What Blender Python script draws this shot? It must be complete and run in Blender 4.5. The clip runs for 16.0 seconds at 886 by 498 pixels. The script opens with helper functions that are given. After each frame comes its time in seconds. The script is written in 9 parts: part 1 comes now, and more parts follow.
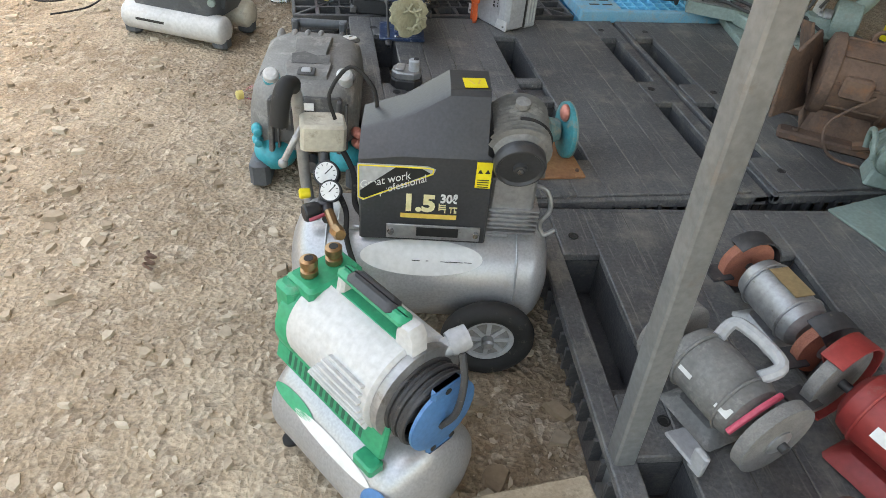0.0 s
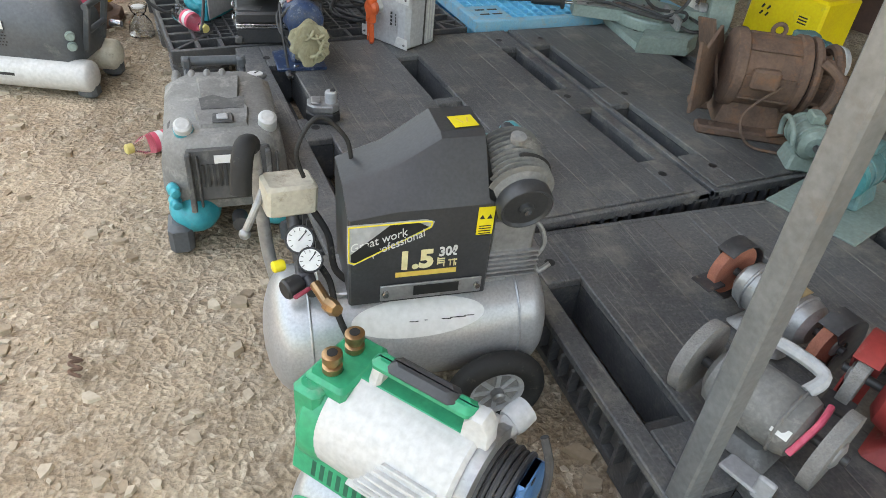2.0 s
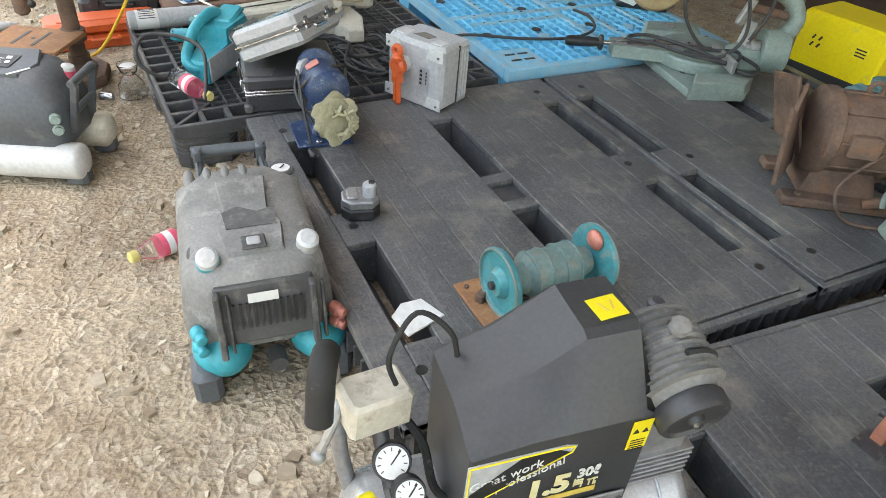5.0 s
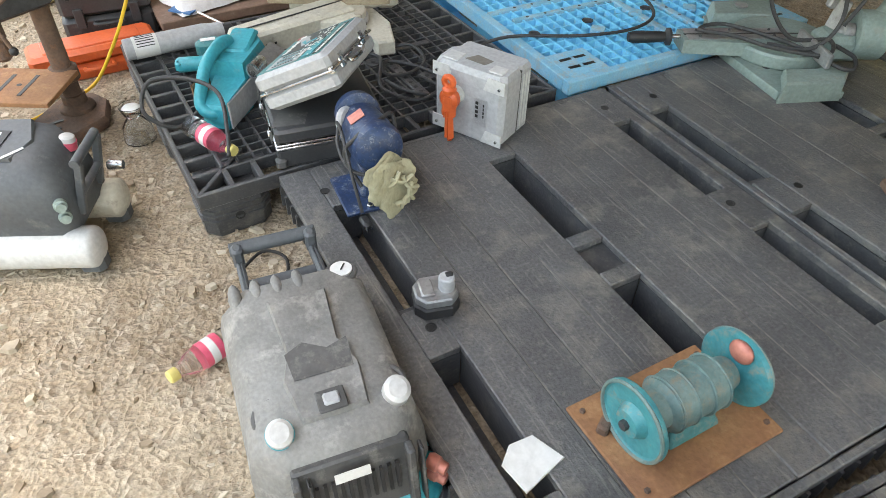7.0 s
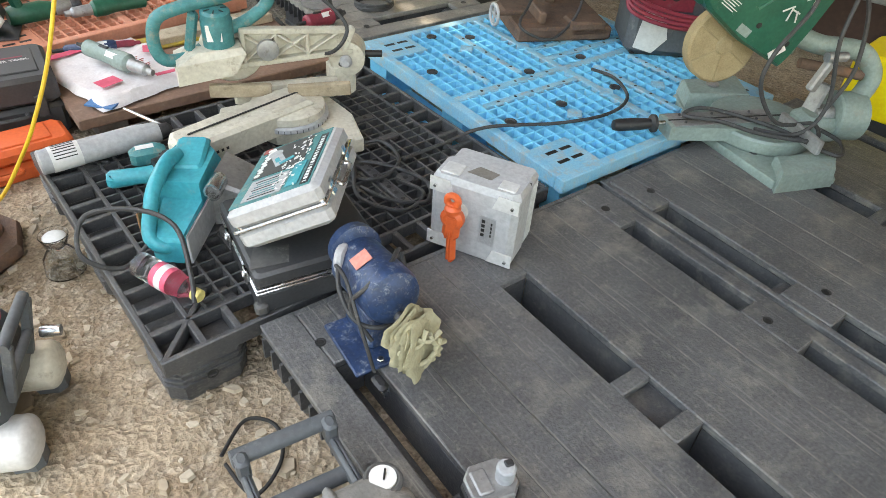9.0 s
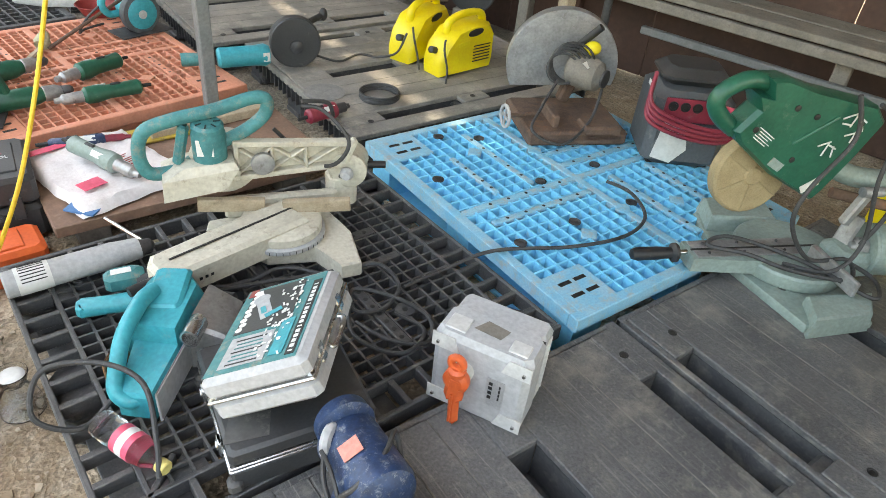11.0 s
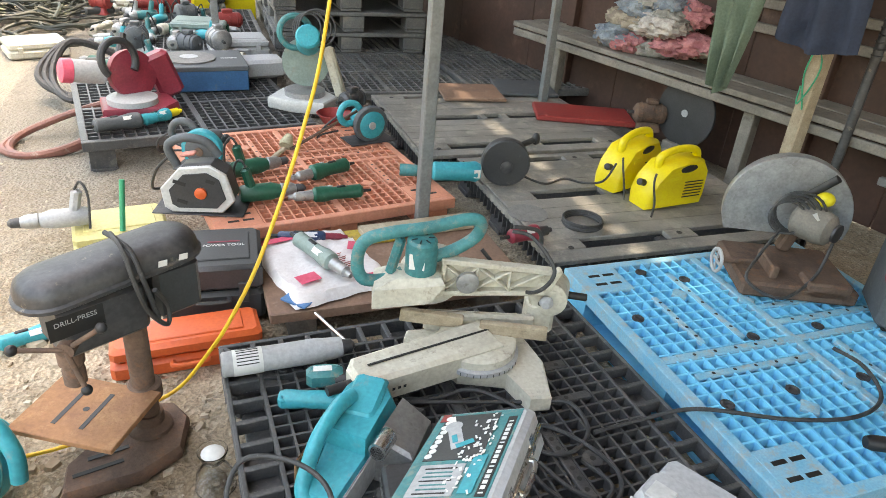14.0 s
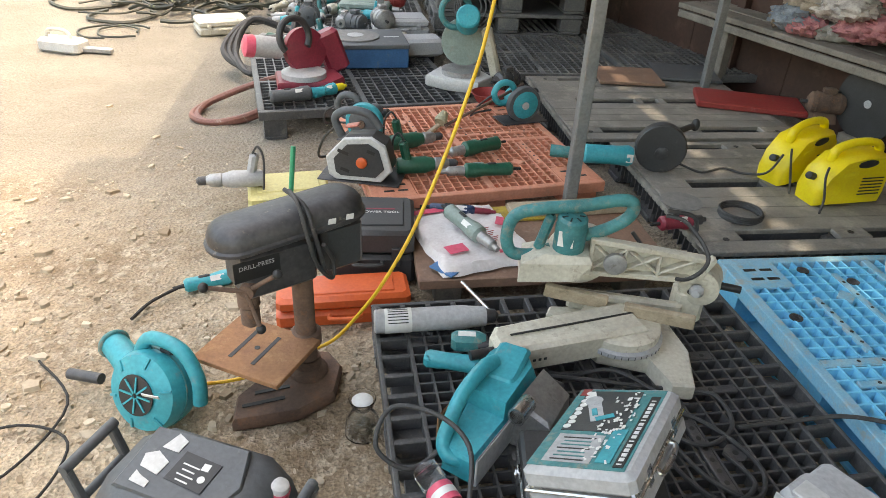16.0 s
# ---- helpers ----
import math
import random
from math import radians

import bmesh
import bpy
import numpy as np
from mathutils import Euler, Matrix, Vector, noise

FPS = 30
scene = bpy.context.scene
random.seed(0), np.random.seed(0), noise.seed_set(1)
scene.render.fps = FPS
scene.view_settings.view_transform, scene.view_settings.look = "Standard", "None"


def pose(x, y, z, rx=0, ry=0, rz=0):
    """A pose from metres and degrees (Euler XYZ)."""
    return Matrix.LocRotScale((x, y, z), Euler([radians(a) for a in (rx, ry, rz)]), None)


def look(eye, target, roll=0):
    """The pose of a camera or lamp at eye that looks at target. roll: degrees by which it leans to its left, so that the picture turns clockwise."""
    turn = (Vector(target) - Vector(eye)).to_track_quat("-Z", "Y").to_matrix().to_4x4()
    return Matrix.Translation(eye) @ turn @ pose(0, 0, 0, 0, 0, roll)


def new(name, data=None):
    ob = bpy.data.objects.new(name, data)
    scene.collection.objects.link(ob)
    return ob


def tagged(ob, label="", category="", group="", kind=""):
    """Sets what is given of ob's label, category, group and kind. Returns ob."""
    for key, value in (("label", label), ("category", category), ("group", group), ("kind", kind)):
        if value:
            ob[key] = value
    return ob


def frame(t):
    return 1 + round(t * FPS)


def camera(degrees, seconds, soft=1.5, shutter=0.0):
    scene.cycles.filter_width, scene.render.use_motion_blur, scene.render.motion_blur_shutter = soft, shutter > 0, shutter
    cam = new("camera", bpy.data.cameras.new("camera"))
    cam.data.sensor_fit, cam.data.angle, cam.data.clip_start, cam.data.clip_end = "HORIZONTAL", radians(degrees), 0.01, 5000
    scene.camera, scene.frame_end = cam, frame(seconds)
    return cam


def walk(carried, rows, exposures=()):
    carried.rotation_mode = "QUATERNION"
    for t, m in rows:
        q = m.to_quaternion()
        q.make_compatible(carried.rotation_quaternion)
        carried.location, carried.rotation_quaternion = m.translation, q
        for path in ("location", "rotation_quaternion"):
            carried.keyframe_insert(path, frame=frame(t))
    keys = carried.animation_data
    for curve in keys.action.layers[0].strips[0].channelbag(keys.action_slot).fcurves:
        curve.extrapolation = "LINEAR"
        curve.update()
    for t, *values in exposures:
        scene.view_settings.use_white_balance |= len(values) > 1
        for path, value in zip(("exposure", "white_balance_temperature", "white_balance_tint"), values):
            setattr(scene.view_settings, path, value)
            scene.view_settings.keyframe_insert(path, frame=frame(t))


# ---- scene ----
cam = camera(66.4, 16.0, soft=0.5)
PATH = [
    (0, (0.276, 0.2, 1.147), (0.606, 1.724, -0.106), 5.6),
    (0.5, (0.261, 0.232, 1.148), (0.609, 1.785, -0.063), 5.4),
    (1, (0.203, 0.307, 1.135), (0.709, 1.819, -0.074), 6.4),
    (1.5, (0.134, 0.378, 1.132), (0.789, 1.828, -0.079), 5.8),
    (2, (0.075, 0.422, 1.116), (0.787, 1.85, -0.09), 6.1),
    (2.5, (0.064, 0.459, 1.114), (0.823, 1.887, -0.063), 7.5),
    (3, (0.072, 0.565, 1.101), (0.839, 1.976, -0.091), 5.5),
    (3.5, (0.069, 0.695, 1.108), (0.843, 2.117, -0.067), 4.3),
    (4, (0.073, 0.778, 1.107), (0.837, 2.198, -0.076), 5.6),
    (4.2, (0.069, 0.797, 1.111), (0.825, 2.224, -0.068), 5.4),
    (6.3, (0.04, 1.135, 1.264), (0.797, 2.467, -0.022), 4.3),
    (6.5, (0.04, 1.189, 1.264), (0.757, 2.541, -0.023), 2.6),
    (7, (0.073, 1.38, 1.259), (0.774, 2.677, -0.093), 1.1),
    (7.5, (0.082, 1.505, 1.248), (0.82, 2.785, -0.101), 5.2),
    (8, (0.087, 1.604, 1.262), (0.844, 2.886, -0.074), 4.6),
    (8.5, (0.062, 1.733, 1.274), (0.917, 2.969, -0.047), 3.9),
    (9, (0.027, 1.844, 1.289), (1.003, 3.034, 0.012), 4.6),
    (9.2, (0.022, 1.881, 1.288), (1.018, 3.054, 0.012), 4.2),
    (11.3, (0.194, 2.105, 1.394), (1.207, 3.386, 0.238), 6.8),
    (11.5, (0.191, 2.103, 1.394), (1.191, 3.405, 0.252), 6.8),
    (12, (0.205, 2.143, 1.396), (1.146, 3.523, 0.296), 6.2),
    (12.5, (0.202, 2.156, 1.403), (1.09, 3.604, 0.347), 5.6),
    (13, (0.179, 2.179, 1.41), (0.992, 3.711, 0.414), 5.1),
    (13.5, (0.157, 2.183, 1.414), (0.897, 3.762, 0.434), 5.3),
    (14, (0.133, 2.201, 1.419), (0.774, 3.837, 0.462), 5.1),
    (14.5, (0.113, 2.194, 1.43), (0.625, 3.893, 0.508), 3.9),
    (15, (0.11, 2.185, 1.426), (0.53, 3.903, 0.491), 3.5),
    (15.5, (0.098, 2.164, 1.424), (0.438, 3.877, 0.449), 2.7),
    (16, (0.082, 2.153, 1.413), (0.332, 3.855, 0.393), 2.9),
]
EXPOSURES = [(0, 2.36, 8000, 10), (2.5, 2.52, 8100, 10), (4, 2.72, 8200, 10), (7, 2.88, 8400, 10), (9, 3.0, 8500, 10), (12.5, 3.05, 8300, 10), (14.5, 2.84, 8200, 10), (15.5, 2.54, 8200, 10), (16, 2.4, 8200, 10)]
walk(cam, [(t, look(eye, target, roll)) for t, eye, target, roll in PATH], EXPOSURES)

# world: open sky on one side, a shed roof over the stalls
G0 = -0.02      # ground level
DECK = 0.145    # top of the black pallets
world = bpy.data.worlds.new("sky")
scene.world = world
world.use_nodes = True
wn = world.node_tree.nodes
sky = wn.new("ShaderNodeTexSky")
sky.sky_type, sky.sun_disc = "NISHITA", False
sky.sun_elevation, sky.sun_rotation = radians(73), radians(63)
sky.air_density, sky.dust_density = 1.6, 5.0
wn["Background"].inputs["Strength"].default_value = 0.15
world.node_tree.links.new(sky.outputs[0], wn["Background"].inputs["Color"])
sun = new("sun", bpy.data.lights.new("sun", "SUN"))
sun.data.energy, sun.data.angle, sun.data.color = 0.5, radians(0.9), (1.0, 0.95, 0.86)
sun.matrix_world = look((0.7, 0.35, 2.6), (0, 0, 0))


# ---- builders ----
def mat(name, c1, c2=None, rough=0.6, metal=0.0, scale=6.0, fine=90.0, bump=0.15, dirt=None, dirt_amt=0.35, contrast=0.5, spec=0.5, coord="Object", vary=0.0, streak=0.0, speck=0.0):
    """A procedural surface: broad patches from c1 to c2, fine grain, dust or rust spots, small relief."""
    m = bpy.data.materials.new(name)
    m.use_nodes = True
    nt = m.node_tree
    n, l = nt.nodes, nt.links
    bsdf = n["Principled BSDF"]
    c2 = c2 or tuple(c * 0.72 for c in c1)
    tc = n.new("ShaderNodeTexCoord")
    src = tc.outputs[coord]
    big = n.new("ShaderNodeTexNoise")
    big.inputs["Scale"].default_value, big.inputs["Detail"].default_value = scale, 6
    big.inputs["Roughness"].default_value = 0.65
    l.new(src, big.inputs["Vector"])
    small = n.new("ShaderNodeTexNoise")
    small.inputs["Scale"].default_value, small.inputs["Detail"].default_value = fine, 4
    l.new(src, small.inputs["Vector"])
    r = n.new("ShaderNodeValToRGB")
    r.color_ramp.elements[0].position, r.color_ramp.elements[1].position = 0.5 - contrast / 4, 0.5 + contrast / 4
    r.color_ramp.elements[0].color, r.color_ramp.elements[1].color = (*c2, 1), (*c1, 1)
    l.new(big.outputs["Fac"], r.inputs["Fac"])
    col = r.outputs["Color"]
    if vary:
        oi = n.new("ShaderNodeObjectInfo")
        hs = n.new("ShaderNodeHueSaturation")
        mr = n.new("ShaderNodeMapRange")
        mr.inputs["To Min"].default_value, mr.inputs["To Max"].default_value = 1 - vary, 1 + vary
        l.new(oi.outputs["Random"], mr.inputs["Value"])
        l.new(mr.outputs[0], hs.inputs["Value"])
        l.new(col, hs.inputs["Color"])
        col = hs.outputs["Color"]
    gr = n.new("ShaderNodeMix")
    gr.data_type, gr.blend_type = "RGBA", "OVERLAY"
    gr.inputs["Factor"].default_value = 0.6 if speck >= 0.5 else 0.3
    l.new(col, gr.inputs["A"])
    l.new(small.outputs["Fac"], gr.inputs["B"])
    col = gr.outputs["Result"]
    if dirt:
        dn = n.new("ShaderNodeTexNoise")
        dn.inputs["Scale"].default_value, dn.inputs["Detail"].default_value = scale * 2.3, 9
        dn.inputs["Roughness"].default_value = 0.72
        l.new(src, dn.inputs["Vector"])
        dr = n.new("ShaderNodeValToRGB")
        lo = 0.68 - 0.4 * dirt_amt
        dr.color_ramp.elements[0].position, dr.color_ramp.elements[1].position = lo, lo + 0.16
        l.new(dn.outputs["Fac"], dr.inputs["Fac"])
        dm = n.new("ShaderNodeMix")
        dm.data_type = "RGBA"
        l.new(dr.outputs["Color"], dm.inputs["Factor"])
        l.new(col, dm.inputs["A"])
        dm.inputs["B"].default_value = (*dirt, 1)
        col = dm.outputs["Result"]
    if streak:
        mp = n.new("ShaderNodeMapping")
        mp.inputs["Scale"].default_value = (110, 5, 40)
        l.new(src, mp.inputs["Vector"])
        sn = n.new("ShaderNodeTexNoise")
        sn.inputs["Scale"].default_value, sn.inputs["Detail"].default_value, sn.inputs["Distortion"].default_value = 1.0, 5, 1.2
        l.new(mp.outputs[0], sn.inputs["Vector"])
        sr = n.new("ShaderNodeMapRange")
        sr.inputs["From Min"].default_value, sr.inputs["From Max"].default_value, sr.inputs["To Max"].default_value = 0.58, 0.8, streak
        l.new(sn.outputs["Fac"], sr.inputs["Value"])
        sm = n.new("ShaderNodeMix")
        sm.data_type = "RGBA"
        l.new(sr.outputs[0], sm.inputs["Factor"])
        l.new(col, sm.inputs["A"])
        sm.inputs["B"].default_value = (0.34, 0.33, 0.30, 1)
        col = sm.outputs["Result"]
    if speck:
        pn = n.new("ShaderNodeTexNoise")
        pn.inputs["Scale"].default_value, pn.inputs["Detail"].default_value, pn.inputs["Roughness"].default_value = 75, 8, 0.8
        l.new(src, pn.inputs["Vector"])
        ps = n.new("ShaderNodeMapRange")
        ps.inputs["From Min"].default_value, ps.inputs["From Max"].default_value, ps.inputs["To Max"].default_value = 0.54, 0.74, speck
        l.new(pn.outputs["Fac"], ps.inputs["Value"])
        pm = n.new("ShaderNodeMix")
        pm.data_type = "RGBA"
        l.new(ps.outputs[0], pm.inputs["Factor"])
        l.new(col, pm.inputs["A"])
        pm.inputs["B"].default_value = (0.36, 0.34, 0.29, 1)
        col = pm.outputs["Result"]
    l.new(col, bsdf.inputs["Base Color"])
    rr = n.new("ShaderNodeMapRange")
    rr.inputs["To Min"].default_value, rr.inputs["To Max"].default_value = max(0.05, rough - 0.15), min(1, rough + 0.15)
    l.new(big.outputs["Fac"], rr.inputs["Value"])
    l.new(rr.outputs[0], bsdf.inputs["Roughness"])
    bsdf.inputs["Metallic"].default_value = metal
    bsdf.inputs["Specular IOR Level"].default_value = spec
    if bump:
        b = n.new("ShaderNodeBump")
        b.inputs["Strength"].default_value, b.inputs["Distance"].default_value = bump, 0.004
        l.new(small.outputs["Fac"], b.inputs["Height"])
        l.new(b.outputs[0], bsdf.inputs["Normal"])
    return m


class B:
    """A mesh under construction: add boxes, rods, turned shapes, tubes and prisms."""
    def __init__(self):
        self.bm = bmesh.new()

    def _put(self, verts, faces, m=None):
        vs = [self.bm.verts.new(m @ Vector(v) if m else v) for v in verts]
        for f in faces:
            self.bm.faces.new([vs[i] for i in f])
        return self

    def box(self, c, s, r=(0, 0, 0), ch=0.0, taper=1.0):
        """A box by centre, size and turn, with chamfered edges; taper narrows its top."""
        m = pose(*c, *r)
        x, y, z = s[0] / 2, s[1] / 2, s[2] / 2
        ch = min(ch, x * 0.9, y * 0.9, z * 0.9)
        if ch <= 0:
            v = [(i * x * (taper if k > 0 else 1), j * y * (taper if k > 0 else 1), k * z) for k in (-1, 1) for j in (-1, 1) for i in (-1, 1)]
            return self._put(v, [(0, 2, 3, 1), (4, 5, 7, 6), (0, 1, 5, 4), (2, 6, 7, 3), (0, 4, 6, 2), (1, 3, 7, 5)], m)
        t = taper
        rings = []
        for zz, inset in ((-z, ch), (-z + ch, 0), (z - ch, 0), (z, ch)):
            k = t if zz > 0 else 1
            a, b = x * k - inset, y * k - inset
            c2 = ch
            ring = [(a, b - c2), (a - c2, b), (-a + c2, b), (-a, b - c2), (-a, -b + c2), (-a + c2, -b), (a - c2, -b), (a, -b + c2)]
            rings.append([(p, q, zz) for p, q in ring])
        return self.loft(rings, m)

    def loft(self, rings, m=None, cap=True):
        n = len(rings[0])
        v = [p for ring in rings for p in ring]
        f = [(k * n + i, k * n + (i + 1) % n, (k + 1) * n + (i + 1) % n, (k + 1) * n + i) for k in range(len(rings) - 1) for i in range(n)]
        if cap:
            f += [tuple(range(n))[::-1], tuple(range((len(rings) - 1) * n, len(rings) * n))]
        return self._put(v, f, m)

    def lathe(self, prof, p=(0, 0, 0), r=(0, 0, 0), seg=24):
        """A turned shape: prof is (radius, height) from below, along the turned z."""
        rings = [[(max(a, 1e-4) * math.cos(2 * math.pi * i / seg), max(a, 1e-4) * math.sin(2 * math.pi * i / seg), h) for i in range(seg)] for a, h in prof]
        return self.loft(rings, pose(*p, *r))

    def rod(self, a, b, ra, rb=None, seg=16, ch=0.0):
        a, b = Vector(a), Vector(b)
        d = b - a
        m = Matrix.Translation(a) @ d.to_track_quat("Z", "Y").to_matrix().to_4x4()
        rb = ra if rb is None else rb
        L = d.length
        prof = [(ra - ch, 0), (ra, ch), (rb, L - ch), (rb - ch, L)] if ch else [(ra, 0), (rb, L)]
        rings = [[(q * math.cos(2 * math.pi * i / seg), q * math.sin(2 * math.pi * i / seg), h) for i in range(seg)] for q, h in prof]
        return self.loft(rings, m)

    def tube(self, pts, r, seg=8, steps=6, closed=False):
        """A bent rod or cable along a smooth line through pts."""
        P = [Vector(p) for p in pts]
        n = len(P)
        line = []
        for i in range(n - 1):
            p0, p1, p2, p3 = P[max(i - 1, 0)], P[i], P[i + 1], P[min(i + 2, n - 1)]
            for k in range(steps):
                t = k / steps
                line.append(0.5 * ((2 * p1) + (p2 - p0) * t + (2 * p0 - 5 * p1 + 4 * p2 - p3) * t * t + (3 * p1 - p0 - 3 * p2 + p3) * t ** 3))
        line.append(P[-1])
        rings = []
        up = Vector((0.13, 0.27, 1)).normalized()
        for i, p in enumerate(line):
            d = (line[min(i + 1, len(line) - 1)] - line[max(i - 1, 0)]).normalized()
            s = d.cross(up)
            if s.length < 0.05:
                s = d.cross(Vector((1, 0, 0)))
            s.normalize()
            up = s.cross(d).normalized()
            rings.append([tuple(p + r * (math.cos(2 * math.pi * k / seg) * s + math.sin(2 * math.pi * k / seg) * up)) for k in range(seg)])
        return self.loft(rings)

    def prism(self, poly, h, p=(0, 0, 0), r=(0, 0, 0), ch=0.0):
        """A flat outline (x, y) raised by h along the turned z, with its rim chamfered."""
        m = pose(*p, *r)
        if ch:
            cx, cy = sum(a for a, b in poly) / len(poly), sum(b for a, b in poly) / len(poly)
            size = max(math.hypot(a - cx, b - cy) for a, b in poly)
            k = 1 - ch / size
            small = [(cx + (a - cx) * k, cy + (b - cy) * k) for a, b in poly]
            rings = [[(a, b, 0) for a, b in small], [(a, b, ch) for a, b in poly], [(a, b, h - ch) for a, b in poly], [(a, b, h) for a, b in small]]
        else:
            rings = [[(a, b, 0) for a, b in poly], [(a, b, h) for a, b in poly]]
        return self.loft(rings, m)

    def ball(self, c, s, r=(0, 0, 0), seg=20, rings=10, cut=-1.0):
        """An ellipsoid; cut = 0 keeps the upper half."""
        prof = []
        a0 = math.asin(cut)
        for i in range(rings + 1):
            a = a0 + (math.pi / 2 - a0) * i / rings
            prof.append((math.cos(a), math.sin(a)))
        R = [[(s[0] * max(q, 1e-3) * math.cos(2 * math.pi * i / seg), s[1] * max(q, 1e-3) * math.sin(2 * math.pi * i / seg), s[2] * h) for i in range(seg)] for q, h in prof]
        return self.loft(R, pose(*c, *r))

    def ring(self, c, R, r, turn=(0, 0, 0), seg=28, s2=10, arc=360, start=0):
        """A ring or part of one, round the turned z."""
        m = pose(*c, *turn)
        n = seg if arc >= 360 else seg + 1
        rings = []
        for i in range(n):
            a = radians(start + arc * i / seg)
            rings.append([((R + r * math.cos(2 * math.pi * k / s2)) * math.cos(a), (R + r * math.cos(2 * math.pi * k / s2)) * math.sin(a), r * math.sin(2 * math.pi * k / s2)) for k in range(s2)])
        if arc >= 360:
            rings.append(rings[0])
        return self.loft(rings, m, cap=arc < 360)

    def mesh(self, name, material, smooth=35):
        bmesh.ops.remove_doubles(self.bm, verts=self.bm.verts, dist=1e-6)
        bmesh.ops.recalc_face_normals(self.bm, faces=self.bm.faces)
        me = bpy.data.meshes.new(name)
        self.bm.to_mesh(me)
        self.bm.free()
        if material:
            me.materials.append(material)
        if smooth:
            me.shade_smooth()
            me.set_sharp_from_angle(angle=radians(smooth))
        return me


def thing(name, label, category, m, group="", kind=""):
    """An Empty at the base of a thing, which its parts hang under."""
    ob = new(name)
    ob.empty_display_size = 0.05
    ob.matrix_basis = m
    return tagged(ob, label, category, group, kind)


def part(name, b, material, parent, label="", m=None, smooth=35):
    me = b.mesh(name, material, smooth) if isinstance(b, B) else b
    ob = new(name, me)
    ob.parent = parent
    if m is not None:
        ob.matrix_basis = m
    return tagged(ob, label)


def solo(name, b, material, label, category, m=None, group="", kind="", smooth=35):
    """A thing that is one mesh."""
    ob = new(name, b.mesh(name, material, smooth) if isinstance(b, B) else b)
    if m is not None:
        ob.matrix_basis = m
    return tagged(ob, label, category, group, kind)


def words(name, text, size, material, parent, m, label="", shear=0.0, bold=0.0):
    """Lettering as a thin mesh, made with the built-in font."""
    cu = bpy.data.curves.new(name, "FONT")
    cu.body, cu.size, cu.extrude, cu.shear = text, size, 0.0004, shear
    cu.align_x, cu.align_y = "CENTER", "CENTER"
    cu.resolution_u = 3
    cu.offset = bold
    tmp = bpy.data.objects.new(name, cu)
    me = bpy.data.meshes.new_from_object(tmp)
    bpy.data.objects.remove(tmp)
    me.materials.clear()
    me.materials.append(material)
    return part(name, me, None, parent, label, m)

# ---- materials ----
DUST = (0.30, 0.26, 0.20)
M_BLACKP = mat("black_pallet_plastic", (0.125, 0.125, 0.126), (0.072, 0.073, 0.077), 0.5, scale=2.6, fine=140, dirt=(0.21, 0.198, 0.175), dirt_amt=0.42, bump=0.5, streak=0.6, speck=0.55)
# open grid pallets; also paints shade inside and under the closed decks
M_BLACKG = mat("black_grid_plastic_and_slot_shade", (0.08, 0.081, 0.084), (0.048, 0.049, 0.053), 0.42, scale=6, fine=140, dirt=(0.13, 0.125, 0.115), dirt_amt=0.36, bump=0.3, speck=0.3)
M_DUSTYP = mat("dusty_pallet_plastic", (0.27, 0.25, 0.225), (0.16, 0.152, 0.14), 0.65, scale=3, fine=140, dirt=(0.36, 0.33, 0.285), dirt_amt=0.45, bump=0.4, streak=0.5, speck=0.4)
M_BLACKD = mat("black_plastic", (0.03, 0.03, 0.032), (0.018, 0.018, 0.02), 0.5, scale=9, dirt=(0.12, 0.11, 0.1), dirt_amt=0.2)
M_BLUEP = mat("sky_blue_plastic", (0.17, 0.62, 0.87), (0.13, 0.53, 0.79), 0.45, scale=7, dirt=(0.30, 0.42, 0.46), dirt_amt=0.22, bump=0.1)
M_BLUEW = mat("worn_blue_plastic", (0.27, 0.50, 0.62), (0.16, 0.46, 0.64), 0.6, scale=11, fine=150, dirt=(0.36, 0.40, 0.40), dirt_amt=0.45, bump=0.15)
M_ORANGEP = mat("faded_orange_plastic", (0.70, 0.30, 0.20), (0.60, 0.24, 0.15), 0.55, scale=7, dirt=(0.42, 0.25, 0.18), dirt_amt=0.35)
M_ORANGE = mat("orange_plastic", (0.72, 0.13, 0.035), (0.60, 0.10, 0.03), 0.42, scale=5, dirt=(0.4, 0.2, 0.12), dirt_amt=0.15, bump=0.08)
M_STEEL = mat("galvanised_post", (0.24, 0.25, 0.255), (0.18, 0.19, 0.195), 0.45, 0.35, scale=9, dirt=(0.2, 0.19, 0.18), dirt_amt=0.3)
M_SILVER = mat("silver_paint", (0.46, 0.465, 0.475), (0.40, 0.405, 0.415), 0.33, 0.45, scale=4, fine=200, dirt=(0.33, 0.31, 0.28), dirt_amt=0.2, bump=0.05)
M_CHROME = mat("bright_metal", (0.62, 0.62, 0.62), (0.5, 0.5, 0.5), 0.25, 0.95, scale=20, bump=0.08)
M_ALU = mat("cast_aluminium", (0.40, 0.40, 0.40), (0.30, 0.30, 0.30), 0.45, 0.6, scale=15, dirt=(0.2, 0.18, 0.16), dirt_amt=0.25)
M_DARKSTEEL = mat("dark_steel", (0.10, 0.10, 0.105), (0.06, 0.06, 0.065), 0.5, 0.5, scale=12, dirt=DUST, dirt_amt=0.2)
M_RUST = mat("rusty_iron", (0.19, 0.12, 0.088), (0.105, 0.068, 0.054), 0.85, 0.1, scale=10, fine=120, dirt=(0.24, 0.12, 0.07), dirt_amt=0.35, bump=0.5)
M_RUSTL = mat("light_rust_sheet", (0.38, 0.19, 0.09), (0.27, 0.13, 0.07), 0.8, 0.1, scale=8, dirt=(0.46, 0.26, 0.13), dirt_amt=0.35, bump=0.35)
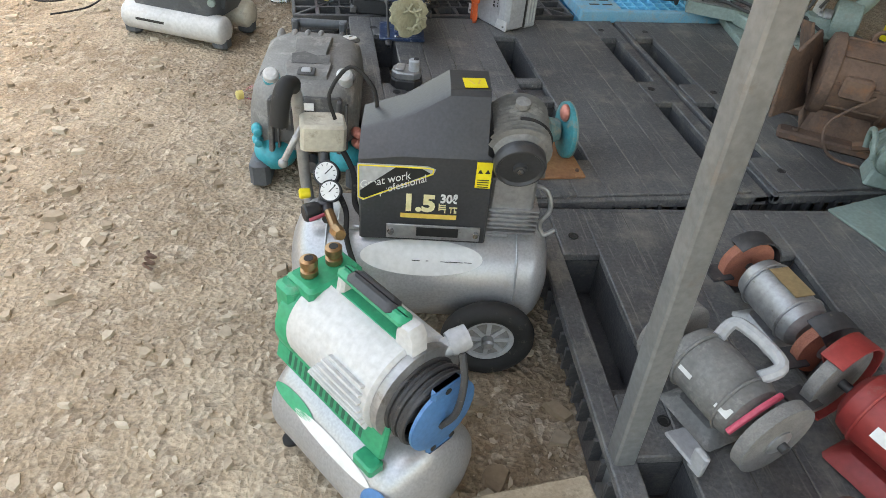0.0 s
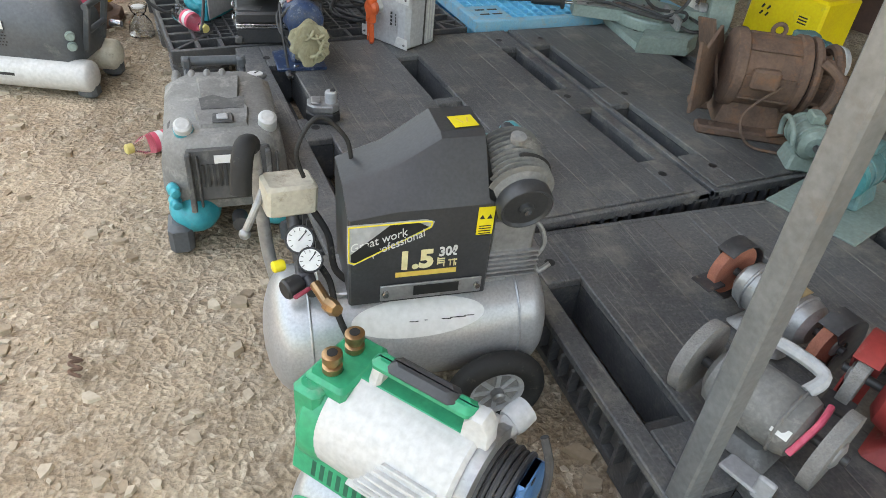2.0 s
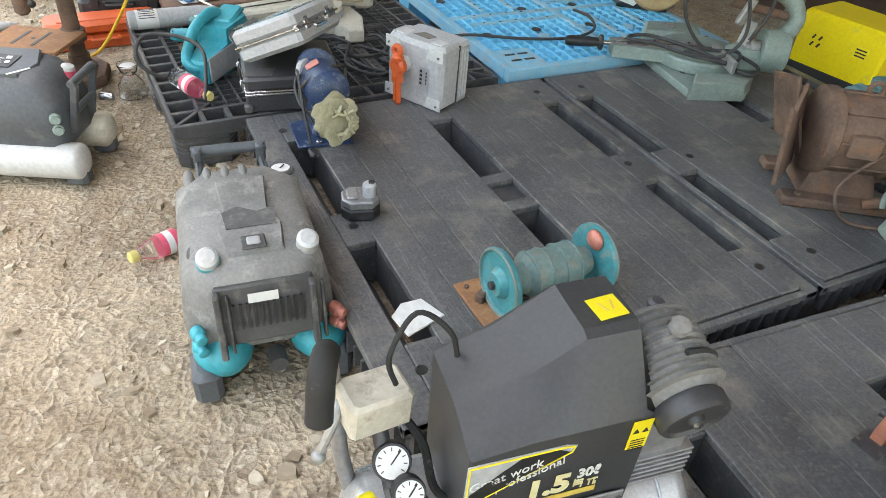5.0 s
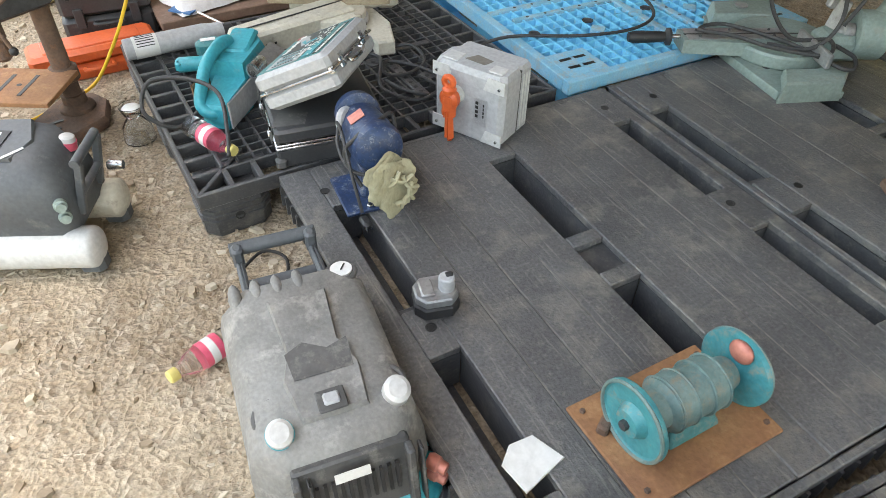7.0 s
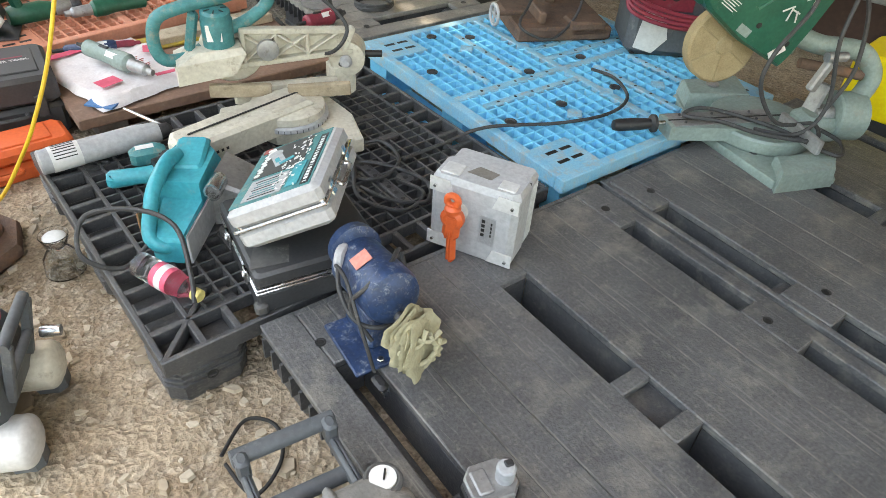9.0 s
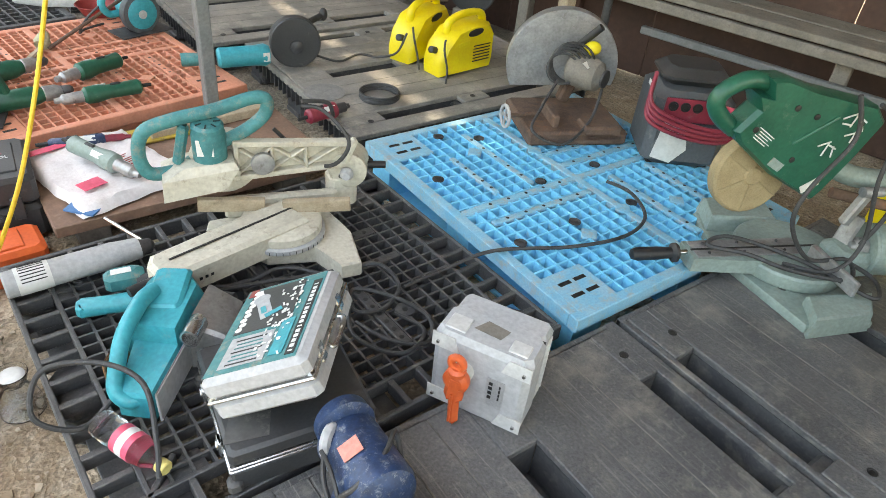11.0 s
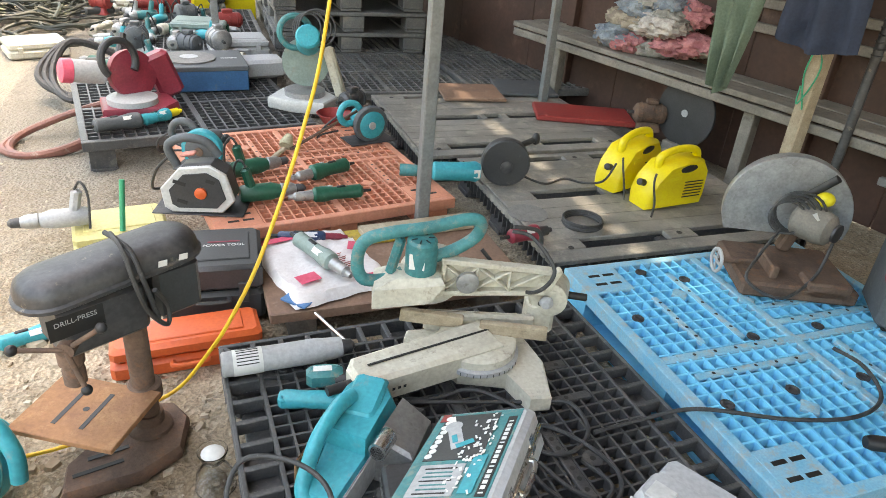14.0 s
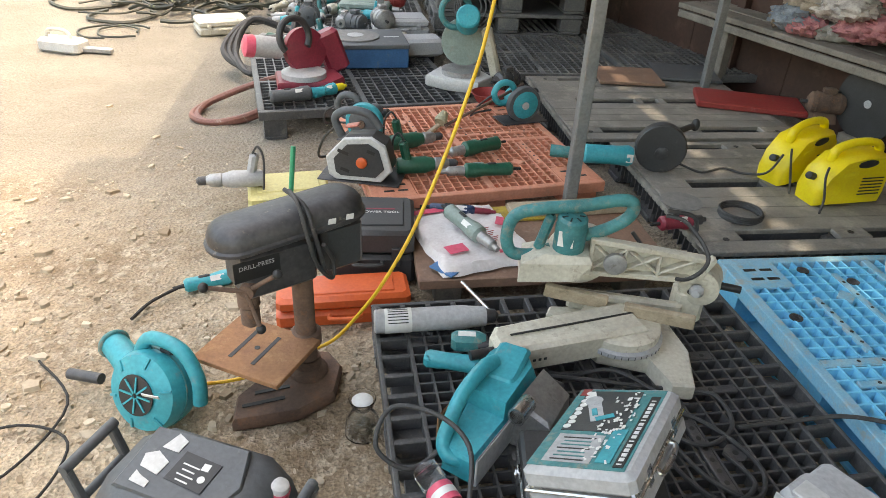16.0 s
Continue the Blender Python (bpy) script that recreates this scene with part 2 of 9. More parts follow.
M_GREEN = mat("emerald_plastic", (0.02, 0.34, 0.17), (0.015, 0.28, 0.14), 0.35, scale=6, dirt=(0.2, 0.35, 0.25), dirt_amt=0.12, bump=0.05)
M_DGREEN = mat("dark_green_plastic", (0.012, 0.115, 0.072), (0.008, 0.085, 0.052), 0.36, scale=8, dirt=(0.12, 0.17, 0.13), dirt_amt=0.22)
M_TEAL = mat("teal_plastic", (0.025, 0.36, 0.43), (0.015, 0.29, 0.35), 0.42, scale=8, dirt=(0.2, 0.26, 0.26), dirt_amt=0.25, bump=0.08)
M_DTEAL = mat("dull_teal_paint", (0.045, 0.235, 0.245), (0.03, 0.17, 0.18), 0.5, scale=10, dirt=(0.27, 0.24, 0.19), dirt_amt=0.36, bump=0.25, speck=0.3)
M_SPOOL = mat("rubbed_grey_teal", (0.17, 0.25, 0.24), (0.10, 0.19, 0.19), 0.55, 0.1, scale=14, dirt=(0.25, 0.22, 0.17), dirt_amt=0.45, bump=0.3, speck=0.4)
M_TEALDISC = mat("chipped_teal_enamel", (0.05, 0.30, 0.33), (0.03, 0.22, 0.25), 0.42, scale=12, dirt=(0.24, 0.25, 0.21), dirt_amt=0.36, bump=0.2, speck=0.2)
M_BTEAL = mat("faded_blue_teal_paint", (0.11, 0.23, 0.245), (0.08, 0.18, 0.19), 0.55, scale=9, dirt=(0.22, 0.22, 0.2), dirt_amt=0.35)
M_SAGE = mat("grey_green_paint", (0.25, 0.32, 0.295), (0.2, 0.26, 0.235), 0.5, scale=9, dirt=(0.25, 0.24, 0.2), dirt_amt=0.3)
M_WHITE = mat("white_plastic", (0.58, 0.58, 0.57), (0.48, 0.48, 0.47), 0.4, scale=5, dirt=(0.45, 0.42, 0.37), dirt_amt=0.15, bump=0.05)
M_CREAM = mat("cream_cast_paint", (0.60, 0.565, 0.475), (0.50, 0.465, 0.385), 0.5, scale=9, dirt=(0.28, 0.23, 0.17), dirt_amt=0.3)
M_GREYBOX = mat("light_grey_plastic", (0.43, 0.435, 0.445), (0.38, 0.385, 0.395), 0.5, scale=4, dirt=(0.37, 0.345, 0.31), dirt_amt=0.13)
M_CHAR = mat("charcoal_plastic", (0.05, 0.051, 0.054), (0.037, 0.038, 0.04), 0.42, scale=5, fine=160, dirt=(0.13, 0.125, 0.12), dirt_amt=0.15, bump=0.06)
M_DUSTY = mat("dusty_grey_plastic", (0.24, 0.235, 0.225), (0.15, 0.147, 0.14), 0.7, scale=7, fine=130, dirt=(0.36, 0.345, 0.32), dirt_amt=0.36, bump=0.25, speck=0.35)
M_DUSTYD = mat("dusty_dark_plastic_and_shade", (0.10, 0.098, 0.095), (0.06, 0.06, 0.06), 0.6, scale=8, dirt=(0.2, 0.19, 0.175), dirt_amt=0.35)
M_SLATE = mat("slate_blue_plastic", (0.095, 0.105, 0.115), (0.075, 0.082, 0.09), 0.5, scale=6, dirt=(0.2, 0.2, 0.19), dirt_amt=0.25)
M_NAVY = mat("navy_enamel", (0.02, 0.05, 0.125), (0.012, 0.03, 0.08), 0.4, scale=14, dirt=(0.3, 0.33, 0.35), dirt_amt=0.3, speck=0.5)
M_BLUE = mat("blue_paint", (0.03, 0.12, 0.27), (0.02, 0.09, 0.21), 0.45, scale=8, dirt=(0.15, 0.17, 0.18), dirt_amt=0.25)
M_LBLUE = mat("reel_blue_plastic", (0.07, 0.20, 0.42), (0.05, 0.16, 0.34), 0.45, scale=8, dirt=(0.2, 0.25, 0.3), dirt_amt=0.15)
M_YELLOW = mat("yellow_plastic", (0.85, 0.68, 0.02), (0.78, 0.60, 0.02), 0.38, scale=5, dirt=(0.5, 0.42, 0.12), dirt_amt=0.2, bump=0.05)
M_CAP = mat("pale_yellow_cap", (0.70, 0.60, 0.22), (0.62, 0.52, 0.18), 0.45, scale=25)
M_CANARY = mat("yellow_label", (0.85, 0.70, 0.03), (0.80, 0.64, 0.03), 0.45, scale=15, bump=0.02)
M_RED = mat("red_paint", (0.34, 0.045, 0.04), (0.27, 0.032, 0.03), 0.5, scale=10, dirt=(0.25, 0.12, 0.1), dirt_amt=0.25)
M_CRIMSON = mat("crimson_plastic", (0.30, 0.035, 0.06), (0.22, 0.025, 0.045), 0.42, scale=8, dirt=(0.25, 0.12, 0.12), dirt_amt=0.2)
M_PINK = mat("pink_cap_plastic", (0.75, 0.12, 0.20), (0.66, 0.09, 0.15), 0.4, scale=20)
M_RUBBER = mat("black_rubber", (0.022, 0.022, 0.022), (0.015, 0.015, 0.015), 0.75, scale=14, dirt=(0.13, 0.12, 0.1), dirt_amt=0.22, bump=0.2)
M_CABLE = mat("grey_cable", (0.05, 0.05, 0.052), (0.035, 0.035, 0.036), 0.55, scale=30, dirt=(0.16, 0.15, 0.14), dirt_amt=0.25)
M_YCABLE = mat("yellow_cable", (0.80, 0.50, 0.03), (0.72, 0.43, 0.03), 0.45, scale=30)
M_BRASS = mat("worn_brass", (0.42, 0.27, 0.14), (0.32, 0.2, 0.11), 0.35, 0.9, scale=25, dirt=(0.25, 0.15, 0.1), dirt_amt=0.25)
M_COPPER = mat("salmon_copper", (0.60, 0.24, 0.19), (0.5, 0.18, 0.14), 0.45, 0.4, scale=25)
M_SEAM = mat("dust_in_seam", (0.24, 0.23, 0.2), (0.12, 0.115, 0.105), 0.9, scale=9, fine=200, contrast=0.3)
M_WOOD = mat("weathered_wood", (0.44, 0.36, 0.26), (0.33, 0.26, 0.18), 0.75, scale=12, fine=160, dirt=(0.2, 0.16, 0.11), dirt_amt=0.3, bump=0.3)
M_BOARD = mat("brown_board", (0.27, 0.16, 0.11), (0.2, 0.12, 0.085), 0.75, scale=6, dirt=(0.33, 0.24, 0.18), dirt_amt=0.25)
M_CLOTH = mat("khaki_cotton", (0.44, 0.41, 0.28), (0.35, 0.32, 0.21), 0.9, scale=14, dirt=(0.26, 0.24, 0.17), dirt_amt=0.25, bump=0.5)
M_STONE = mat("abrasive_stone", (0.25, 0.24, 0.23), (0.19, 0.185, 0.18), 0.9, scale=30, fine=300, bump=0.6)
M_REDSTONE = mat("red_abrasive", (0.42, 0.16, 0.10), (0.33, 0.12, 0.08), 0.9, scale=30, fine=300, bump=0.5)
M_TAN = mat("tan_disc", (0.36, 0.28, 0.16), (0.29, 0.22, 0.12), 0.8, scale=20, fine=250, bump=0.4)
M_PLATE = mat("name_plate", (0.42, 0.30, 0.16), (0.34, 0.24, 0.13), 0.5, 0.3, scale=25)
M_WALL = mat("brown_sheet_wall", (0.085, 0.042, 0.031), (0.056, 0.029, 0.022), 0.7, scale=1.6, fine=40, dirt=(0.125, 0.075, 0.055), dirt_amt=0.3, bump=0.2)
M_ROOF = mat("roof_sheet", (0.35, 0.34, 0.32), (0.28, 0.27, 0.26), 0.7, scale=2, dirt=(0.2, 0.15, 0.12), dirt_amt=0.25)
M_TIMBER = mat("grey_timber", (0.25, 0.225, 0.195), (0.165, 0.148, 0.128), 0.8, scale=7, fine=120, dirt=(0.12, 0.1, 0.085), dirt_amt=0.3, bump=0.3)
M_PRINT = mat("white_print", (0.72, 0.72, 0.70), (0.66, 0.66, 0.64), 0.5, scale=40, bump=0)
M_GOLD = mat("gold_print", (0.75, 0.52, 0.12), (0.7, 0.47, 0.1), 0.5, scale=40, bump=0)
M_CREAMINK = mat("pale_yellow_print", (0.80, 0.72, 0.42), (0.72, 0.63, 0.34), 0.5, scale=40, bump=0)
M_INK = mat("black_print", (0.02, 0.02, 0.02), (0.015, 0.015, 0.015), 0.5, scale=40, bump=0)
M_PAPER = mat("white_sack", (0.72, 0.68, 0.67), (0.63, 0.58, 0.57), 0.6, scale=12, dirt=(0.62, 0.06, 0.12), dirt_amt=0.12, bump=0.3)
M_DENIM = mat("green_cloth", (0.15, 0.20, 0.15), (0.11, 0.15, 0.11), 0.9, scale=8, bump=0.4)


def ground_material():
    """Trodden earth with pale stone chips; smoother screed further on."""
    m = bpy.data.materials.new("trodden_earth")
    m.use_nodes = True
    n, l = m.node_tree.nodes, m.node_tree.links
    bsdf = n["Principled BSDF"]
    tc = n.new("ShaderNodeTexCoord")
    a = n.new("ShaderNodeTexNoise")
    a.inputs["Scale"].default_value, a.inputs["Detail"].default_value, a.inputs["Roughness"].default_value = 1.6, 8, 0.65
    v = n.new("ShaderNodeTexVoronoi")
    v.inputs["Scale"].default_value, v.feature = 55, "F1"
    w = n.new("ShaderNodeTexNoise")
    w.inputs["Scale"].default_value, w.inputs["Detail"].default_value = 16, 6
    f = n.new("ShaderNodeTexNoise")
    f.inputs["Scale"].default_value, f.inputs["Detail"].default_value = 120, 6
    add = n.new("ShaderNodeMixRGB")
    add.inputs["Fac"].default_value = 0.06
    l.new(tc.outputs["Object"], add.inputs["Color1"])
    l.new(w.outputs["Color"], add.inputs["Color2"])
    l.new(add.outputs[0], v.inputs["Vector"])
    for t in (a, w, f):
        l.new(tc.outputs["Object"], t.inputs["Vector"])
    soil = n.new("ShaderNodeValToRGB")
    soil.color_ramp.elements[0].position, soil.color_ramp.elements[1].position = 0.36, 0.64
    soil.color_ramp.elements[0].color, soil.color_ramp.elements[1].color = (0.225, 0.166, 0.108, 1), (0.47, 0.385, 0.28, 1)
    l.new(a.outputs["Fac"], soil.inputs["Fac"])
    chip = n.new("ShaderNodeValToRGB")
    chip.color_ramp.elements[0].color, chip.color_ramp.elements[1].color = (0.2, 0.147, 0.098, 1), (0.49, 0.415, 0.315, 1)
    l.new(v.outputs["Color"], chip.inputs["Fac"])
    mask = n.new("ShaderNodeValToRGB")
    mask.color_ramp.elements[0].position, mask.color_ramp.elements[1].position = 0.46, 0.60
    l.new(w.outputs["Fac"], mask.inputs["Fac"])
    mx = n.new("ShaderNodeMixRGB")
    l.new(mask.outputs[0], mx.inputs["Fac"])
    l.new(soil.outputs[0], mx.inputs["Color1"])
    l.new(chip.outputs[0], mx.inputs["Color2"])
    # screed from about six metres on
    sep = n.new("ShaderNodeSeparateXYZ")
    l.new(tc.outputs["Object"], sep.inputs[0])
    edge = n.new("ShaderNodeMath")
    edge.operation = "MULTIPLY_ADD"
    edge.inputs[1].default_value = 1.6
    l.new(a.outputs["Fac"], edge.inputs[0])
    l.new(sep.outputs["Y"], edge.inputs[2])
    far = n.new("ShaderNodeMapRange")
    far.inputs["From Min"].default_value, far.inputs["From Max"].default_value = 5.2, 6.6
    l.new(edge.outputs[0], far.inputs["Value"])
    screed = n.new("ShaderNodeValToRGB")
    screed.color_ramp.elements[0].position, screed.color_ramp.elements[1].position = 0.3, 0.7
    screed.color_ramp.elements[0].color, screed.color_ramp.elements[1].color = (0.165, 0.145, 0.115, 1), (0.235, 0.212, 0.175, 1)
    l.new(a.outputs["Fac"], screed.inputs["Fac"])
    mx2 = n.new("ShaderNodeMixRGB")
    l.new(far.outputs[0], mx2.inputs["Fac"])
    l.new(mx.outputs[0], mx2.inputs["Color1"])
    l.new(screed.outputs[0], mx2.inputs["Color2"])
    g = n.new("ShaderNodeMixRGB")
    g.blend_type = "OVERLAY"
    g.inputs["Fac"].default_value = 0.8
    l.new(mx2.outputs[0], g.inputs["Color1"])
    l.new(f.outputs["Fac"], g.inputs["Color2"])
    l.new(g.outputs[0], bsdf.inputs["Base Color"])
    bsdf.inputs["Roughness"].default_value = 0.9
    b = n.new("ShaderNodeBump")
    b.inputs["Strength"].default_value, b.inputs["Distance"].default_value = 0.8, 0.012
    hsum = n.new("ShaderNodeMath")
    hsum.operation = "ADD"
    l.new(v.outputs["Distance"], hsum.inputs[0])
    l.new(w.outputs["Fac"], hsum.inputs[1])
    l.new(hsum.outputs[0], b.inputs["Height"])
    l.new(b.outputs[0], bsdf.inputs["Normal"])
    return m


M_GROUND = ground_material()
M_CHIP = mat("pale_stone_chips", (0.53, 0.46, 0.36), (0.25, 0.187, 0.125), 0.9, scale=3, fine=60, bump=0.3, contrast=0.3)


def glass_material(name, color, rough=0.08):
    m = bpy.data.materials.new(name)
    m.use_nodes = True
    b = m.node_tree.nodes["Principled BSDF"]
    b.inputs["Base Color"].default_value = (*color, 1)
    b.inputs["Roughness"].default_value = rough
    b.inputs["Transmission Weight"].default_value = 1.0
    b.inputs["IOR"].default_value = 1.3
    return m


M_GLASS = glass_material("clear_plastic", (0.93, 0.94, 0.94))

# ---- ground, wall, roof, posts ----
def earth(x, y):
    """Height of the trodden earth: soft swells, broken crusts and small clods near the stalls."""
    h = 0.012 * noise.noise((x * 1.3, y * 1.3, 0)) + 0.007 * noise.noise((x * 5, y * 5, 3))
    k = max(0.0, min(1.0, (x + 2.9) / 0.4, (1.0 - x) / 0.2, (y + 0.4) / 0.4, (7.0 - y) / 1.0))
    if k:
        crust = noise.noise((x * 11 + 2 * noise.noise((x * 4, y * 4, 1)), y * 14, 5))
        h += k * (0.006 * max(-0.25, min(0.35, crust * 1.6)) + 0.0035 * noise.noise((x * 37, y * 37, 8)))
    return G0 + h


def rough_ground():
    """One sheet to the horizon, finely divided where the walk passes."""
    b = B()
    xs = [-60, -20, -8, -5, -4, -3.4] + [-3 + 0.024 * i for i in range(168)] + [1.04 + 0.1 * i for i in range(24)] + [4.2, 6, 12, 40]
    ys = [-40, -10, -4, -1.6] + [-0.5 + 0.024 * i for i in range(310)] + [6.96 + 0.12 * i for i in range(30)] + [11, 16, 30, 80]
    v = [(x, y, earth(x, y) if -4 < x < 3.4 and -2 < y < 8.4 else G0) for y in ys for x in xs]
    n = len(xs)
    me = bpy.data.meshes.new("ground")
    me.from_pydata(v, [], [(j * n + i, j * n + i + 1, (j + 1) * n + i + 1, (j + 1) * n + i) for j in range(len(ys) - 1) for i in range(n - 1)])
    me.materials.append(M_GROUND)
    me.shade_smooth()
    tagged(new("ground", me), "trodden earth yard with pale stone chips and dust", "ground", kind="structure")


rough_ground()


def chips():
    """Flakes of stone and dry mud lying over the earth: grit, flakes and a few larger slabs."""
    rnd = random.Random(4)
    verts, faces = [], []
    sizes = [(30000, 0.0015, 0.004, 0.5), (9000, 0.005, 0.011, 0.3), (3000, 0.011, 0.021, 0.25), (700, 0.02, 0.036, 0.14)]
    for count, lo, hi, tilt in sizes:
        for _ in range(count):
            x, y = rnd.uniform(-2.6, 0.85), rnd.uniform(0.3, 6.4)
            if x > 0.36 and y > 1.5 or noise.noise((x * 2.6, y * 2.6, 7)) + 0.5 * noise.noise((x * 7, y * 7, 2)) < rnd.uniform(-0.5, 0.5) + max(0.0, (y - 4.3) * 0.45):
                continue
            s = rnd.uniform(lo, hi)
            k = rnd.randint(5, 7)
            st, turn, a0 = rnd.uniform(0.4, 0.95), rnd.uniform(0, 6.28), rnd.uniform(0, 6.28)
            tx, ty = rnd.uniform(-tilt, tilt), rnd.uniform(-tilt, tilt)
            h = min(s * rnd.uniform(0.3, 0.7), 0.012)
            base = len(verts)
            pts = []
            for i in range(k):
                a = a0 + 6.283 * i / k + rnd.uniform(-0.35, 0.35)
                q = s * rnd.uniform(0.6, 1.25)
                p, r = q * math.cos(a), q * st * math.sin(a)
                pts.append((p * math.cos(turn) - r * math.sin(turn), p * math.sin(turn) + r * math.cos(turn)))
            zg = earth(x, y)
            verts += [(x + p, y + q, zg - 0.004 + tx * p + ty * q) for p, q in pts]
            verts += [(x + p * 0.86, y + q * 0.86, zg + h + tx * p + ty * q + rnd.uniform(-0.1, 0.1) * h) for p, q in pts]
            faces += [(base + i, base + (i + 1) % k, base + k + (i + 1) % k, base + k + i) for i in range(k)]
            faces.append(tuple(base + k + i for i in range(k)))
    me = bpy.data.meshes.new("stone_chips")
    me.from_pydata(verts, [], faces)
    me.materials.append(M_CHIP)
    nt = M_CHIP.node_tree
    g = nt.nodes.new("ShaderNodeNewGeometry")
    for nd in nt.nodes:
        if nd.type == "VALTORGB" and nd.inputs["Fac"].is_linked:
            nt.links.new(g.outputs["Random Per Island"], nd.inputs["Fac"])
            nd.color_ramp.elements[0].position, nd.color_ramp.elements[1].position = 0.0, 1.0
            break
    tagged(new("stone_chips", me), "pale flat stone chips scattered over the earth", "stones", kind="stuff")


chips()

# shed: brown sheet wall, roof with gaps
def shed_wall():
    t = thing("wall_east", "rust-brown painted sheet metal wall of the shed", "wall", pose(3.60, 3.8, G0, 0, 0, 105), kind="structure")
    for k in range(13):
        part("wall_sheet", B().box((-5.5 + 0.95 * k, 0.0, 1.45), (0.945, 0.03, 2.9), ch=0.004), M_WALL, t)
    for k in range(7):
        part("wall_stud", B().box((-4.55 + 1.9 * k, 0.045, 1.45), (0.07, 0.06, 2.9), ch=0.004), M_WALL, t)
    for z in (0.85, 0.98):
        part("wall_rail", B().box((0.6, 0.05, z), (9.5, 0.04, 0.05), ch=0.004), M_TIMBER, t)


shed_wall()
solo("wall_north", B().box((1.0, 13.2, 1.4), (3.3, 0.06, 2.9)), M_WALL, "brown sheet wall closing the shed's far end", "wall", kind="structure")


def shed_roof():
    """Sheets laid side by side with a narrow gap that lets the sun through."""
    t = thing("roof", "grey corrugated roof sheets with narrow gaps between them", "roof", pose(0, 0, 3.3), kind="structure")
    for k, (x0, x1) in enumerate(((-0.12, 1.4), (1.4, 2.6), (2.6, 3.6), (3.6, 4.9))):
        for j in range(9):
            y0 = -3.0 + 1.8 * j
            # unseen edge widened along this stretch, added to darken the ground below
            if k == 0:
                x0 = -0.42 if 2 <= j <= 4 else -0.12
            cut = 0.09 if (k == 2 and 4 <= j <= 6) else 0.0
            part("roof_sheet", B().box(((x0 + x1) / 2 + cut / 2, y0 + 0.9, 0), (x1 - x0 - cut, 1.8, 0.02)), M_ROOF, t)
    for j in range(30):
        if j % 3 != 2:
            part("gap_strip", B().box((2.645, 4.2 + 0.18 * j, 0.0), (0.09, 0.1, 0.018)), M_ROOF, t)


shed_roof()

# ---- pallets ----
def flat_pallet(label, m, group="flat black pallets", left=(0.085, 0.16), mt=None):
    """A closed-deck plastic pallet, 1.11 x 1.32 m, with hand slots and teeth along its rim."""
    mt = mt or M_BLACKP
    W, L, H = 1.112, 1.316, 0.165
    t = thing("flat_pallet", label, "pallet", m, group)
    xs = (0.0, left[0], left[1], 0.555, 0.645, 1.0, 1.07, W)
    gaps = {1: ((0.2, 0.56), (0.70, 1.12)), 3: ((0.2, 0.56), (0.605, 0.705), (0.745, 1.115)), 5: ((0.2, 0.56), (0.72, 1.115))}
    # deck strips, some split into planks by fine grooves
    def strip(x0, x1, y0, y1, nm="deck_panel", z=H, th=0.022):
        part(nm, B().box(((x0 + x1) / 2, (y0 + y1) / 2, z - th / 2), (x1 - x0, y1 - y0, th), ch=0.003), mt, t)
    for i in range(7):
        x0, x1 = xs[i], xs[i + 1]
        if i in gaps:
            y = 0.02
            for a, c in gaps[i]:
                strip(x0, x1, y, a, "cross_bar")
                y = c
            strip(x0, x1, y, L - 0.02, "cross_bar")
        elif i in (0, 6):
            strip(x0, x1, 0, L, "edge_rail", H - 0.004)
        else:
            n = 4 if i == 2 else 3
            for k in range(n):
                a, c = x0 + (x1 - x0) * k / n, x0 + (x1 - x0) * (k + 1) / n
                strip(a + 0.0002, c - 0.0002, 0.022, L - 0.022, "plank", H - 0.0004 * (k % 2))
                if k:
                    part("dusty_seam", B().box((a, L / 2, H + 0.0001), (0.0024, L - 0.05, 0.0006)), M_SEAM, t)
    for y in (0.0, L - 0.018):
        strip(0, W, y, y + 0.018, "edge_rail", H - 0.005, 0.03)
    # walls of the slots and the outer skirts; darker colour paints the recesses' shade
    for i, g in gaps.items():
        for a, c in g:
            for x in (xs[i] - 0.004, xs[i + 1] + 0.004):
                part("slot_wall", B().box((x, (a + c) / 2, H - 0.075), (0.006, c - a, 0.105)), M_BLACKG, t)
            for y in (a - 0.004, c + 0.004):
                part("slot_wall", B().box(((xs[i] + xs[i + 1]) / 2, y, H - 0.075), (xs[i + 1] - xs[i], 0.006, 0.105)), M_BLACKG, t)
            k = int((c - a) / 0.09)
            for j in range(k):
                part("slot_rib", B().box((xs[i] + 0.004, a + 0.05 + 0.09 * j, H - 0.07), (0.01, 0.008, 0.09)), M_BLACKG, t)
    tx, ty = B().box((0, 0, H - 0.055), (0.008, 0.022, 0.06)).mesh("rim_rib", M_BLACKG), B().box((0, 0, H - 0.055), (0.022, 0.008, 0.06)).mesh("rim_rib", M_BLACKG)
    for k in range(int(W / 0.045)):
        for y in (0.004, L - 0.004):
            part("rim_rib", tx, None, t, m=pose(0.025 + 0.045 * k, y, 0))
    for k in range(int(L / 0.045)):
        for x in (0.004, W - 0.004):
            part("rim_rib", ty, None, t, m=pose(x, 0.03 + 0.045 * k, 0))
    # feet and skids: shade below the deck is put into their darker colour
    for x in (0.09, W / 2 + 0.04, W - 0.09):
        for y in (0.1, L / 2, L - 0.1):
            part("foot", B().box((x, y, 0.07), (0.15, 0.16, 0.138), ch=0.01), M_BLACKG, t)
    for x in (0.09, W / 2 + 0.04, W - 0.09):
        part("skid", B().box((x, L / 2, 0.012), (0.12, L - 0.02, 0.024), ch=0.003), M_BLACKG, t)
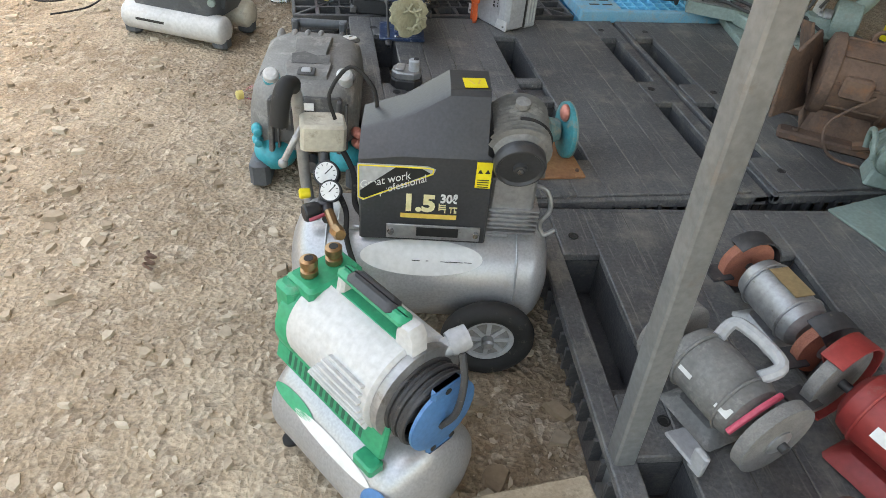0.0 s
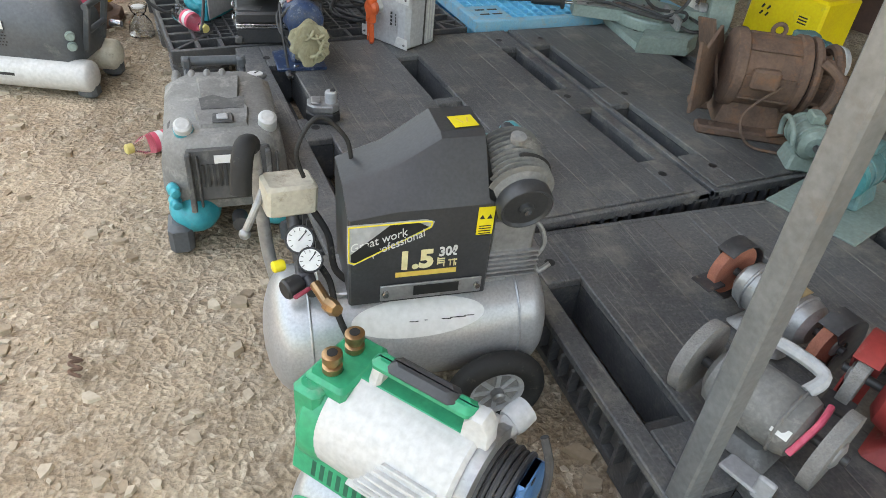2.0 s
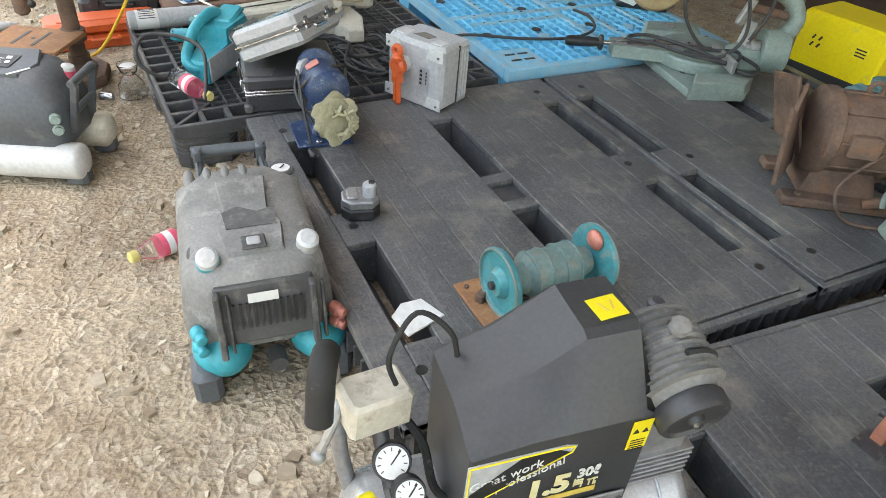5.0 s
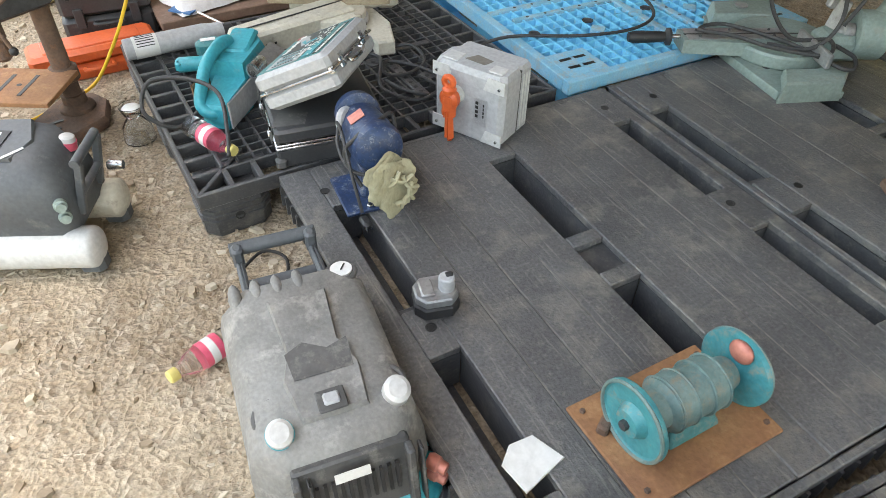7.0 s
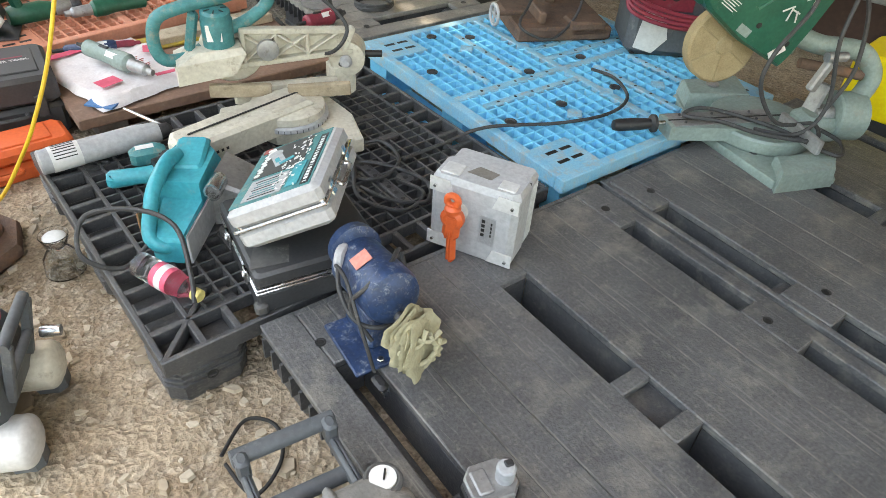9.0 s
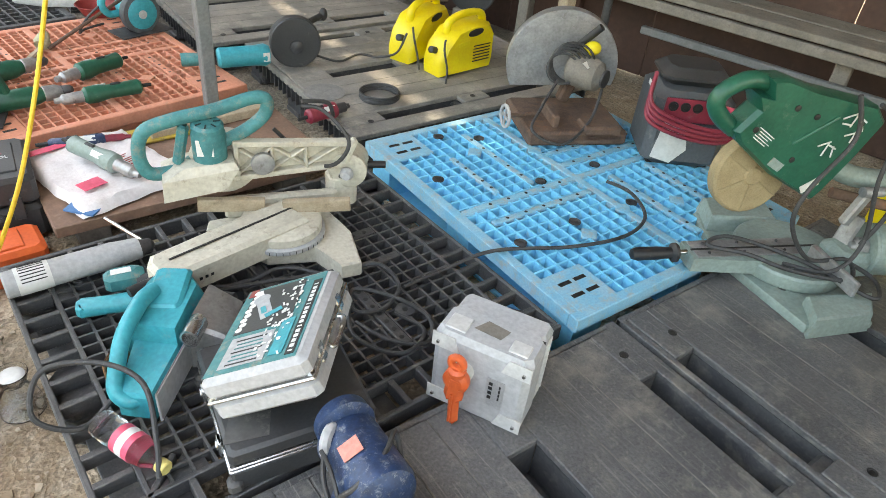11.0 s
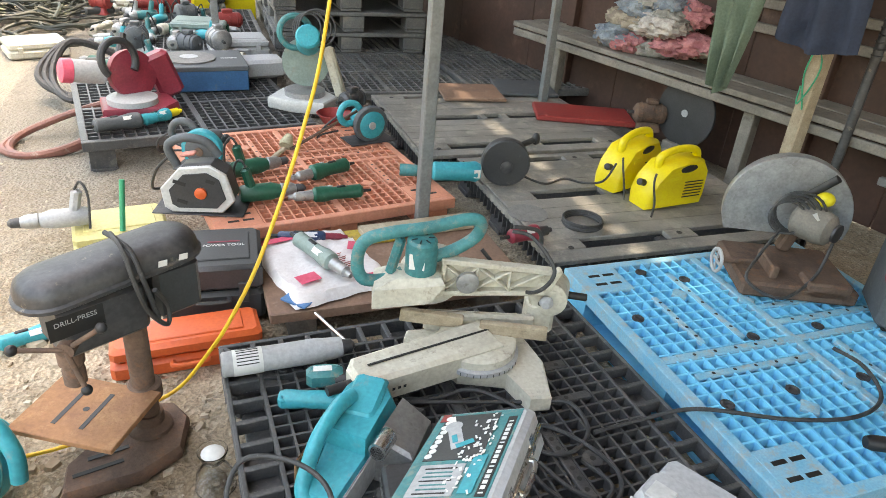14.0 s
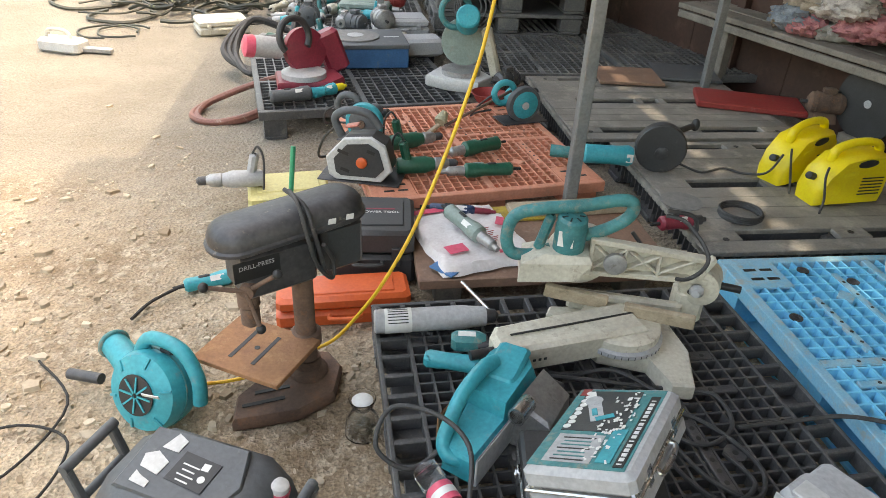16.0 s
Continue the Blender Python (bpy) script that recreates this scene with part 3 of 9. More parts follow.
    # drain holes and lifting eyes: small dark cups set in the deck
    for x, y in ((0.126, 0.634), (0.09, 1.19), (1.03, 0.66), (1.03, 1.2), (0.09, 0.12), (1.03, 0.12)):
        part("plug_hole", B().lathe([(0.013, -0.0005), (0.013, 0.0012), (0.009, 0.0012), (0.008, 0.0003)], (x, y, H), seg=14), M_INK, t)
    return t


def grid_pallet(label, m, W, L, H, mat_, cells, colour="", deep=0.03, group="", center=True, near=True, worn=None):
    """An open-deck plastic pallet: crossed ribs, solid bands, corner feet."""
    t = thing("grid_pallet", label, "pallet", m, group)
    nx, ny = cells
    bx = B().box((0, L / 2, H - deep / 2), (0.007, L - 0.06, deep))
    by = B().box((W / 2, 0, H - deep / 2 - 0.001), (W - 0.06, 0.007, deep - 0.002))
    if near:
        mx, my = bx.mesh("rib", mat_), by.mesh("rib", mat_)
        for i in range(1, nx):
            part("rib", mx, None, t, m=pose(0.03 + (W - 0.06) * i / nx, 0, 0))
        for j in range(1, ny):
            part("rib", my, None, t, m=pose(0, 0.03 + (L - 0.06) * j / ny, 0))
    else:
        g = B()
        for i in range(1, nx):
            g.box((0.03 + (W - 0.06) * i / nx, L / 2, H - deep / 2), (0.009, L - 0.06, deep))
        for j in range(1, ny):
            g.box((W / 2, 0.03 + (L - 0.06) * j / ny, H - deep / 2 - 0.001), (W - 0.06, 0.009, deep - 0.002))
        tagged(part("grid", g, mat_, t), kind="stuff")
    e = 0.035
    for c, s in (((W / 2, e / 2, 0), (W, e, 0)), ((W / 2, L - e / 2, 0), (W, e, 0)), ((e / 2, L / 2, 0), (e, L - 2 * e, 0)), ((W - e / 2, L / 2, 0), (e, L - 2 * e, 0))):
        part("border", B().box((c[0], c[1], H - 0.024), (s[0], s[1], 0.05), ch=0.003), worn or mat_, t)
    if center:
        for x in (W / 2,):
            part("band", B().box((x, L / 2, H - 0.012), (0.032, L - 0.07, 0.026), ch=0.003), worn or mat_, t)
        part("band", B().box((W / 2, L / 2, H - 0.0125), (W - 0.07, 0.032, 0.0265), ch=0.003), worn or mat_, t)
    if near:
        # slotted corner plates, stiffer bars and gussets of the deck
        for x in (0.11, W - 0.11):
            for y in (0.11, L - 0.11):
                part("corner_plate", B().box((x, y, H - 0.004), (0.16, 0.16, 0.012), ch=0.002), worn or mat_, t)
                for k in range(4):
                    part("plate_slot", B().box((x - 0.03 + 0.06 * (k % 2), y - 0.028 + 0.056 * (k // 2), H + 0.0022), (0.045, 0.015, 0.001)), M_INK, t)
        for k, (x, y, sx, sy) in enumerate(((0.28, 0.5, 0.4, 0.028), (0.28, 0.42, 0.4, 0.024), (0.72, 0.58, 0.42, 0.028), (0.72, 0.66, 0.42, 0.024), (0.34, 0.72, 0.026, 0.36), (0.62, 0.28, 0.026, 0.36), (0.2, 0.66, 0.022, 0.24), (0.8, 0.34, 0.022, 0.24))):
            bar = part("stiff_bar", B().box((x * W, y * L, H - 0.004), (sx * W if sx > sy else sx, sy * L if sy > sx else sy, 0.014), ch=0.002), worn or mat_, t)
            n = 5
            for j in range(n):
                d = (j - (n - 1) / 2) / n * 0.9
                part("bar_hole", B().lathe([(0.006, 0), (0.006, 0.0006), (0.001, 0.0007)], (x * W + (d * sx * W if sx > sy else 0), y * L + (d * sy * L if sy > sx else 0), H + 0.0028), seg=10), M_INK, bar)
        for x, y in ((0.3, 0.25), (0.7, 0.25), (0.3, 0.78), (0.7, 0.78), (0.5, 0.3), (0.5, 0.7)):
            part("node_plate", B().box((x * W, y * L, H - 0.003), (0.05, 0.05, 0.0125), (0, 0, 45), ch=0.002), worn or mat_, t)
    for x in (0.085, W / 2, W - 0.085):
        for y in (0.085, L / 2, L - 0.085):
            f = B()
            for k in range(4):
                f.box((x + (0.055 if k == 0 else -0.055 if k == 1 else 0), y + (0.055 if k == 2 else -0.055 if k == 3 else 0), (H - deep) / 2 + 0.005), (0.012 if k < 2 else 0.12, 0.12 if k < 2 else 0.012, H - deep - 0.01), taper=1)
            f.box((x, y, 0.006), (0.13, 0.13, 0.012))
            part("foot", f, mat_, t)
    for x in (0.085, W / 2, W - 0.085):
        part("skid", B().box((x, L / 2, 0.008), (0.11, L - 0.02, 0.016), ch=0.002), mat_, t)
    return t


def open_pallet(label, m, W, L, H, mat_, group=""):
    """An open-deck pallet: wide holes along the rim, braced corners, a fine grid inside, ribbed corner legs."""
    t = thing("grid_pallet", label, "pallet", m, group)
    e, d = 0.1, 0.05
    for c, sz in (((W / 2, 0.007), (W, 0.014)), ((W / 2, L - 0.007), (W, 0.014)), ((0.007, L / 2), (0.014, L - 0.03)), ((W - 0.007, L / 2), (0.014, L - 0.03))):
        part("border", B().box((c[0], c[1], H - d / 2), (sz[0], sz[1], d), ch=0.003), mat_, t)
    for c, sz in (((W / 2, e), (W - 2 * e, 0.012)), ((W / 2, L - e), (W - 2 * e, 0.012)), ((e, L / 2), (0.012, L - 2 * e)), ((W - e, L / 2), (0.012, L - 2 * e))):
        part("inner_bar", B().box((c[0], c[1], H - 0.021), (sz[0] + 0.012, sz[1], 0.04) if sz[0] > sz[1] else (sz[0], sz[1], 0.0395), ch=0.002), mat_, t)
    sx, sy = B().box((0, 0, H - 0.021), (0.016, e - 0.012, 0.038), ch=0.002).mesh("strut", mat_), B().box((0, 0, H - 0.021), (e - 0.012, 0.016, 0.038), ch=0.002).mesh("strut", mat_)
    n = int((W - 2 * e) / 0.082)
    for k in range(n + 1):
        for y in (e / 2, L - e / 2):
            part("strut", sx, None, t, m=pose(e + (W - 2 * e) * k / n, y, 0))
    n = int((L - 2 * e) / 0.082)
    for k in range(n + 1):
        for x in (e / 2, W - e / 2):
            part("strut", sy, None, t, m=pose(x, e + (L - 2 * e) * k / n, 0))
    # fine grid
    nx, ny = int((W - 2 * e) / 0.046), int((L - 2 * e) / 0.04)
    mx = B().box((0, L / 2, H - 0.018), (0.0065, L - 2 * e, 0.032)).mesh("rib", mat_)
    my = B().box((W / 2, 0, H - 0.019), (W - 2 * e, 0.0065, 0.032)).mesh("rib", mat_)
    for i in range(1, nx):
        part("rib", mx, None, t, m=pose(e + (W - 2 * e) * i / nx, 0, 0))
    for j in range(1, ny):
        part("rib", my, None, t, m=pose(0, e + (L - 2 * e) * j / ny, 0))
    # braced corners: a rib from the corner inwards and a sloping gusset on either side
    for x, y, a, b in ((0, 0, 1, 1), (W, 0, -1, 1), (0, L, 1, -1), (W, L, -1, -1)):
        part("corner_brace", B().box((x + a * 0.09, y + b * 0.09, H - 0.02), (0.235, 0.013, 0.038), (0, 0, 45 * a * b), ch=0.002), mat_, t)
        for q in (0, 1):
            P = [(0.1, 0.112, -0.004), (0.1, 0.225, -0.004), (0.2, 0.225, -0.03), (0.2, 0.212, -0.03)]
            P = [(p[1], p[0], p[2]) if q else p for p in P]
            part("gusset", B().loft([[(x + a * p[0], y + b * p[1], H + p[2] - h) for p in P] for h in (0.006, 0.0)]), mat_, t, smooth=0)
    # pierced bars and round plugs across the deck
    for x, y, lx, ly in ((0.5, 0.5, 0.66, 0), (0.5, 0.5, 0, 0.6), (0.3, 0.36, 0.26, 0), (0.7, 0.64, 0.26, 0), (0.36, 0.7, 0, 0.26), (0.66, 0.3, 0, 0.26)):
        bar = part("stiff_bar", B().box((x * W, y * L, H - 0.004), (lx * W if lx else 0.03, ly * L if ly else 0.03, 0.0125 if lx else 0.0135), ch=0.002), mat_, t)
        for j in range(7):
            k = (j - 3) / 7.5
            part("bar_hole", B().lathe([(0.007, 0), (0.007, 0.0006), (0.001, 0.0007)], (x * W + k * lx * W, y * L + k * ly * L, H + 0.0028), seg=10), M_INK, bar)
    for x, y in ((0.28, 0.28), (0.72, 0.28), (0.28, 0.74), (0.74, 0.74), (0.62, 0.45)):
        pl = part("round_plug", B().lathe([(0.028, -0.01), (0.028, 0.002), (0.02, 0.003), (0.009, 0.001)], (x * W, y * L, H), seg=20), mat_, t)
        part("bore", B().lathe([(0.008, 0), (0.008, 0.0006), (0.001, 0.0007)], (x * W, y * L, H + 0.0012), seg=10), M_INK, pl)
    # legs
    for i, x in enumerate((0.1, W / 2, W - 0.1)):
        for j, y in enumerate((0.085, L / 2, L - 0.085)):
            hx, hy = (0.096, 0.08) if i != 1 else (0.07, 0.08)
            c = 0.03
            def rg(z, q=0.0):
                X, Y = hx - q, hy - q
                return [(x + X, y - Y + c, z), (x + X, y + Y - c, z), (x + X - c, y + Y, z), (x - X + c, y + Y, z), (x - X, y + Y - c, z), (x - X, y - Y + c, z), (x - X + c, y - Y, z), (x + X - c, y - Y, z)]
            zs = [(0.0, 0.004), (0.01, 0.0)]
            for k in range(3):
                z = 0.05 + 0.018 * k
                zs += [(z, 0.0), (z + 0.002, -0.004), (z + 0.007, -0.004), (z + 0.009, 0.0)]
            zs += [(H - d + 0.004, 0.0)]
            lg = part("leg", B().loft([rg(z, q) for z, q in zs]), mat_, t, smooth=25)
            if j == 0:
                part("leg_eye", B().lathe([(0.014, 0), (0.014, 0.004), (0.01, 0.004), (0.009, 0.001)], (x, y - hy - 0.0005, 0.06), (90, 0, 0), seg=14), M_INK, lg)
    for x in (0.1, W / 2, W - 0.1):
        part("skid", B().box((x, L / 2, 0.01), (0.12, L - 0.2, 0.02), ch=0.002), mat_, t)
    return t


def studs(t, W, L, H, pts, mat_):
    for x, y in pts:
        part("rubber_stud", B().lathe([(0.021, -0.002), (0.021, 0.002), (0.013, 0.003), (0.012, 0.0006), (0.001, 0.0004)], (x, y, H), seg=18), mat_, t)


PZ = DECK - 0.165
FB = "closed-deck black plastic pallet, scuffed and dusty, on ground"
flat_pallet(FB, pose(0.385, 1.604, PZ))
flat_pallet(FB, pose(1.515, 1.604, PZ), left=(0.02, 0.098))
flat_pallet(FB, pose(0.71, 0.268, PZ, 0, 0, -3.5), left=(0.05, 0.14))
flat_pallet(FB, pose(1.925, 0.262, PZ))
open_pallet("open-grid black plastic pallet loaded with power tools", pose(0.165, 2.925, G0, 0, 0, 2.5), 1.19, 1.02, 0.16, M_BLACKG, group="open black pallets")
bp = grid_pallet("sky-blue open-grid plastic pallet lying on the ground", pose(1.375, 2.945, G0), 1.12, 1.16, 0.192, M_BLUEP, (22, 23), deep=0.045, worn=M_BLUEW)
studs(bp, 1, 1, 0.192, [(0.10, 0.36), (0.345, 0.366), (0.28, 1.07), (0.42, 0.99), (0.09, 0.8), (0.62, 0.36), (0.7, 0.62), (0.42, 0.62)], M_DARKSTEEL)
op = grid_pallet("faded orange open-grid plastic pallet with tools on it", pose(0.155, 4.66, G0, 0, 0, 9), 1.06, 1.13, 0.165, M_ORANGEP, (24, 24), deep=0.03)
FD = "closed-deck black plastic pallet, greyed by thick dust, on ground"
flat_pallet(FD, pose(2.70, 4.20, PZ, 0, 0, 90), mt=M_DUSTYP)
flat_pallet(FD, pose(2.52, 5.36, PZ, 0, 0, 90), mt=M_DUSTYP)
grid_pallet("open-grid black plastic pallet under tools at the far side", pose(-0.43, 5.74, G0, 0, 0, 9), 1.2, 1.1, 0.165, M_BLACKG, (20, 18), near=False, group="open black pallets")
for x, y in ((0.8, 6.5), (1.95, 6.5), (-0.4, 7.1), (0.8, 7.65), (1.95, 7.65), (-0.4, 8.3), (0.8, 8.8)):
    grid_pallet("open-grid black plastic pallet under the far stalls", pose(x, y, G0), 1.1, 1.1, 0.165, M_BLACKP, (18, 18), near=False, group="open black pallets")
# posts
def post(x, y, lean=0, s=0.05):
    t = thing("post", "galvanised square steel post of the shed, standing on the ground", "post", pose(x, y, G0, 0, lean, 0), "shed posts")
    part("tube", B().box((0, 0, 1.65), (s, s, 3.3), ch=0.004), M_STEEL, t)
    part("base_plate", B().box((0, 0, 0.004), (0.1, 0.1, 0.008), ch=0.001), M_STEEL, t)
    return t


post(0.775, 0.832, -2.2, s=0.04)
post(0.985, 4.66)
post(2.35, 6.25)
post(0.30, 7.58)

# ---- compressors ----
def bolt(t, x, y, z, r=0.006, turn=(0, 0, 0), nm="bolt", mt=None):
    return part(nm, B().lathe([(r, 0), (r, 0.004), (r * 0.8, 0.006)], (x, y, z), turn, seg=6), mt or M_CHROME, t)


def tank_profile(R, L):
    """Half-dished ends along z, from -L/2 to L/2."""
    out = []
    for i in range(7):
        a = -90 + 15 * i
        out.append((R * math.cos(radians(a)), -L / 2 + R * 0.45 + R * 0.45 * math.sin(radians(a))))
    for i in range(7):
        a = 15 * i
        out.append((R * math.cos(radians(a)), L / 2 - R * 0.45 + R * 0.45 * math.sin(radians(a))))
    return out


def skin_patch(R, cx, ca, w, h, off=0.0012, seg=36):
    """An oval label bent round a lying drum (its length along x)."""
    b = B()
    vs, fs = [(cx, -R * math.cos(ca) - off * math.cos(ca), (R + off) * math.sin(ca))], []
    for ring in range(1, 6):
        for i in range(seg):
            a = 2 * math.pi * i / seg
            x = cx + w * ring / 5 * math.cos(a)
            t = ca + h * ring / 5 * math.sin(a) / R
            vs.append((x, -(R + off) * math.cos(t), (R + off) * math.sin(t)))
    for i in range(seg):
        fs.append((0, 1 + i, 1 + (i + 1) % seg))
    for ring in range(4):
        for i in range(seg):
            o, p = 1 + ring * seg, 1 + (ring + 1) * seg
            fs.append((o + i, p + i, p + (i + 1) % seg, o + (i + 1) % seg))
    return b._put(vs, fs)


def gauge(t, p, turn, r=0.026):
    g = part("gauge", B().lathe([(r * 0.8, -0.024), (r, -0.02), (r * 1.06, 0.0), (r, 0.004)], p, turn, seg=28), M_BLACKD, t, "black pressure gauge with a white dial")
    m = pose(*p, *turn)
    part("dial", B().lathe([(r * 0.88, 0.0042), (r * 0.88, 0.0052), (0.001, 0.0053)], p, turn, seg=28), M_PRINT, g)
    n = B().box((0.2 * r, 0.25 * r, 0.0062), (r * 0.9, 0.0018, 0.0012), (0, 0, 52))
    for k in range(9):
        a = radians(-40 + 260 * k / 8)
        n.box((0.7 * r * math.cos(a), 0.7 * r * math.sin(a), 0.0058), (0.005, 0.0012, 0.0008), (0, 0, math.degrees(a)))
    part("needle", n, M_INK, g, m=m)


def silver_compressor():
    t = thing("air_compressor", "silver tank air compressor with charcoal hood and two gauges, on earth", "compressor", pose(0.468, 1.30, 0, 0, 0, -8))
    R, zc, ty = 0.125, 0.166, 0.066
    part("tank", B().lathe(tank_profile(R, 0.57), (0, ty, zc), (0, 90, 0), seg=48), M_SILVER, t)
    for x in (-0.2, 0.2):
        part("weld_seam", B().ring((x, ty, zc), R + 0.0005, 0.0028, (0, 90, 0), 48, 6), M_SILVER, t)
    part("tank_label", skin_patch(R, 0.0, radians(40), 0.128, 0.038, 0.002), M_PRINT, t, "white oval label, scratched", m=pose(0, ty, zc))
    s = B()
    for a, c, d in ((-0.03, 0.0, 40), (0.03, 0.012, -35), (0.06, 0.006, 20)):
        s.tube([(a, 0, c), (a + 0.014, 0, c + 0.012), (a + 0.018, 0, c - 0.006), (a + 0.034, 0, c + 0.004)], 0.0008, 5, 3)
    part("scrawl", s, M_INK, t, m=pose(0.01, ty - (R + 0.003) * math.cos(radians(38)), zc + (R + 0.003) * math.sin(radians(38)) - 0.003, 52, 0, 0))
    # wheels
    for y in (-0.094, 0.226):
        w = part("wheel", B().ring((0.153, y, 0.082), 0.079, 0.024, (90, 0, 0), 40, 12), M_RUBBER, t, "black rubber wheel with a grey rim")
        part("rim", B().ring((0.153, y, 0.082), 0.056, 0.01, (90, 0, 0), 32, 8), M_GREYBOX, w)
        sp = B()
        for k in range(8):
            sp.box((0.153 + 0.03 * math.cos(k * math.pi / 4), y, 0.082 + 0.03 * math.sin(k * math.pi / 4)), (0.05, 0.012, 0.01), (0, -45 * k, 0))
        part("spoke", sp, M_GREYBOX, w)
        part("hub", B().lathe([(0.014, -0.024), (0.014, 0.022), (0.009, 0.026)], (0.153, y, 0.082), (90, 0, 0), seg=16), M_ALU, w)
        part("wheel_disc", B().lathe([(0.055, -0.003), (0.055, 0.003)], (0.153, y, 0.082), (90, 0, 0), seg=28), M_DUSTY, w)
    part("axle", B().rod((0.153, -0.09, 0.082), (0.153, 0.22, 0.082), 0.009), M_DARKSTEEL, t)
    part("foot", B().box((-0.2, ty, 0.035), (0.03, 0.16, 0.11), ch=0.004), M_SILVER, t)
    part("platform", B().box((0.0, ty, zc + R - 0.004), (0.36, 0.12, 0.012), ch=0.003), M_SILVER, t)
    # hood, with its sloping lid
    def ring(y, k, q=0.0):
        p = [(-0.13 + q, 0.283), (0.128 - q, 0.283), (0.128 - q, 0.48), (0.112, 0.588 * k + 0.488 * (1 - k)), (0.035, 0.586 * k + 0.486 * (1 - k)), (-0.05, 0.528 * k + 0.482 * (1 - k)), (-0.132 + q, 0.498 * k + 0.47 * (1 - k))]
        return [(x, y, z) for x, z in p]
    part("hood", B().loft([ring(-0.018, -0.05, 0.004), ring(-0.014, 0.03), ring(0.045, 0.93), ring(0.058, 1), ring(0.145, 1), ring(0.152, 0.94, 0.005)]), M_CHAR, t, "charcoal plastic hood with yellow stickers", smooth=22)
    f = -0.0605
    part("badge", B().prism([(-0.134, 0.462), (-0.134, 0.394), (-0.122, 0.389), (0.012, 0.448), (0.016, 0.458), (0.0, 0.463)], 0.0012, (0, f + 0.001, 0), (90, 0, 0)), M_GREYBOX, t, "silver and black slanted badge")
    part("badge_field", B().prism([(-0.128, 0.41), (-0.128, 0.397), (-0.12, 0.394), (0.006, 0.45), (-0.01, 0.458), (-0.06, 0.459)], 0.0008, (0, f - 0.0008, 0), (90, 0, 0)), M_INK, t)
    edge = B()
    L = [(-0.131, 0.459), (-0.131, 0.396), (-0.122, 0.392), (0.01, 0.449), (0.012, 0.458), (0.0, 0.46), (-0.131, 0.459)]
    for (x0, z0), (x1, z1) in zip(L, L[1:]):
        edge.rod((x0, f - 0.001, z0), (x1, f - 0.001, z1), 0.0012, seg=6)
    part("badge_line", edge, M_CANARY, t)
    words("lettering", "Great work", 0.021, M_PRINT, t, pose(-0.082, f - 0.002, 0.432, 90, -18, 0), shear=0.3)
    words("lettering", "for professional", 0.02, M_PRINT, t, pose(-0.062, f - 0.002, 0.42, 90, -23, 0), shear=0.3)
    words("lettering", "1.5", 0.046, M_CREAMINK, t, pose(-0.013, f - 0.0012, 0.388, 90, 0, 0) @ Matrix.Diagonal((1.2, 1, 1, 1)), "pale yellow numerals", bold=0.0022)
    words("lettering", "30ℓ", 0.024, M_PRINT, t, pose(0.046, f - 0.0012, 0.4, 90, 0, 0), bold=0.0008)
    kb = B()
    for dx, dz, w, h in ((0, 0.007, 0.014, 0.002), (0, 0.003, 0.014, 0.002), (-0.006, 0.003, 0.002, 0.012), (0.001, -0.001, 0.014, 0.002), (0.006, -0.004, 0.002, 0.008), (0.022, 0.003, 0.016, 0.002), (0.025, -0.002, 0.002, 0.012), (0.018, -0.002, 0.002, 0.011), (0.028, -0.006, 0.002, 0.005)):
        kb.box((0.034 + dx, f - 0.001, 0.38 + dz), (w, 0.001, h * 1.15))
    part("characters", kb, M_CREAMINK, t)
    part("gold_bar", B().box((0.008, f - 0.0008, 0.3625), (0.112, 0.0012, 0.009)), M_GOLD, t)
    y1 = part("sticker", B().box((0.108, f - 0.0006, 0.452), (0.03, 0.001, 0.05)), M_CANARY, t, "yellow warning sticker")
    ln = B()
    for k in range(5):
        ln.box((0.108, f - 0.0014, 0.443 - 0.0045 * k), (0.022, 0.0006, 0.0016))
    for k in range(2):
        ln.prism([(-0.005, 0), (0.005, 0), (0, 0.008)], 0.0006, (0.101 + 0.014 * k, f - 0.0012, 0.456), (90, 0, 0))
    part("print", ln, M_INK, y1)
    y2 = part("sticker", B().box((0.082, 0.085, 0.5895), (0.044, 0.04, 0.001), (0, 0, 6)), M_CANARY, t, "yellow warning sticker")
    part("print", B().box((0.076, 0.085, 0.5905), (0.003, 0.02, 0.0005), (0, 0, 30)).box((0.09, 0.088, 0.5905), (0.003, 0.018, 0.0005), (0, 0, -12)), M_GOLD, y2)
    part("bracket", B().box((0.02, -0.064, 0.342), (0.19, 0.004, 0.03), ch=0.001), M_ALU, t, "steel rating plate bracket")
    part("rating_plate", B().box((0.028, -0.067, 0.344), (0.085, 0.002, 0.018)), M_INK, t)
    for x in (-0.066, 0.106):
        bolt(t, x, -0.067, 0.343, 0.007, (90, 0, 0))
    # pump head beside the hood
    fins = B().box((0.175, 0.05, 0.37), (0.09, 0.1, 0.13), ch=0.006)
    for k in range(6):
        part("crankcase_fin", B().box((0.178, 0.05, 0.305 + 0.011 * k), (0.11, 0.115, 0.004), ch=0.001), M_ALU, t)
    part("crankcase", fins, M_ALU, t)
    part("intake", B().box((0.178, 0.05, 0.445), (0.105, 0.105, 0.016), ch=0.003), M_TIMBER, t, "brown gasketed plate")
    ax = pose(0.172, 0.085, 0.512, 104, 0, 0)
    part("cylinder_head", B().lathe([(0.04, -0.03), (0.056, -0.02), (0.056, 0.085), (0.044, 0.1)], seg=28), M_DUSTY, t, m=ax)
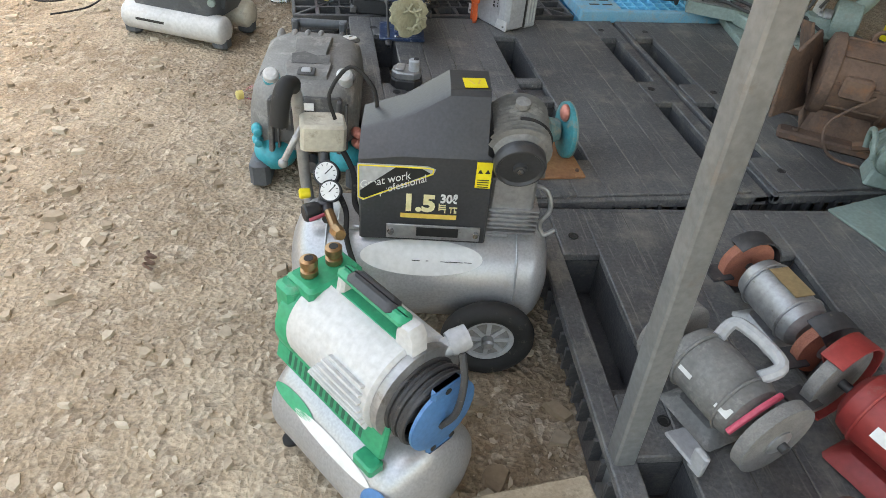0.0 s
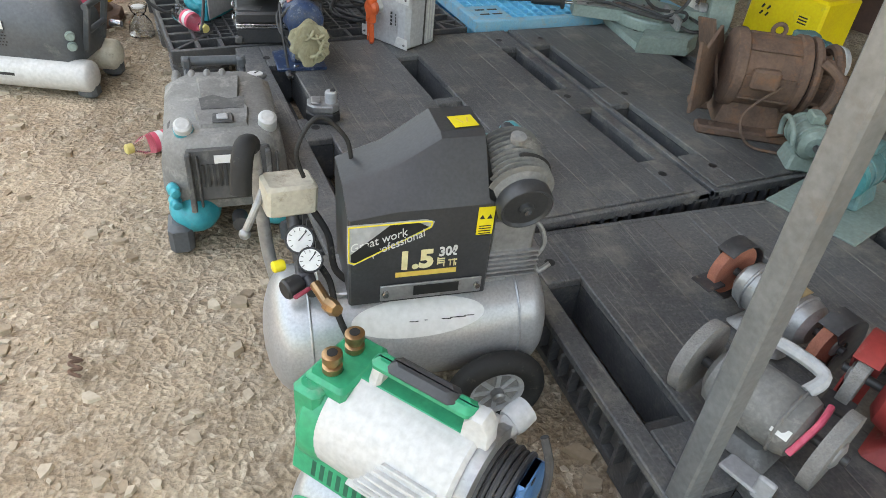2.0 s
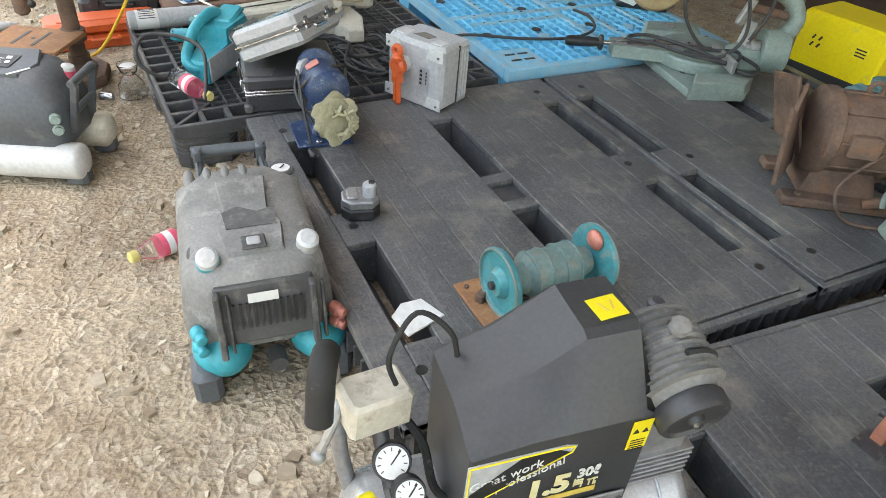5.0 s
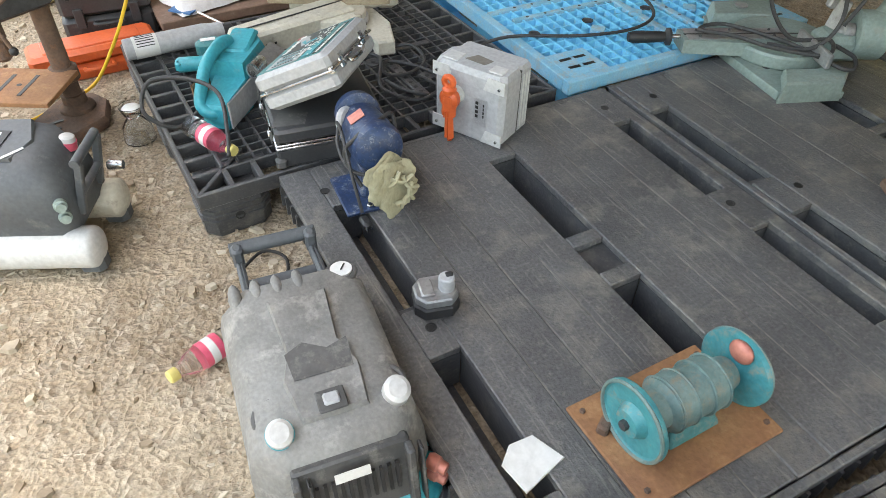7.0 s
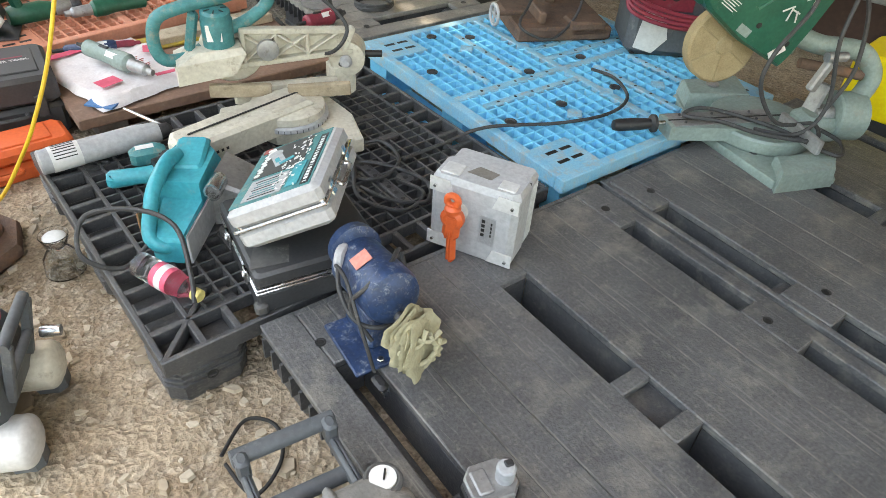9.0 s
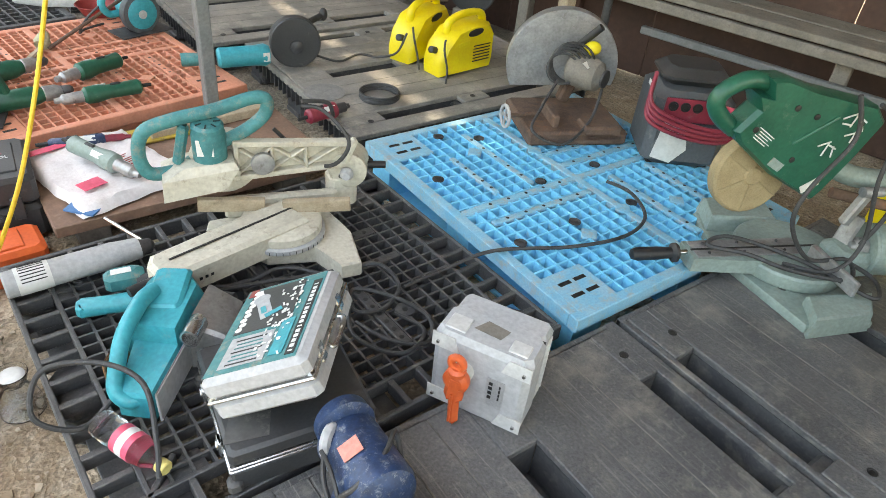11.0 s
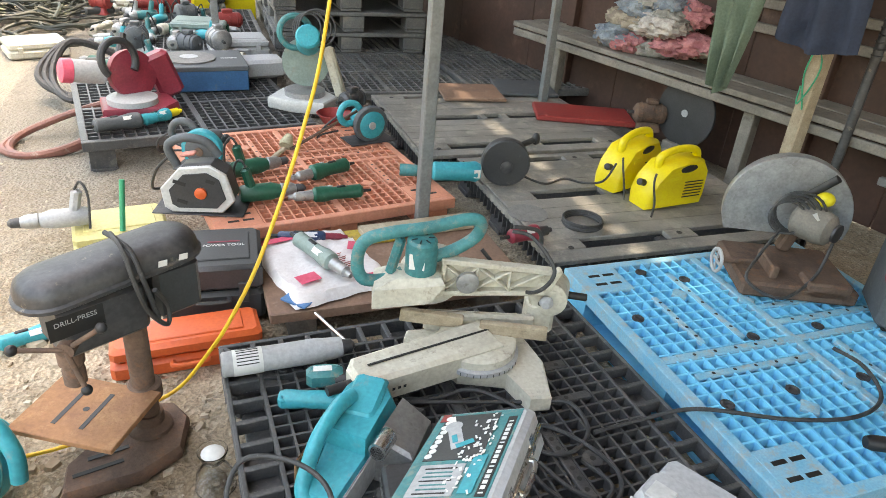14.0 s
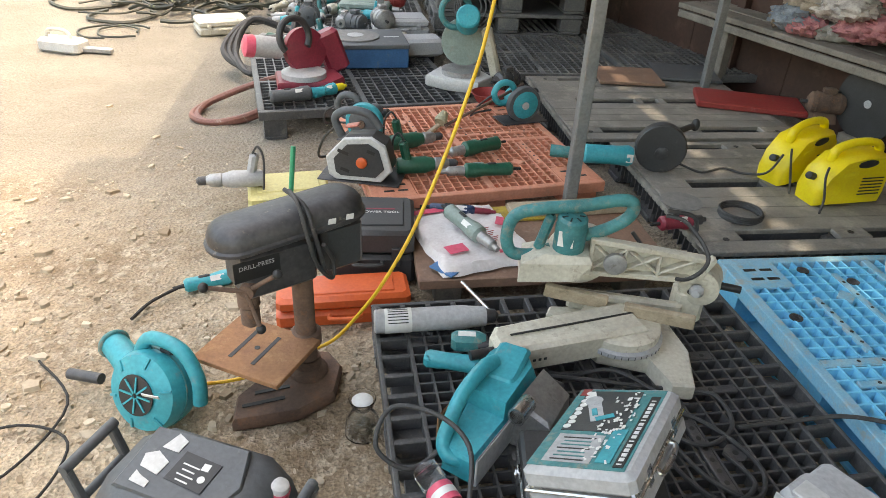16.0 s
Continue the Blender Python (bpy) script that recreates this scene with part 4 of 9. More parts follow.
    for k in range(10):
        part("cooling_fin", B().lathe([(0.055, -0.002), (0.064, 0), (0.055, 0.002)], (0, 0, -0.012 + 0.011 * k), seg=28), M_DUSTY, t, m=ax)
    part("cap_boss", B().lathe([(0.014, 0), (0.014, 0.012), (0.009, 0.013)], (0.172, 0.045, 0.567), (14, 0, 0), seg=18), M_DUSTY, t)
    flt = part("filter", B().lathe([(0.046, 0), (0.05, 0.006), (0.05, 0.024), (0.047, 0.03), (0.044, 0.031), (0.04, 0.026), (0.014, 0.026), (0.012, 0.034), (0.001, 0.034)], (0, 0, 0.1), seg=36), M_CHAR, t, "round black air filter", m=ax)
    part("filter_screw", B().lathe([(0.007, 0.134), (0.007, 0.138), (0.001, 0.139)], seg=6), M_CHROME, flt, m=Matrix.Identity(4))
    part("belt_strap", B().ring((0, 0, 0.06), 0.062, 0.005, (0, 0, 0), 24, 6, 190, -95), M_RUBBER, t, m=ax)
    part("fitting", B().lathe([(0.01, 0), (0.01, 0.008), (0.013, 0.009), (0.013, 0.016), (0.008, 0.02)], (0.172, 0.1, 0.552), (4, 0, 0), seg=8), M_DARKSTEEL, t)
    part("hook_handle", B().tube([(0.225, 0.07, 0.375), (0.255, 0.06, 0.37), (0.268, 0.05, 0.33), (0.25, 0.045, 0.295), (0.262, 0.04, 0.27), (0.285, 0.04, 0.285)], 0.0055), M_ALU, t)
    # handle, switch box and gauges
    h = part("handle", B().tube([(-0.245, 0.13, 0.2), (-0.262, 0.15, 0.3), (-0.268, 0.155, 0.42), (-0.272, 0.156, 0.5), (-0.277, 0.142, 0.535), (-0.284, 0.118, 0.538)], 0.0125, 12), M_ALU, t)
    part("grip", B().tube([(-0.276, 0.145, 0.531), (-0.284, 0.12, 0.541), (-0.292, 0.1, 0.52), (-0.298, 0.088, 0.47)], 0.0185, 14), M_RUBBER, h, "black rubber grip")
    part("handle_stay", B().tube([(-0.262, 0.14, 0.44), (-0.275, 0.12, 0.42), (-0.298, 0.11, 0.375)], 0.007, 10).ball((-0.3, 0.108, 0.37), (0.011, 0.011, 0.011), seg=12, rings=6), M_ALU, t)
    sw = part("switch_box", B().box((-0.218, 0.13, 0.437), (0.092, 0.068, 0.062), (0, 4, 12), ch=0.006), M_CREAM, t, "cream pressure switch box")
    part("manifold", B().rod((-0.215, 0.12, 0.41), (-0.208, 0.06, 0.335), 0.012).rod((-0.206, 0.07, 0.335), (-0.192, -0.02, 0.325), 0.012).box((-0.204, 0.04, 0.33), (0.028, 0.06, 0.026), ch=0.004), M_DARKSTEEL, t)
    gauge(t, (-0.205, 0.072, 0.374), (50, 0, -8), 0.026)
    gauge(t, (-0.192, 0.026, 0.362), (52, 0, -5), 0.022)
    part("regulator_knob", B().lathe([(0.016, 0), (0.019, 0.006), (0.019, 0.03), (0.016, 0.034)], (-0.212, 0.004, 0.33), (90, 0, -62), seg=14), M_BLACKD, t)
    part("yellow_cap", B().lathe([(0.009, 0), (0.011, 0.004), (0.011, 0.02), (0.008, 0.023)], (-0.236, 0.045, 0.342), (90, 0, -75), seg=12), M_CANARY, t, "small yellow plastic cap")
    part("red_lever", B().box((-0.212, -0.03, 0.336), (0.034, 0.009, 0.006), (0, -12, 26), ch=0.002), M_CRIMSON, t)
    part("valve", B().rod((-0.19, -0.02, 0.345), (-0.165, -0.075, 0.325), 0.01, seg=10).lathe([(0.014, 0), (0.014, 0.02), (0.011, 0.03)], (-0.172, -0.06, 0.33), (75, 0, 25), seg=8), M_BRASS, t)
    part("hose", B().tube([(-0.19, 0.12, 0.475), (-0.2, 0.12, 0.53), (-0.16, 0.14, 0.58), (-0.115, 0.13, 0.545), (-0.105, 0.12, 0.5)], 0.004).tube([(-0.18, 0.12, 0.41), (-0.152, 0.1, 0.36), (-0.145, 0.06, 0.31), (-0.12, 0.03, 0.297)], 0.0065).tube([(-0.178, 0.06, 0.33), (-0.16, 0.02, 0.315), (-0.155, -0.03, 0.29), (-0.14, -0.055, 0.25), (-0.12, -0.07, 0.21)], 0.006), M_RUBBER, t, "black air hoses")
    # the printed front: set on the hood's face
    for c in t.children:
        n = c.name.split(".")[0]
        if n in ("badge", "badge_field", "badge_line", "lettering", "characters", "gold_bar", "sticker", "bracket", "rating_plate", "bolt") and c is not y2:
            low = 0.014 if n in ("bracket", "rating_plate", "bolt") else 0.0
            c.matrix_basis = pose(0, 0.041, 0.461 - low) @ Matrix.Diagonal((1, 1, 1.155, 1)) @ pose(0, 0, -0.462) @ c.matrix_basis
    return t


silver_compressor()


def green_compressor():
    t = thing("air_compressor", "green and white portable compressor on a silver tank, on earth", "compressor", pose(0.338, 0.972, -0.012, 0, 0, -55) @ Matrix.Diagonal((0.95, 1, 0.97, 1)))
    part("tank", B().lathe(tank_profile(0.118, 0.40), (0, 0, 0.105), (0, 90, 0), seg=44), M_SILVER, t, "silver tank with worn blue patches")
    part("tank_label", skin_patch(0.118, 0.02, radians(30), 0.11, 0.014), M_PRINT, t, "white oblong label", m=pose(0, 0, 0.105))
    part("tank_stripe", skin_patch(0.118, -0.1, radians(34), 0.06, 0.014), M_GREEN, t, m=pose(0, 0, 0.105))
    part("tank_stain", skin_patch(0.118, 0.16, radians(20), 0.04, 0.03, 0.001), M_LBLUE, t, m=pose(0, 0, 0.105))
    # saddle
    part("saddle", B().box((-0.02, -0.072, 0.262), (0.31, 0.012, 0.075), (-12, 0, 0), ch=0.004).box((-0.02, 0.07, 0.25), (0.3, 0.012, 0.06), ch=0.004).box((0.11, -0.09, 0.205), (0.05, 0.03, 0.022), ch=0.004), M_GREEN, t, "green plastic saddle with slots")
    sl = B()
    for k in range(14):
        sl.box((-0.13 + 0.016 * k, -0.0795, 0.25), (0.008, 0.003, 0.03), (-12, 0, 0))
    part("vent_slot", sl, M_DGREEN, t)
    words("lettering", "—", 0.02, M_PRINT, t, pose(0.02, -0.082, 0.275, 78, 0, 0))
    # finned white motor body
    body = B().lathe([(0.08, -0.125), (0.091, -0.12), (0.092, 0.10), (0.085, 0.106)], (0, 0, 0.325), (0, 90, 0), seg=40)
    part("motor_body", body, M_WHITE, t)
    for k in range(7):
        a = radians(206 - 9 * k)
        part("cooling_fin", B().box((0.02 + 0.004 * k, 0.09 * math.cos(a), 0.325 + 0.09 * math.sin(a)), (0.16 - 0.012 * k, 0.02, 0.005), (math.degrees(a), 0, 0), ch=0.001), M_WHITE, t)
    part("top_strip", B().box((-0.01, 0.01, 0.411), (0.2, 0.05, 0.012), ch=0.004), M_GREEN, t)
    part("end_cap", B().lathe([(0.09, 0), (0.094, 0.01), (0.094, 0.035), (0.085, 0.045), (0.001, 0.05)], (-0.115, 0, 0.322), (0, -90, 0), seg=36), M_GREEN, t)
    part("port_block", B().box((-0.13, 0.0, 0.405), (0.075, 0.11, 0.03), ch=0.006).box((-0.15, -0.05, 0.36), (0.05, 0.05, 0.1), ch=0.008), M_GREEN, t)
    for y in (-0.028, 0.022):
        c = part("coupler", B().lathe([(0.012, 0), (0.015, 0.004), (0.015, 0.014), (0.011, 0.016), (0.011, 0.022), (0.015, 0.024), (0.015, 0.036), (0.011, 0.038)], (-0.135, y, 0.418), seg=18), M_BRASS, t, "worn brass air coupler")
        part("bore", B().lathe([(0.008, 0.0382), (0.008, 0.0388), (0.001, 0.0389)], (-0.135, y, 0.418), seg=14), M_INK, c)
    part("white_label", B().box((-0.165, -0.03, 0.405), (0.016, 0.05, 0.002), (0, -50, 0)), M_PRINT, t)
    # handle
    part("handle_post", B().box((-0.07, 0, 0.43), (0.02, 0.028, 0.055), (0, 12, 0), ch=0.005), M_WHITE, t)
    part("handle_post", B().prism([(-0.024, -0.04), (0.024, -0.04), (0.02, 0.02), (0.008, 0.034), (-0.008, 0.034), (-0.02, 0.02)], 0.03, (0.098, 0.016, 0.425), (90, 0, 0), ch=0.004), M_WHITE, t)
    part("handle", B().box((0.005, 0, 0.455), (0.17, 0.03, 0.022), ch=0.008), M_GREEN, t)
    part("grip", B().box((0.005, 0, 0.463), (0.115, 0.034, 0.02), ch=0.009), M_CHAR, t, "black handle grip")
    part("pipe", B().rod((0.1, 0.03, 0.37), (0.125, 0.085, 0.385), 0.017).lathe([(0.021, 0), (0.023, 0.01), (0.021, 0.035)], (0.115, 0.068, 0.38), (-75, 0, -20), seg=18), M_GREYBOX, t)
    part("fan_cover", B().lathe([(0.084, 0), (0.088, 0.006), (0.088, 0.02), (0.05, 0.026)], (0.105, 0, 0.325), (0, 90, 0), seg=36), M_ALU, t)
    coil = B()
    for k in range(5):
        coil.ring((0.128 + 0.009 * k, 0, 0.322), 0.068 - 0.003 * (k % 2), 0.0052, (0, 90 + k, 0), 36, 7)
    part("wound_cable", coil, M_CABLE, t, "grey cable wound on the reel")
    r = part("cable_reel", B().lathe([(0.06, 0), (0.067, 0.004), (0.067, 0.01), (0.06, 0.014), (0.001, 0.015)], (0.175, 0, 0.322), (0, 90, 0), seg=32).box((0.182, 0, 0.27), (0.012, 0.06, 0.05), ch=0.006).box((0.182, 0.0, 0.375), (0.012, 0.06, 0.05), ch=0.006), M_LBLUE, t, "blue plastic cable reel")
    for a, c in ((0.0, 0.385), (0.02, 0.26), (-0.02, 0.26)):
        part("hole", B().lathe([(0.006, 0), (0.006, 0.001), (0.001, 0.001)], (0.1885, a, c), (0, 90, 0), seg=12), M_INK, r)
    part("cable_end", B().tube([(0.19, -0.01, 0.31), (0.205, 0.005, 0.345), (0.2, 0.02, 0.40), (0.18, 0.03, 0.44)], 0.006), M_CABLE, t)
    for x in (-0.14, 0.14):
        for y in (-0.09, 0.09):
            part("rubber_foot", B().lathe([(0.016, 0), (0.018, 0.03)], (x, y, G0), seg=14).box((x, y * 0.85, 0.028), (0.03, 0.03, 0.04)), M_RUBBER, t)
    return t


green_compressor()


def vent_grid(b, p, nx, nz, dx, dz, r, turn):
    m = pose(*p, *turn)
    for i in range(nx):
        for j in range(nz):
            q = m @ Vector(((i + 0.5 * (j % 2) - nx / 2) * dx, 0, (j - nz / 2) * dz))
            b.box(tuple(q), (r, 0.0015, r * 0.8), turn)


def dusty_compressor():
    t = thing("air_compressor", "dusty grey twin-tank compressor with teal tank ends, on earth", "compressor", pose(0.238, 2.185, 0, 0, 0, -6) @ Matrix.Diagonal((1, 1.1, 1, 1)))
    # hood: broad shell with rounded shoulders
    def rr(x, y, z, c=0.03):
        return [(x, -y + c, z), (x, y - c, z), (x - c, y, z), (-x + c, y, z), (-x, y - c, z), (-x, -y + c, z), (-x + c, -y, z), (x - c, -y, z)]
    part("hood", B().loft([rr(0.148, 0.2, 0.09), rr(0.155, 0.207, 0.15), rr(0.152, 0.204, 0.21, 0.04), rr(0.142, 0.195, 0.262, 0.05), rr(0.12, 0.175, 0.285, 0.05)]), M_DUSTY, t, smooth=50)
    # raised back, hollow front
    part("top_plate", B().prism([(-0.055, -0.14), (0.06, -0.14), (0.068, -0.06), (0.045, 0.0), (0.055, 0.12), (-0.06, 0.12), (-0.05, 0.0), (-0.07, -0.06)], 0.022, (0.005, 0.0, 0.276), (2, 0, 0), ch=0.008), M_DUSTY, t, smooth=50)
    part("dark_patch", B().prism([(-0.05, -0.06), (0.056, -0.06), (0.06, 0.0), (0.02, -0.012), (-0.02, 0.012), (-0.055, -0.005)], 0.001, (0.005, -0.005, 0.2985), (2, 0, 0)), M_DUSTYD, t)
    # shade at the hood's rear corner, laid on as a dark panel
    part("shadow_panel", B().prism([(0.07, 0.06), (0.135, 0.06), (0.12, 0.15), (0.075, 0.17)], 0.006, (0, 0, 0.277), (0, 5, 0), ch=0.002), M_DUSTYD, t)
    for k in range(4):
        part("rib", B().ball((-0.11 + 0.042 * k, 0.165, 0.272), (0.014, 0.035, 0.018), (12, 0, 0), 12, 6, 0), M_DUSTY, t)
    words("lettering", "▬▬▬", 0.02, M_PRINT, t, pose(0.0, 0.088, 0.3006, 2, 0, 0))
    part("latch_frame", B().box((0.005, -0.12, 0.3), (0.05, 0.04, 0.006), (2, 0, 0), ch=0.002), M_DUSTYD, t)
    part("latch", B().box((0.005, -0.12, 0.304), (0.028, 0.022, 0.008), (2, 0, 0), ch=0.003), M_GREYBOX, t)
    for x in (-0.095, 0.108):
        part("cap_well", B().ring((x, -0.105, 0.276), 0.03, 0.006, (6, 0, 0), 24, 8), M_DUSTYD, t)
    part("cap_well", B().ring((0.108, 0.175, 0.268), 0.028, 0.006, (-10, 0, 0), 24, 8), M_DUSTYD, t)
    c = part("knob", B().lathe([(0.022, 0), (0.024, 0.006), (0.024, 0.03)], (-0.09, -0.135, 0.265), (25, 0, 0), seg=24), M_TEAL, t, "teal regulator knob, whitened with dust")
    part("knob_top", B().lathe([(0.023, 0.03), (0.022, 0.045), (0.016, 0.05)], (-0.09, -0.135, 0.265), (25, 0, 0), seg=24), M_WHITE, c)
    c = part("knob", B().lathe([(0.022, 0), (0.024, 0.006), (0.023, 0.045), (0.016, 0.05)], (0.112, -0.125, 0.265), (22, 0, 8), seg=24), M_WHITE, t, "white regulator knob")
    part("pressure_dial", B().lathe([(0.023, 0.004), (0.023, 0.008), (0.001, 0.0085)], (0.108, 0.175, 0.268), (-8, 0, 0), seg=24), M_PRINT, t, "white pressure dial under glass")
    part("dial_needle", B().box((0.112, 0.178, 0.278), (0.003, 0.022, 0.001), (-8, 0, -35)), M_INK, t)
    # front grille and bars
    part("grille_frame", B().box((0.01, -0.212, 0.2), (0.2, 0.022, 0.13), (-14, 0, 0), ch=0.004), M_DUSTYD, t)
    for k in range(11):
        part("grille_slat", B().box((-0.055 + 0.0135 * k, -0.2275, 0.205), (0.006, 0.006, 0.055), (-14, 0, 0)), M_INK if k % 2 else M_BLACKD, t)
    part("warning_label", B().box((0.005, -0.226, 0.248), (0.06, 0.001, 0.02), (-14, 0, 0)), M_PRINT, t, "white and red warning label")
    for x in (-0.085, 0.105):
        part("guard_bar", B().box((x, -0.232, 0.19), (0.014, 0.026, 0.15), (-10, 0, 0), ch=0.003).box((x + 0.02, -0.228, 0.19), (0.006, 0.022, 0.13), (-10, 0, 0), ch=0.002), M_DUSTYD, t)
    for x, mt in ((-0.135, M_TEAL), (0.145, M_COPPER)):
        for k in range(2):
            cp = part("coupler", B().lathe([(0.012, 0), (0.015, 0.006), (0.015, 0.02), (0.012, 0.024), (0.012, 0.036), (0.009, 0.038)], (x, -0.2, 0.165 - 0.034 * k), (95, 0, 18 if x < 0 else 40), seg=16), mt, t, "air coupler")
    # twin tanks with teal ends
    for x in (-0.088, 0.118):
        tk = part("tank", B().lathe(tank_profile(0.062, 0.38), (x, 0.0, 0.062), (90, 0, 0), seg=28), M_DUSTYD, t)
        part("tank_end", B().ball((x, -0.165, 0.075), (0.066, 0.078, 0.058), (0, 0, 0), 24, 10), M_TEAL, tk, "shiny teal tank end")
    for x in (-0.13, 0.15):
        part("foot", B().box((x, -0.2, 0.025), (0.06, 0.09, 0.085), ch=0.012), M_SLATE, t)
        part("foot", B().box((x, 0.17, 0.03), (0.06, 0.08, 0.1), ch=0.01), M_SLATE, t)
    part("drain", B().rod((0.02, -0.2, 0.06), (0.02, -0.24, 0.06), 0.02, seg=14), M_DARKSTEEL, t)
    # carrying handle behind
    for x in (-0.085, 0.075):
        part("handle_post", B().box((x, 0.265, 0.23), (0.018, 0.14, 0.03), (-8, 0, 0), ch=0.005).box((x, 0.31, 0.245), (0.024, 0.03, 0.05), ch=0.005), M_SLATE, t)
    part("handle_bar", B().rod((-0.1, 0.325, 0.252), (0.09, 0.325, 0.252), 0.015, ch=0.002), M_SLATE, t, "dark round handle bar")
    part("handle_bar", B().rod((-0.09, 0.235, 0.225), (0.08, 0.235, 0.225), 0.014, ch=0.002), M_SLATE, t)
    return t


dusty_compressor()


def white_tank_compressor():
    t = thing("air_compressor", "dark slate compressor with cream tanks in a carrying frame, on earth", "compressor", pose(-0.262, 3.135, 0, 0, 0, -25))
    def rr(x, y, z, c=0.03, dy=0):
        return [(x, -y + c + dy, z), (x, y - c + dy, z), (x - c, y + dy, z), (-x + c, y + dy, z), (-x, y - c + dy, z), (-x, -y + c + dy, z), (-x + c, -y + dy, z), (x - c, -y + dy, z)]
    part("hood", B().loft([rr(0.19, 0.12, 0.10), rr(0.195, 0.128, 0.16), rr(0.19, 0.122, 0.23, 0.035), rr(0.165, 0.1, 0.295, 0.045, 0.01), rr(0.13, 0.075, 0.315, 0.04, 0.015)]), M_SLATE, t, smooth=50)
    part("hood_ridge", B().prism([(-0.12, -0.07), (0.1, -0.075), (0.13, 0.0), (0.1, 0.085), (-0.12, 0.08)], 0.014, (-0.01, 0.0, 0.308), (6, 0, 0), ch=0.006), M_SLATE, t)
    for p in (((-0.1, -0.02), (-0.055, -0.028), (-0.05, 0.005), (-0.085, 0.022), (-0.108, 0.008)), ((-0.085, 0.032), (-0.045, 0.03), (-0.042, 0.06), (-0.07, 0.072)), ((-0.1, -0.055), (-0.06, -0.06), (-0.06, -0.045), (-0.085, -0.038), (-0.1, -0.03))):
        part("torn_label", B().prism(p, 0.0012, (0, 0, 0.3235), (6, 0, 0)), M_WHITE, t, "torn white label")
    part("instruction_plate", B().box((0.01, 0.0, 0.3235), (0.09, 0.07, 0.002), (6, 0, -6), ch=0.0005), M_BLACKD, t)
    pr = B()
    for k in range(4):
        pr.box((0.0, -0.026 + 0.012 * k, 0.3225 + 0.0012 * k), (0.03 + 0.01 * (k % 2), 0.003, 0.001), (6, 0, -6))
    pr.box((0.03, 0.016, 0.3268), (0.016, 0.016, 0.001), (6, 0, 0)).lathe([(0.008, 0), (0.008, 0.001)], (0.036, -0.012, 0.3245), (6, 0, 0), 12)
    part("plate_print", pr, M_PRINT, t)
    words("lettering", "▬▬▬", 0.022, M_PRINT, t, pose(0.085, -0.055, 0.3185, 10, 0, 50))
    v = B()
    vent_grid(v, (-0.08, -0.127, 0.2), 10, 8, 0.011, 0.011, 0.006, (0, 0, 0))
    part("vent_hole", v, M_INK, t)
    part("white_sticker", B().box((-0.055, -0.1282, 0.225), (0.05, 0.001, 0.03)), M_PRINT, t)
    for y in (-0.105, 0.1):
        part("tank", B().lathe(tank_profile(0.056, 0.47), (0.005, y, 0.06), (0, 90, 0), seg=32), M_CREAM if y > 0 else M_WHITE, t, "cream painted tank")
    words("lettering", "▬▬▬▬", 0.032, M_INK, t, pose(-0.08, -0.1605, 0.07, 80, 0, 0))
    for x in (-0.2, 0.2):
        for y in (-0.105, 0.1):
            part("foot", B().box((x, y, 0.024), (0.07, 0.06, 0.085), ch=0.014), M_SLATE, t)
    kn = part("knob", B().lathe([(0.022, 0), (0.023, 0.004), (0.023, 0.024), (0.018, 0.032)], (0.14, -0.05, 0.25), (10, 12, 0), seg=20), M_TEAL, t, "teal regulator knob")
    kn = part("knob", B().lathe([(0.022, 0), (0.023, 0.004), (0.023, 0.022)], (0.165, 0.05, 0.262), (-5, 10, 0), seg=20), M_PINK, t, "pink regulator knob with white top")
    part("knob_top", B().lathe([(0.021, 0.022), (0.019, 0.034), (0.014, 0.037)], (0.165, 0.05, 0.262), (-5, 10, 0), seg=20), M_WHITE, kn)
    for z in (0.2, 0.165):
        part("coupler", B().lathe([(0.012, 0), (0.016, 0.006), (0.016, 0.022), (0.012, 0.024), (0.012, 0.036)], (0.175, -0.1, z), (80, 0, 30), seg=16), M_SAGE, t, "pale green coupler")
    part("coupler", B().lathe([(0.012, 0), (0.015, 0.006), (0.012, 0.04)], (0.235, 0.075, 0.19), (0, 90, 0), seg=14), M_CHROME, t)
    # frame with handles at both ends
    for x in (0.215, -0.245):
        for y in (-0.055, 0.075):
            part("frame_bar", B().box((x, y, 0.21), (0.02, 0.018, 0.16), (0, 14 if x > 0 else -14, 0), ch=0.003), M_SLATE, t)
        part("frame_bar", B().rod((x * 1.06, -0.065, 0.288), (x * 1.06, 0.085, 0.288), 0.012), M_SLATE, t)
        part("frame_bar", B().rod((x * 1.0, -0.055, 0.2), (x * 1.0, 0.075, 0.2), 0.01), M_SLATE, t)
    return t


white_tank_compressor()

# ---- on the closed-deck pallets ----
def battery_charger():
    t = thing("battery_pack", "grey and black cordless tool battery lying on the black pallet", "battery", pose(0.548, 2.29, DECK, 0, 0, -14))
    o = [(-0.05, -0.02), (-0.03, -0.042), (0.03, -0.042), (0.05, -0.02), (0.05, 0.02), (0.03, 0.042), (-0.03, 0.042), (-0.05, 0.02)]
    part("base", B().prism(o, 0.034, ch=0.005), M_BLACKD, t)
    part("upper", B().prism([(x * 0.95, y * 0.95) for x, y in o], 0.024, (0, 0, 0.034), ch=0.004), M_ALU, t)
    part("terminal_post", B().lathe([(0.018, 0), (0.018, 0.034), (0.015, 0.038)], (0.024, -0.004, 0.055), seg=18), M_GREYBOX, t)
    part("terminal_cap", B().box((0.03, 0.0, 0.094), (0.016, 0.014, 0.006), ch=0.002), M_BLACKD, t)
    part("rib", B().box((-0.02, 0.0, 0.061), (0.03, 0.05, 0.008), ch=0.003), M_ALU, t)


battery_charger()


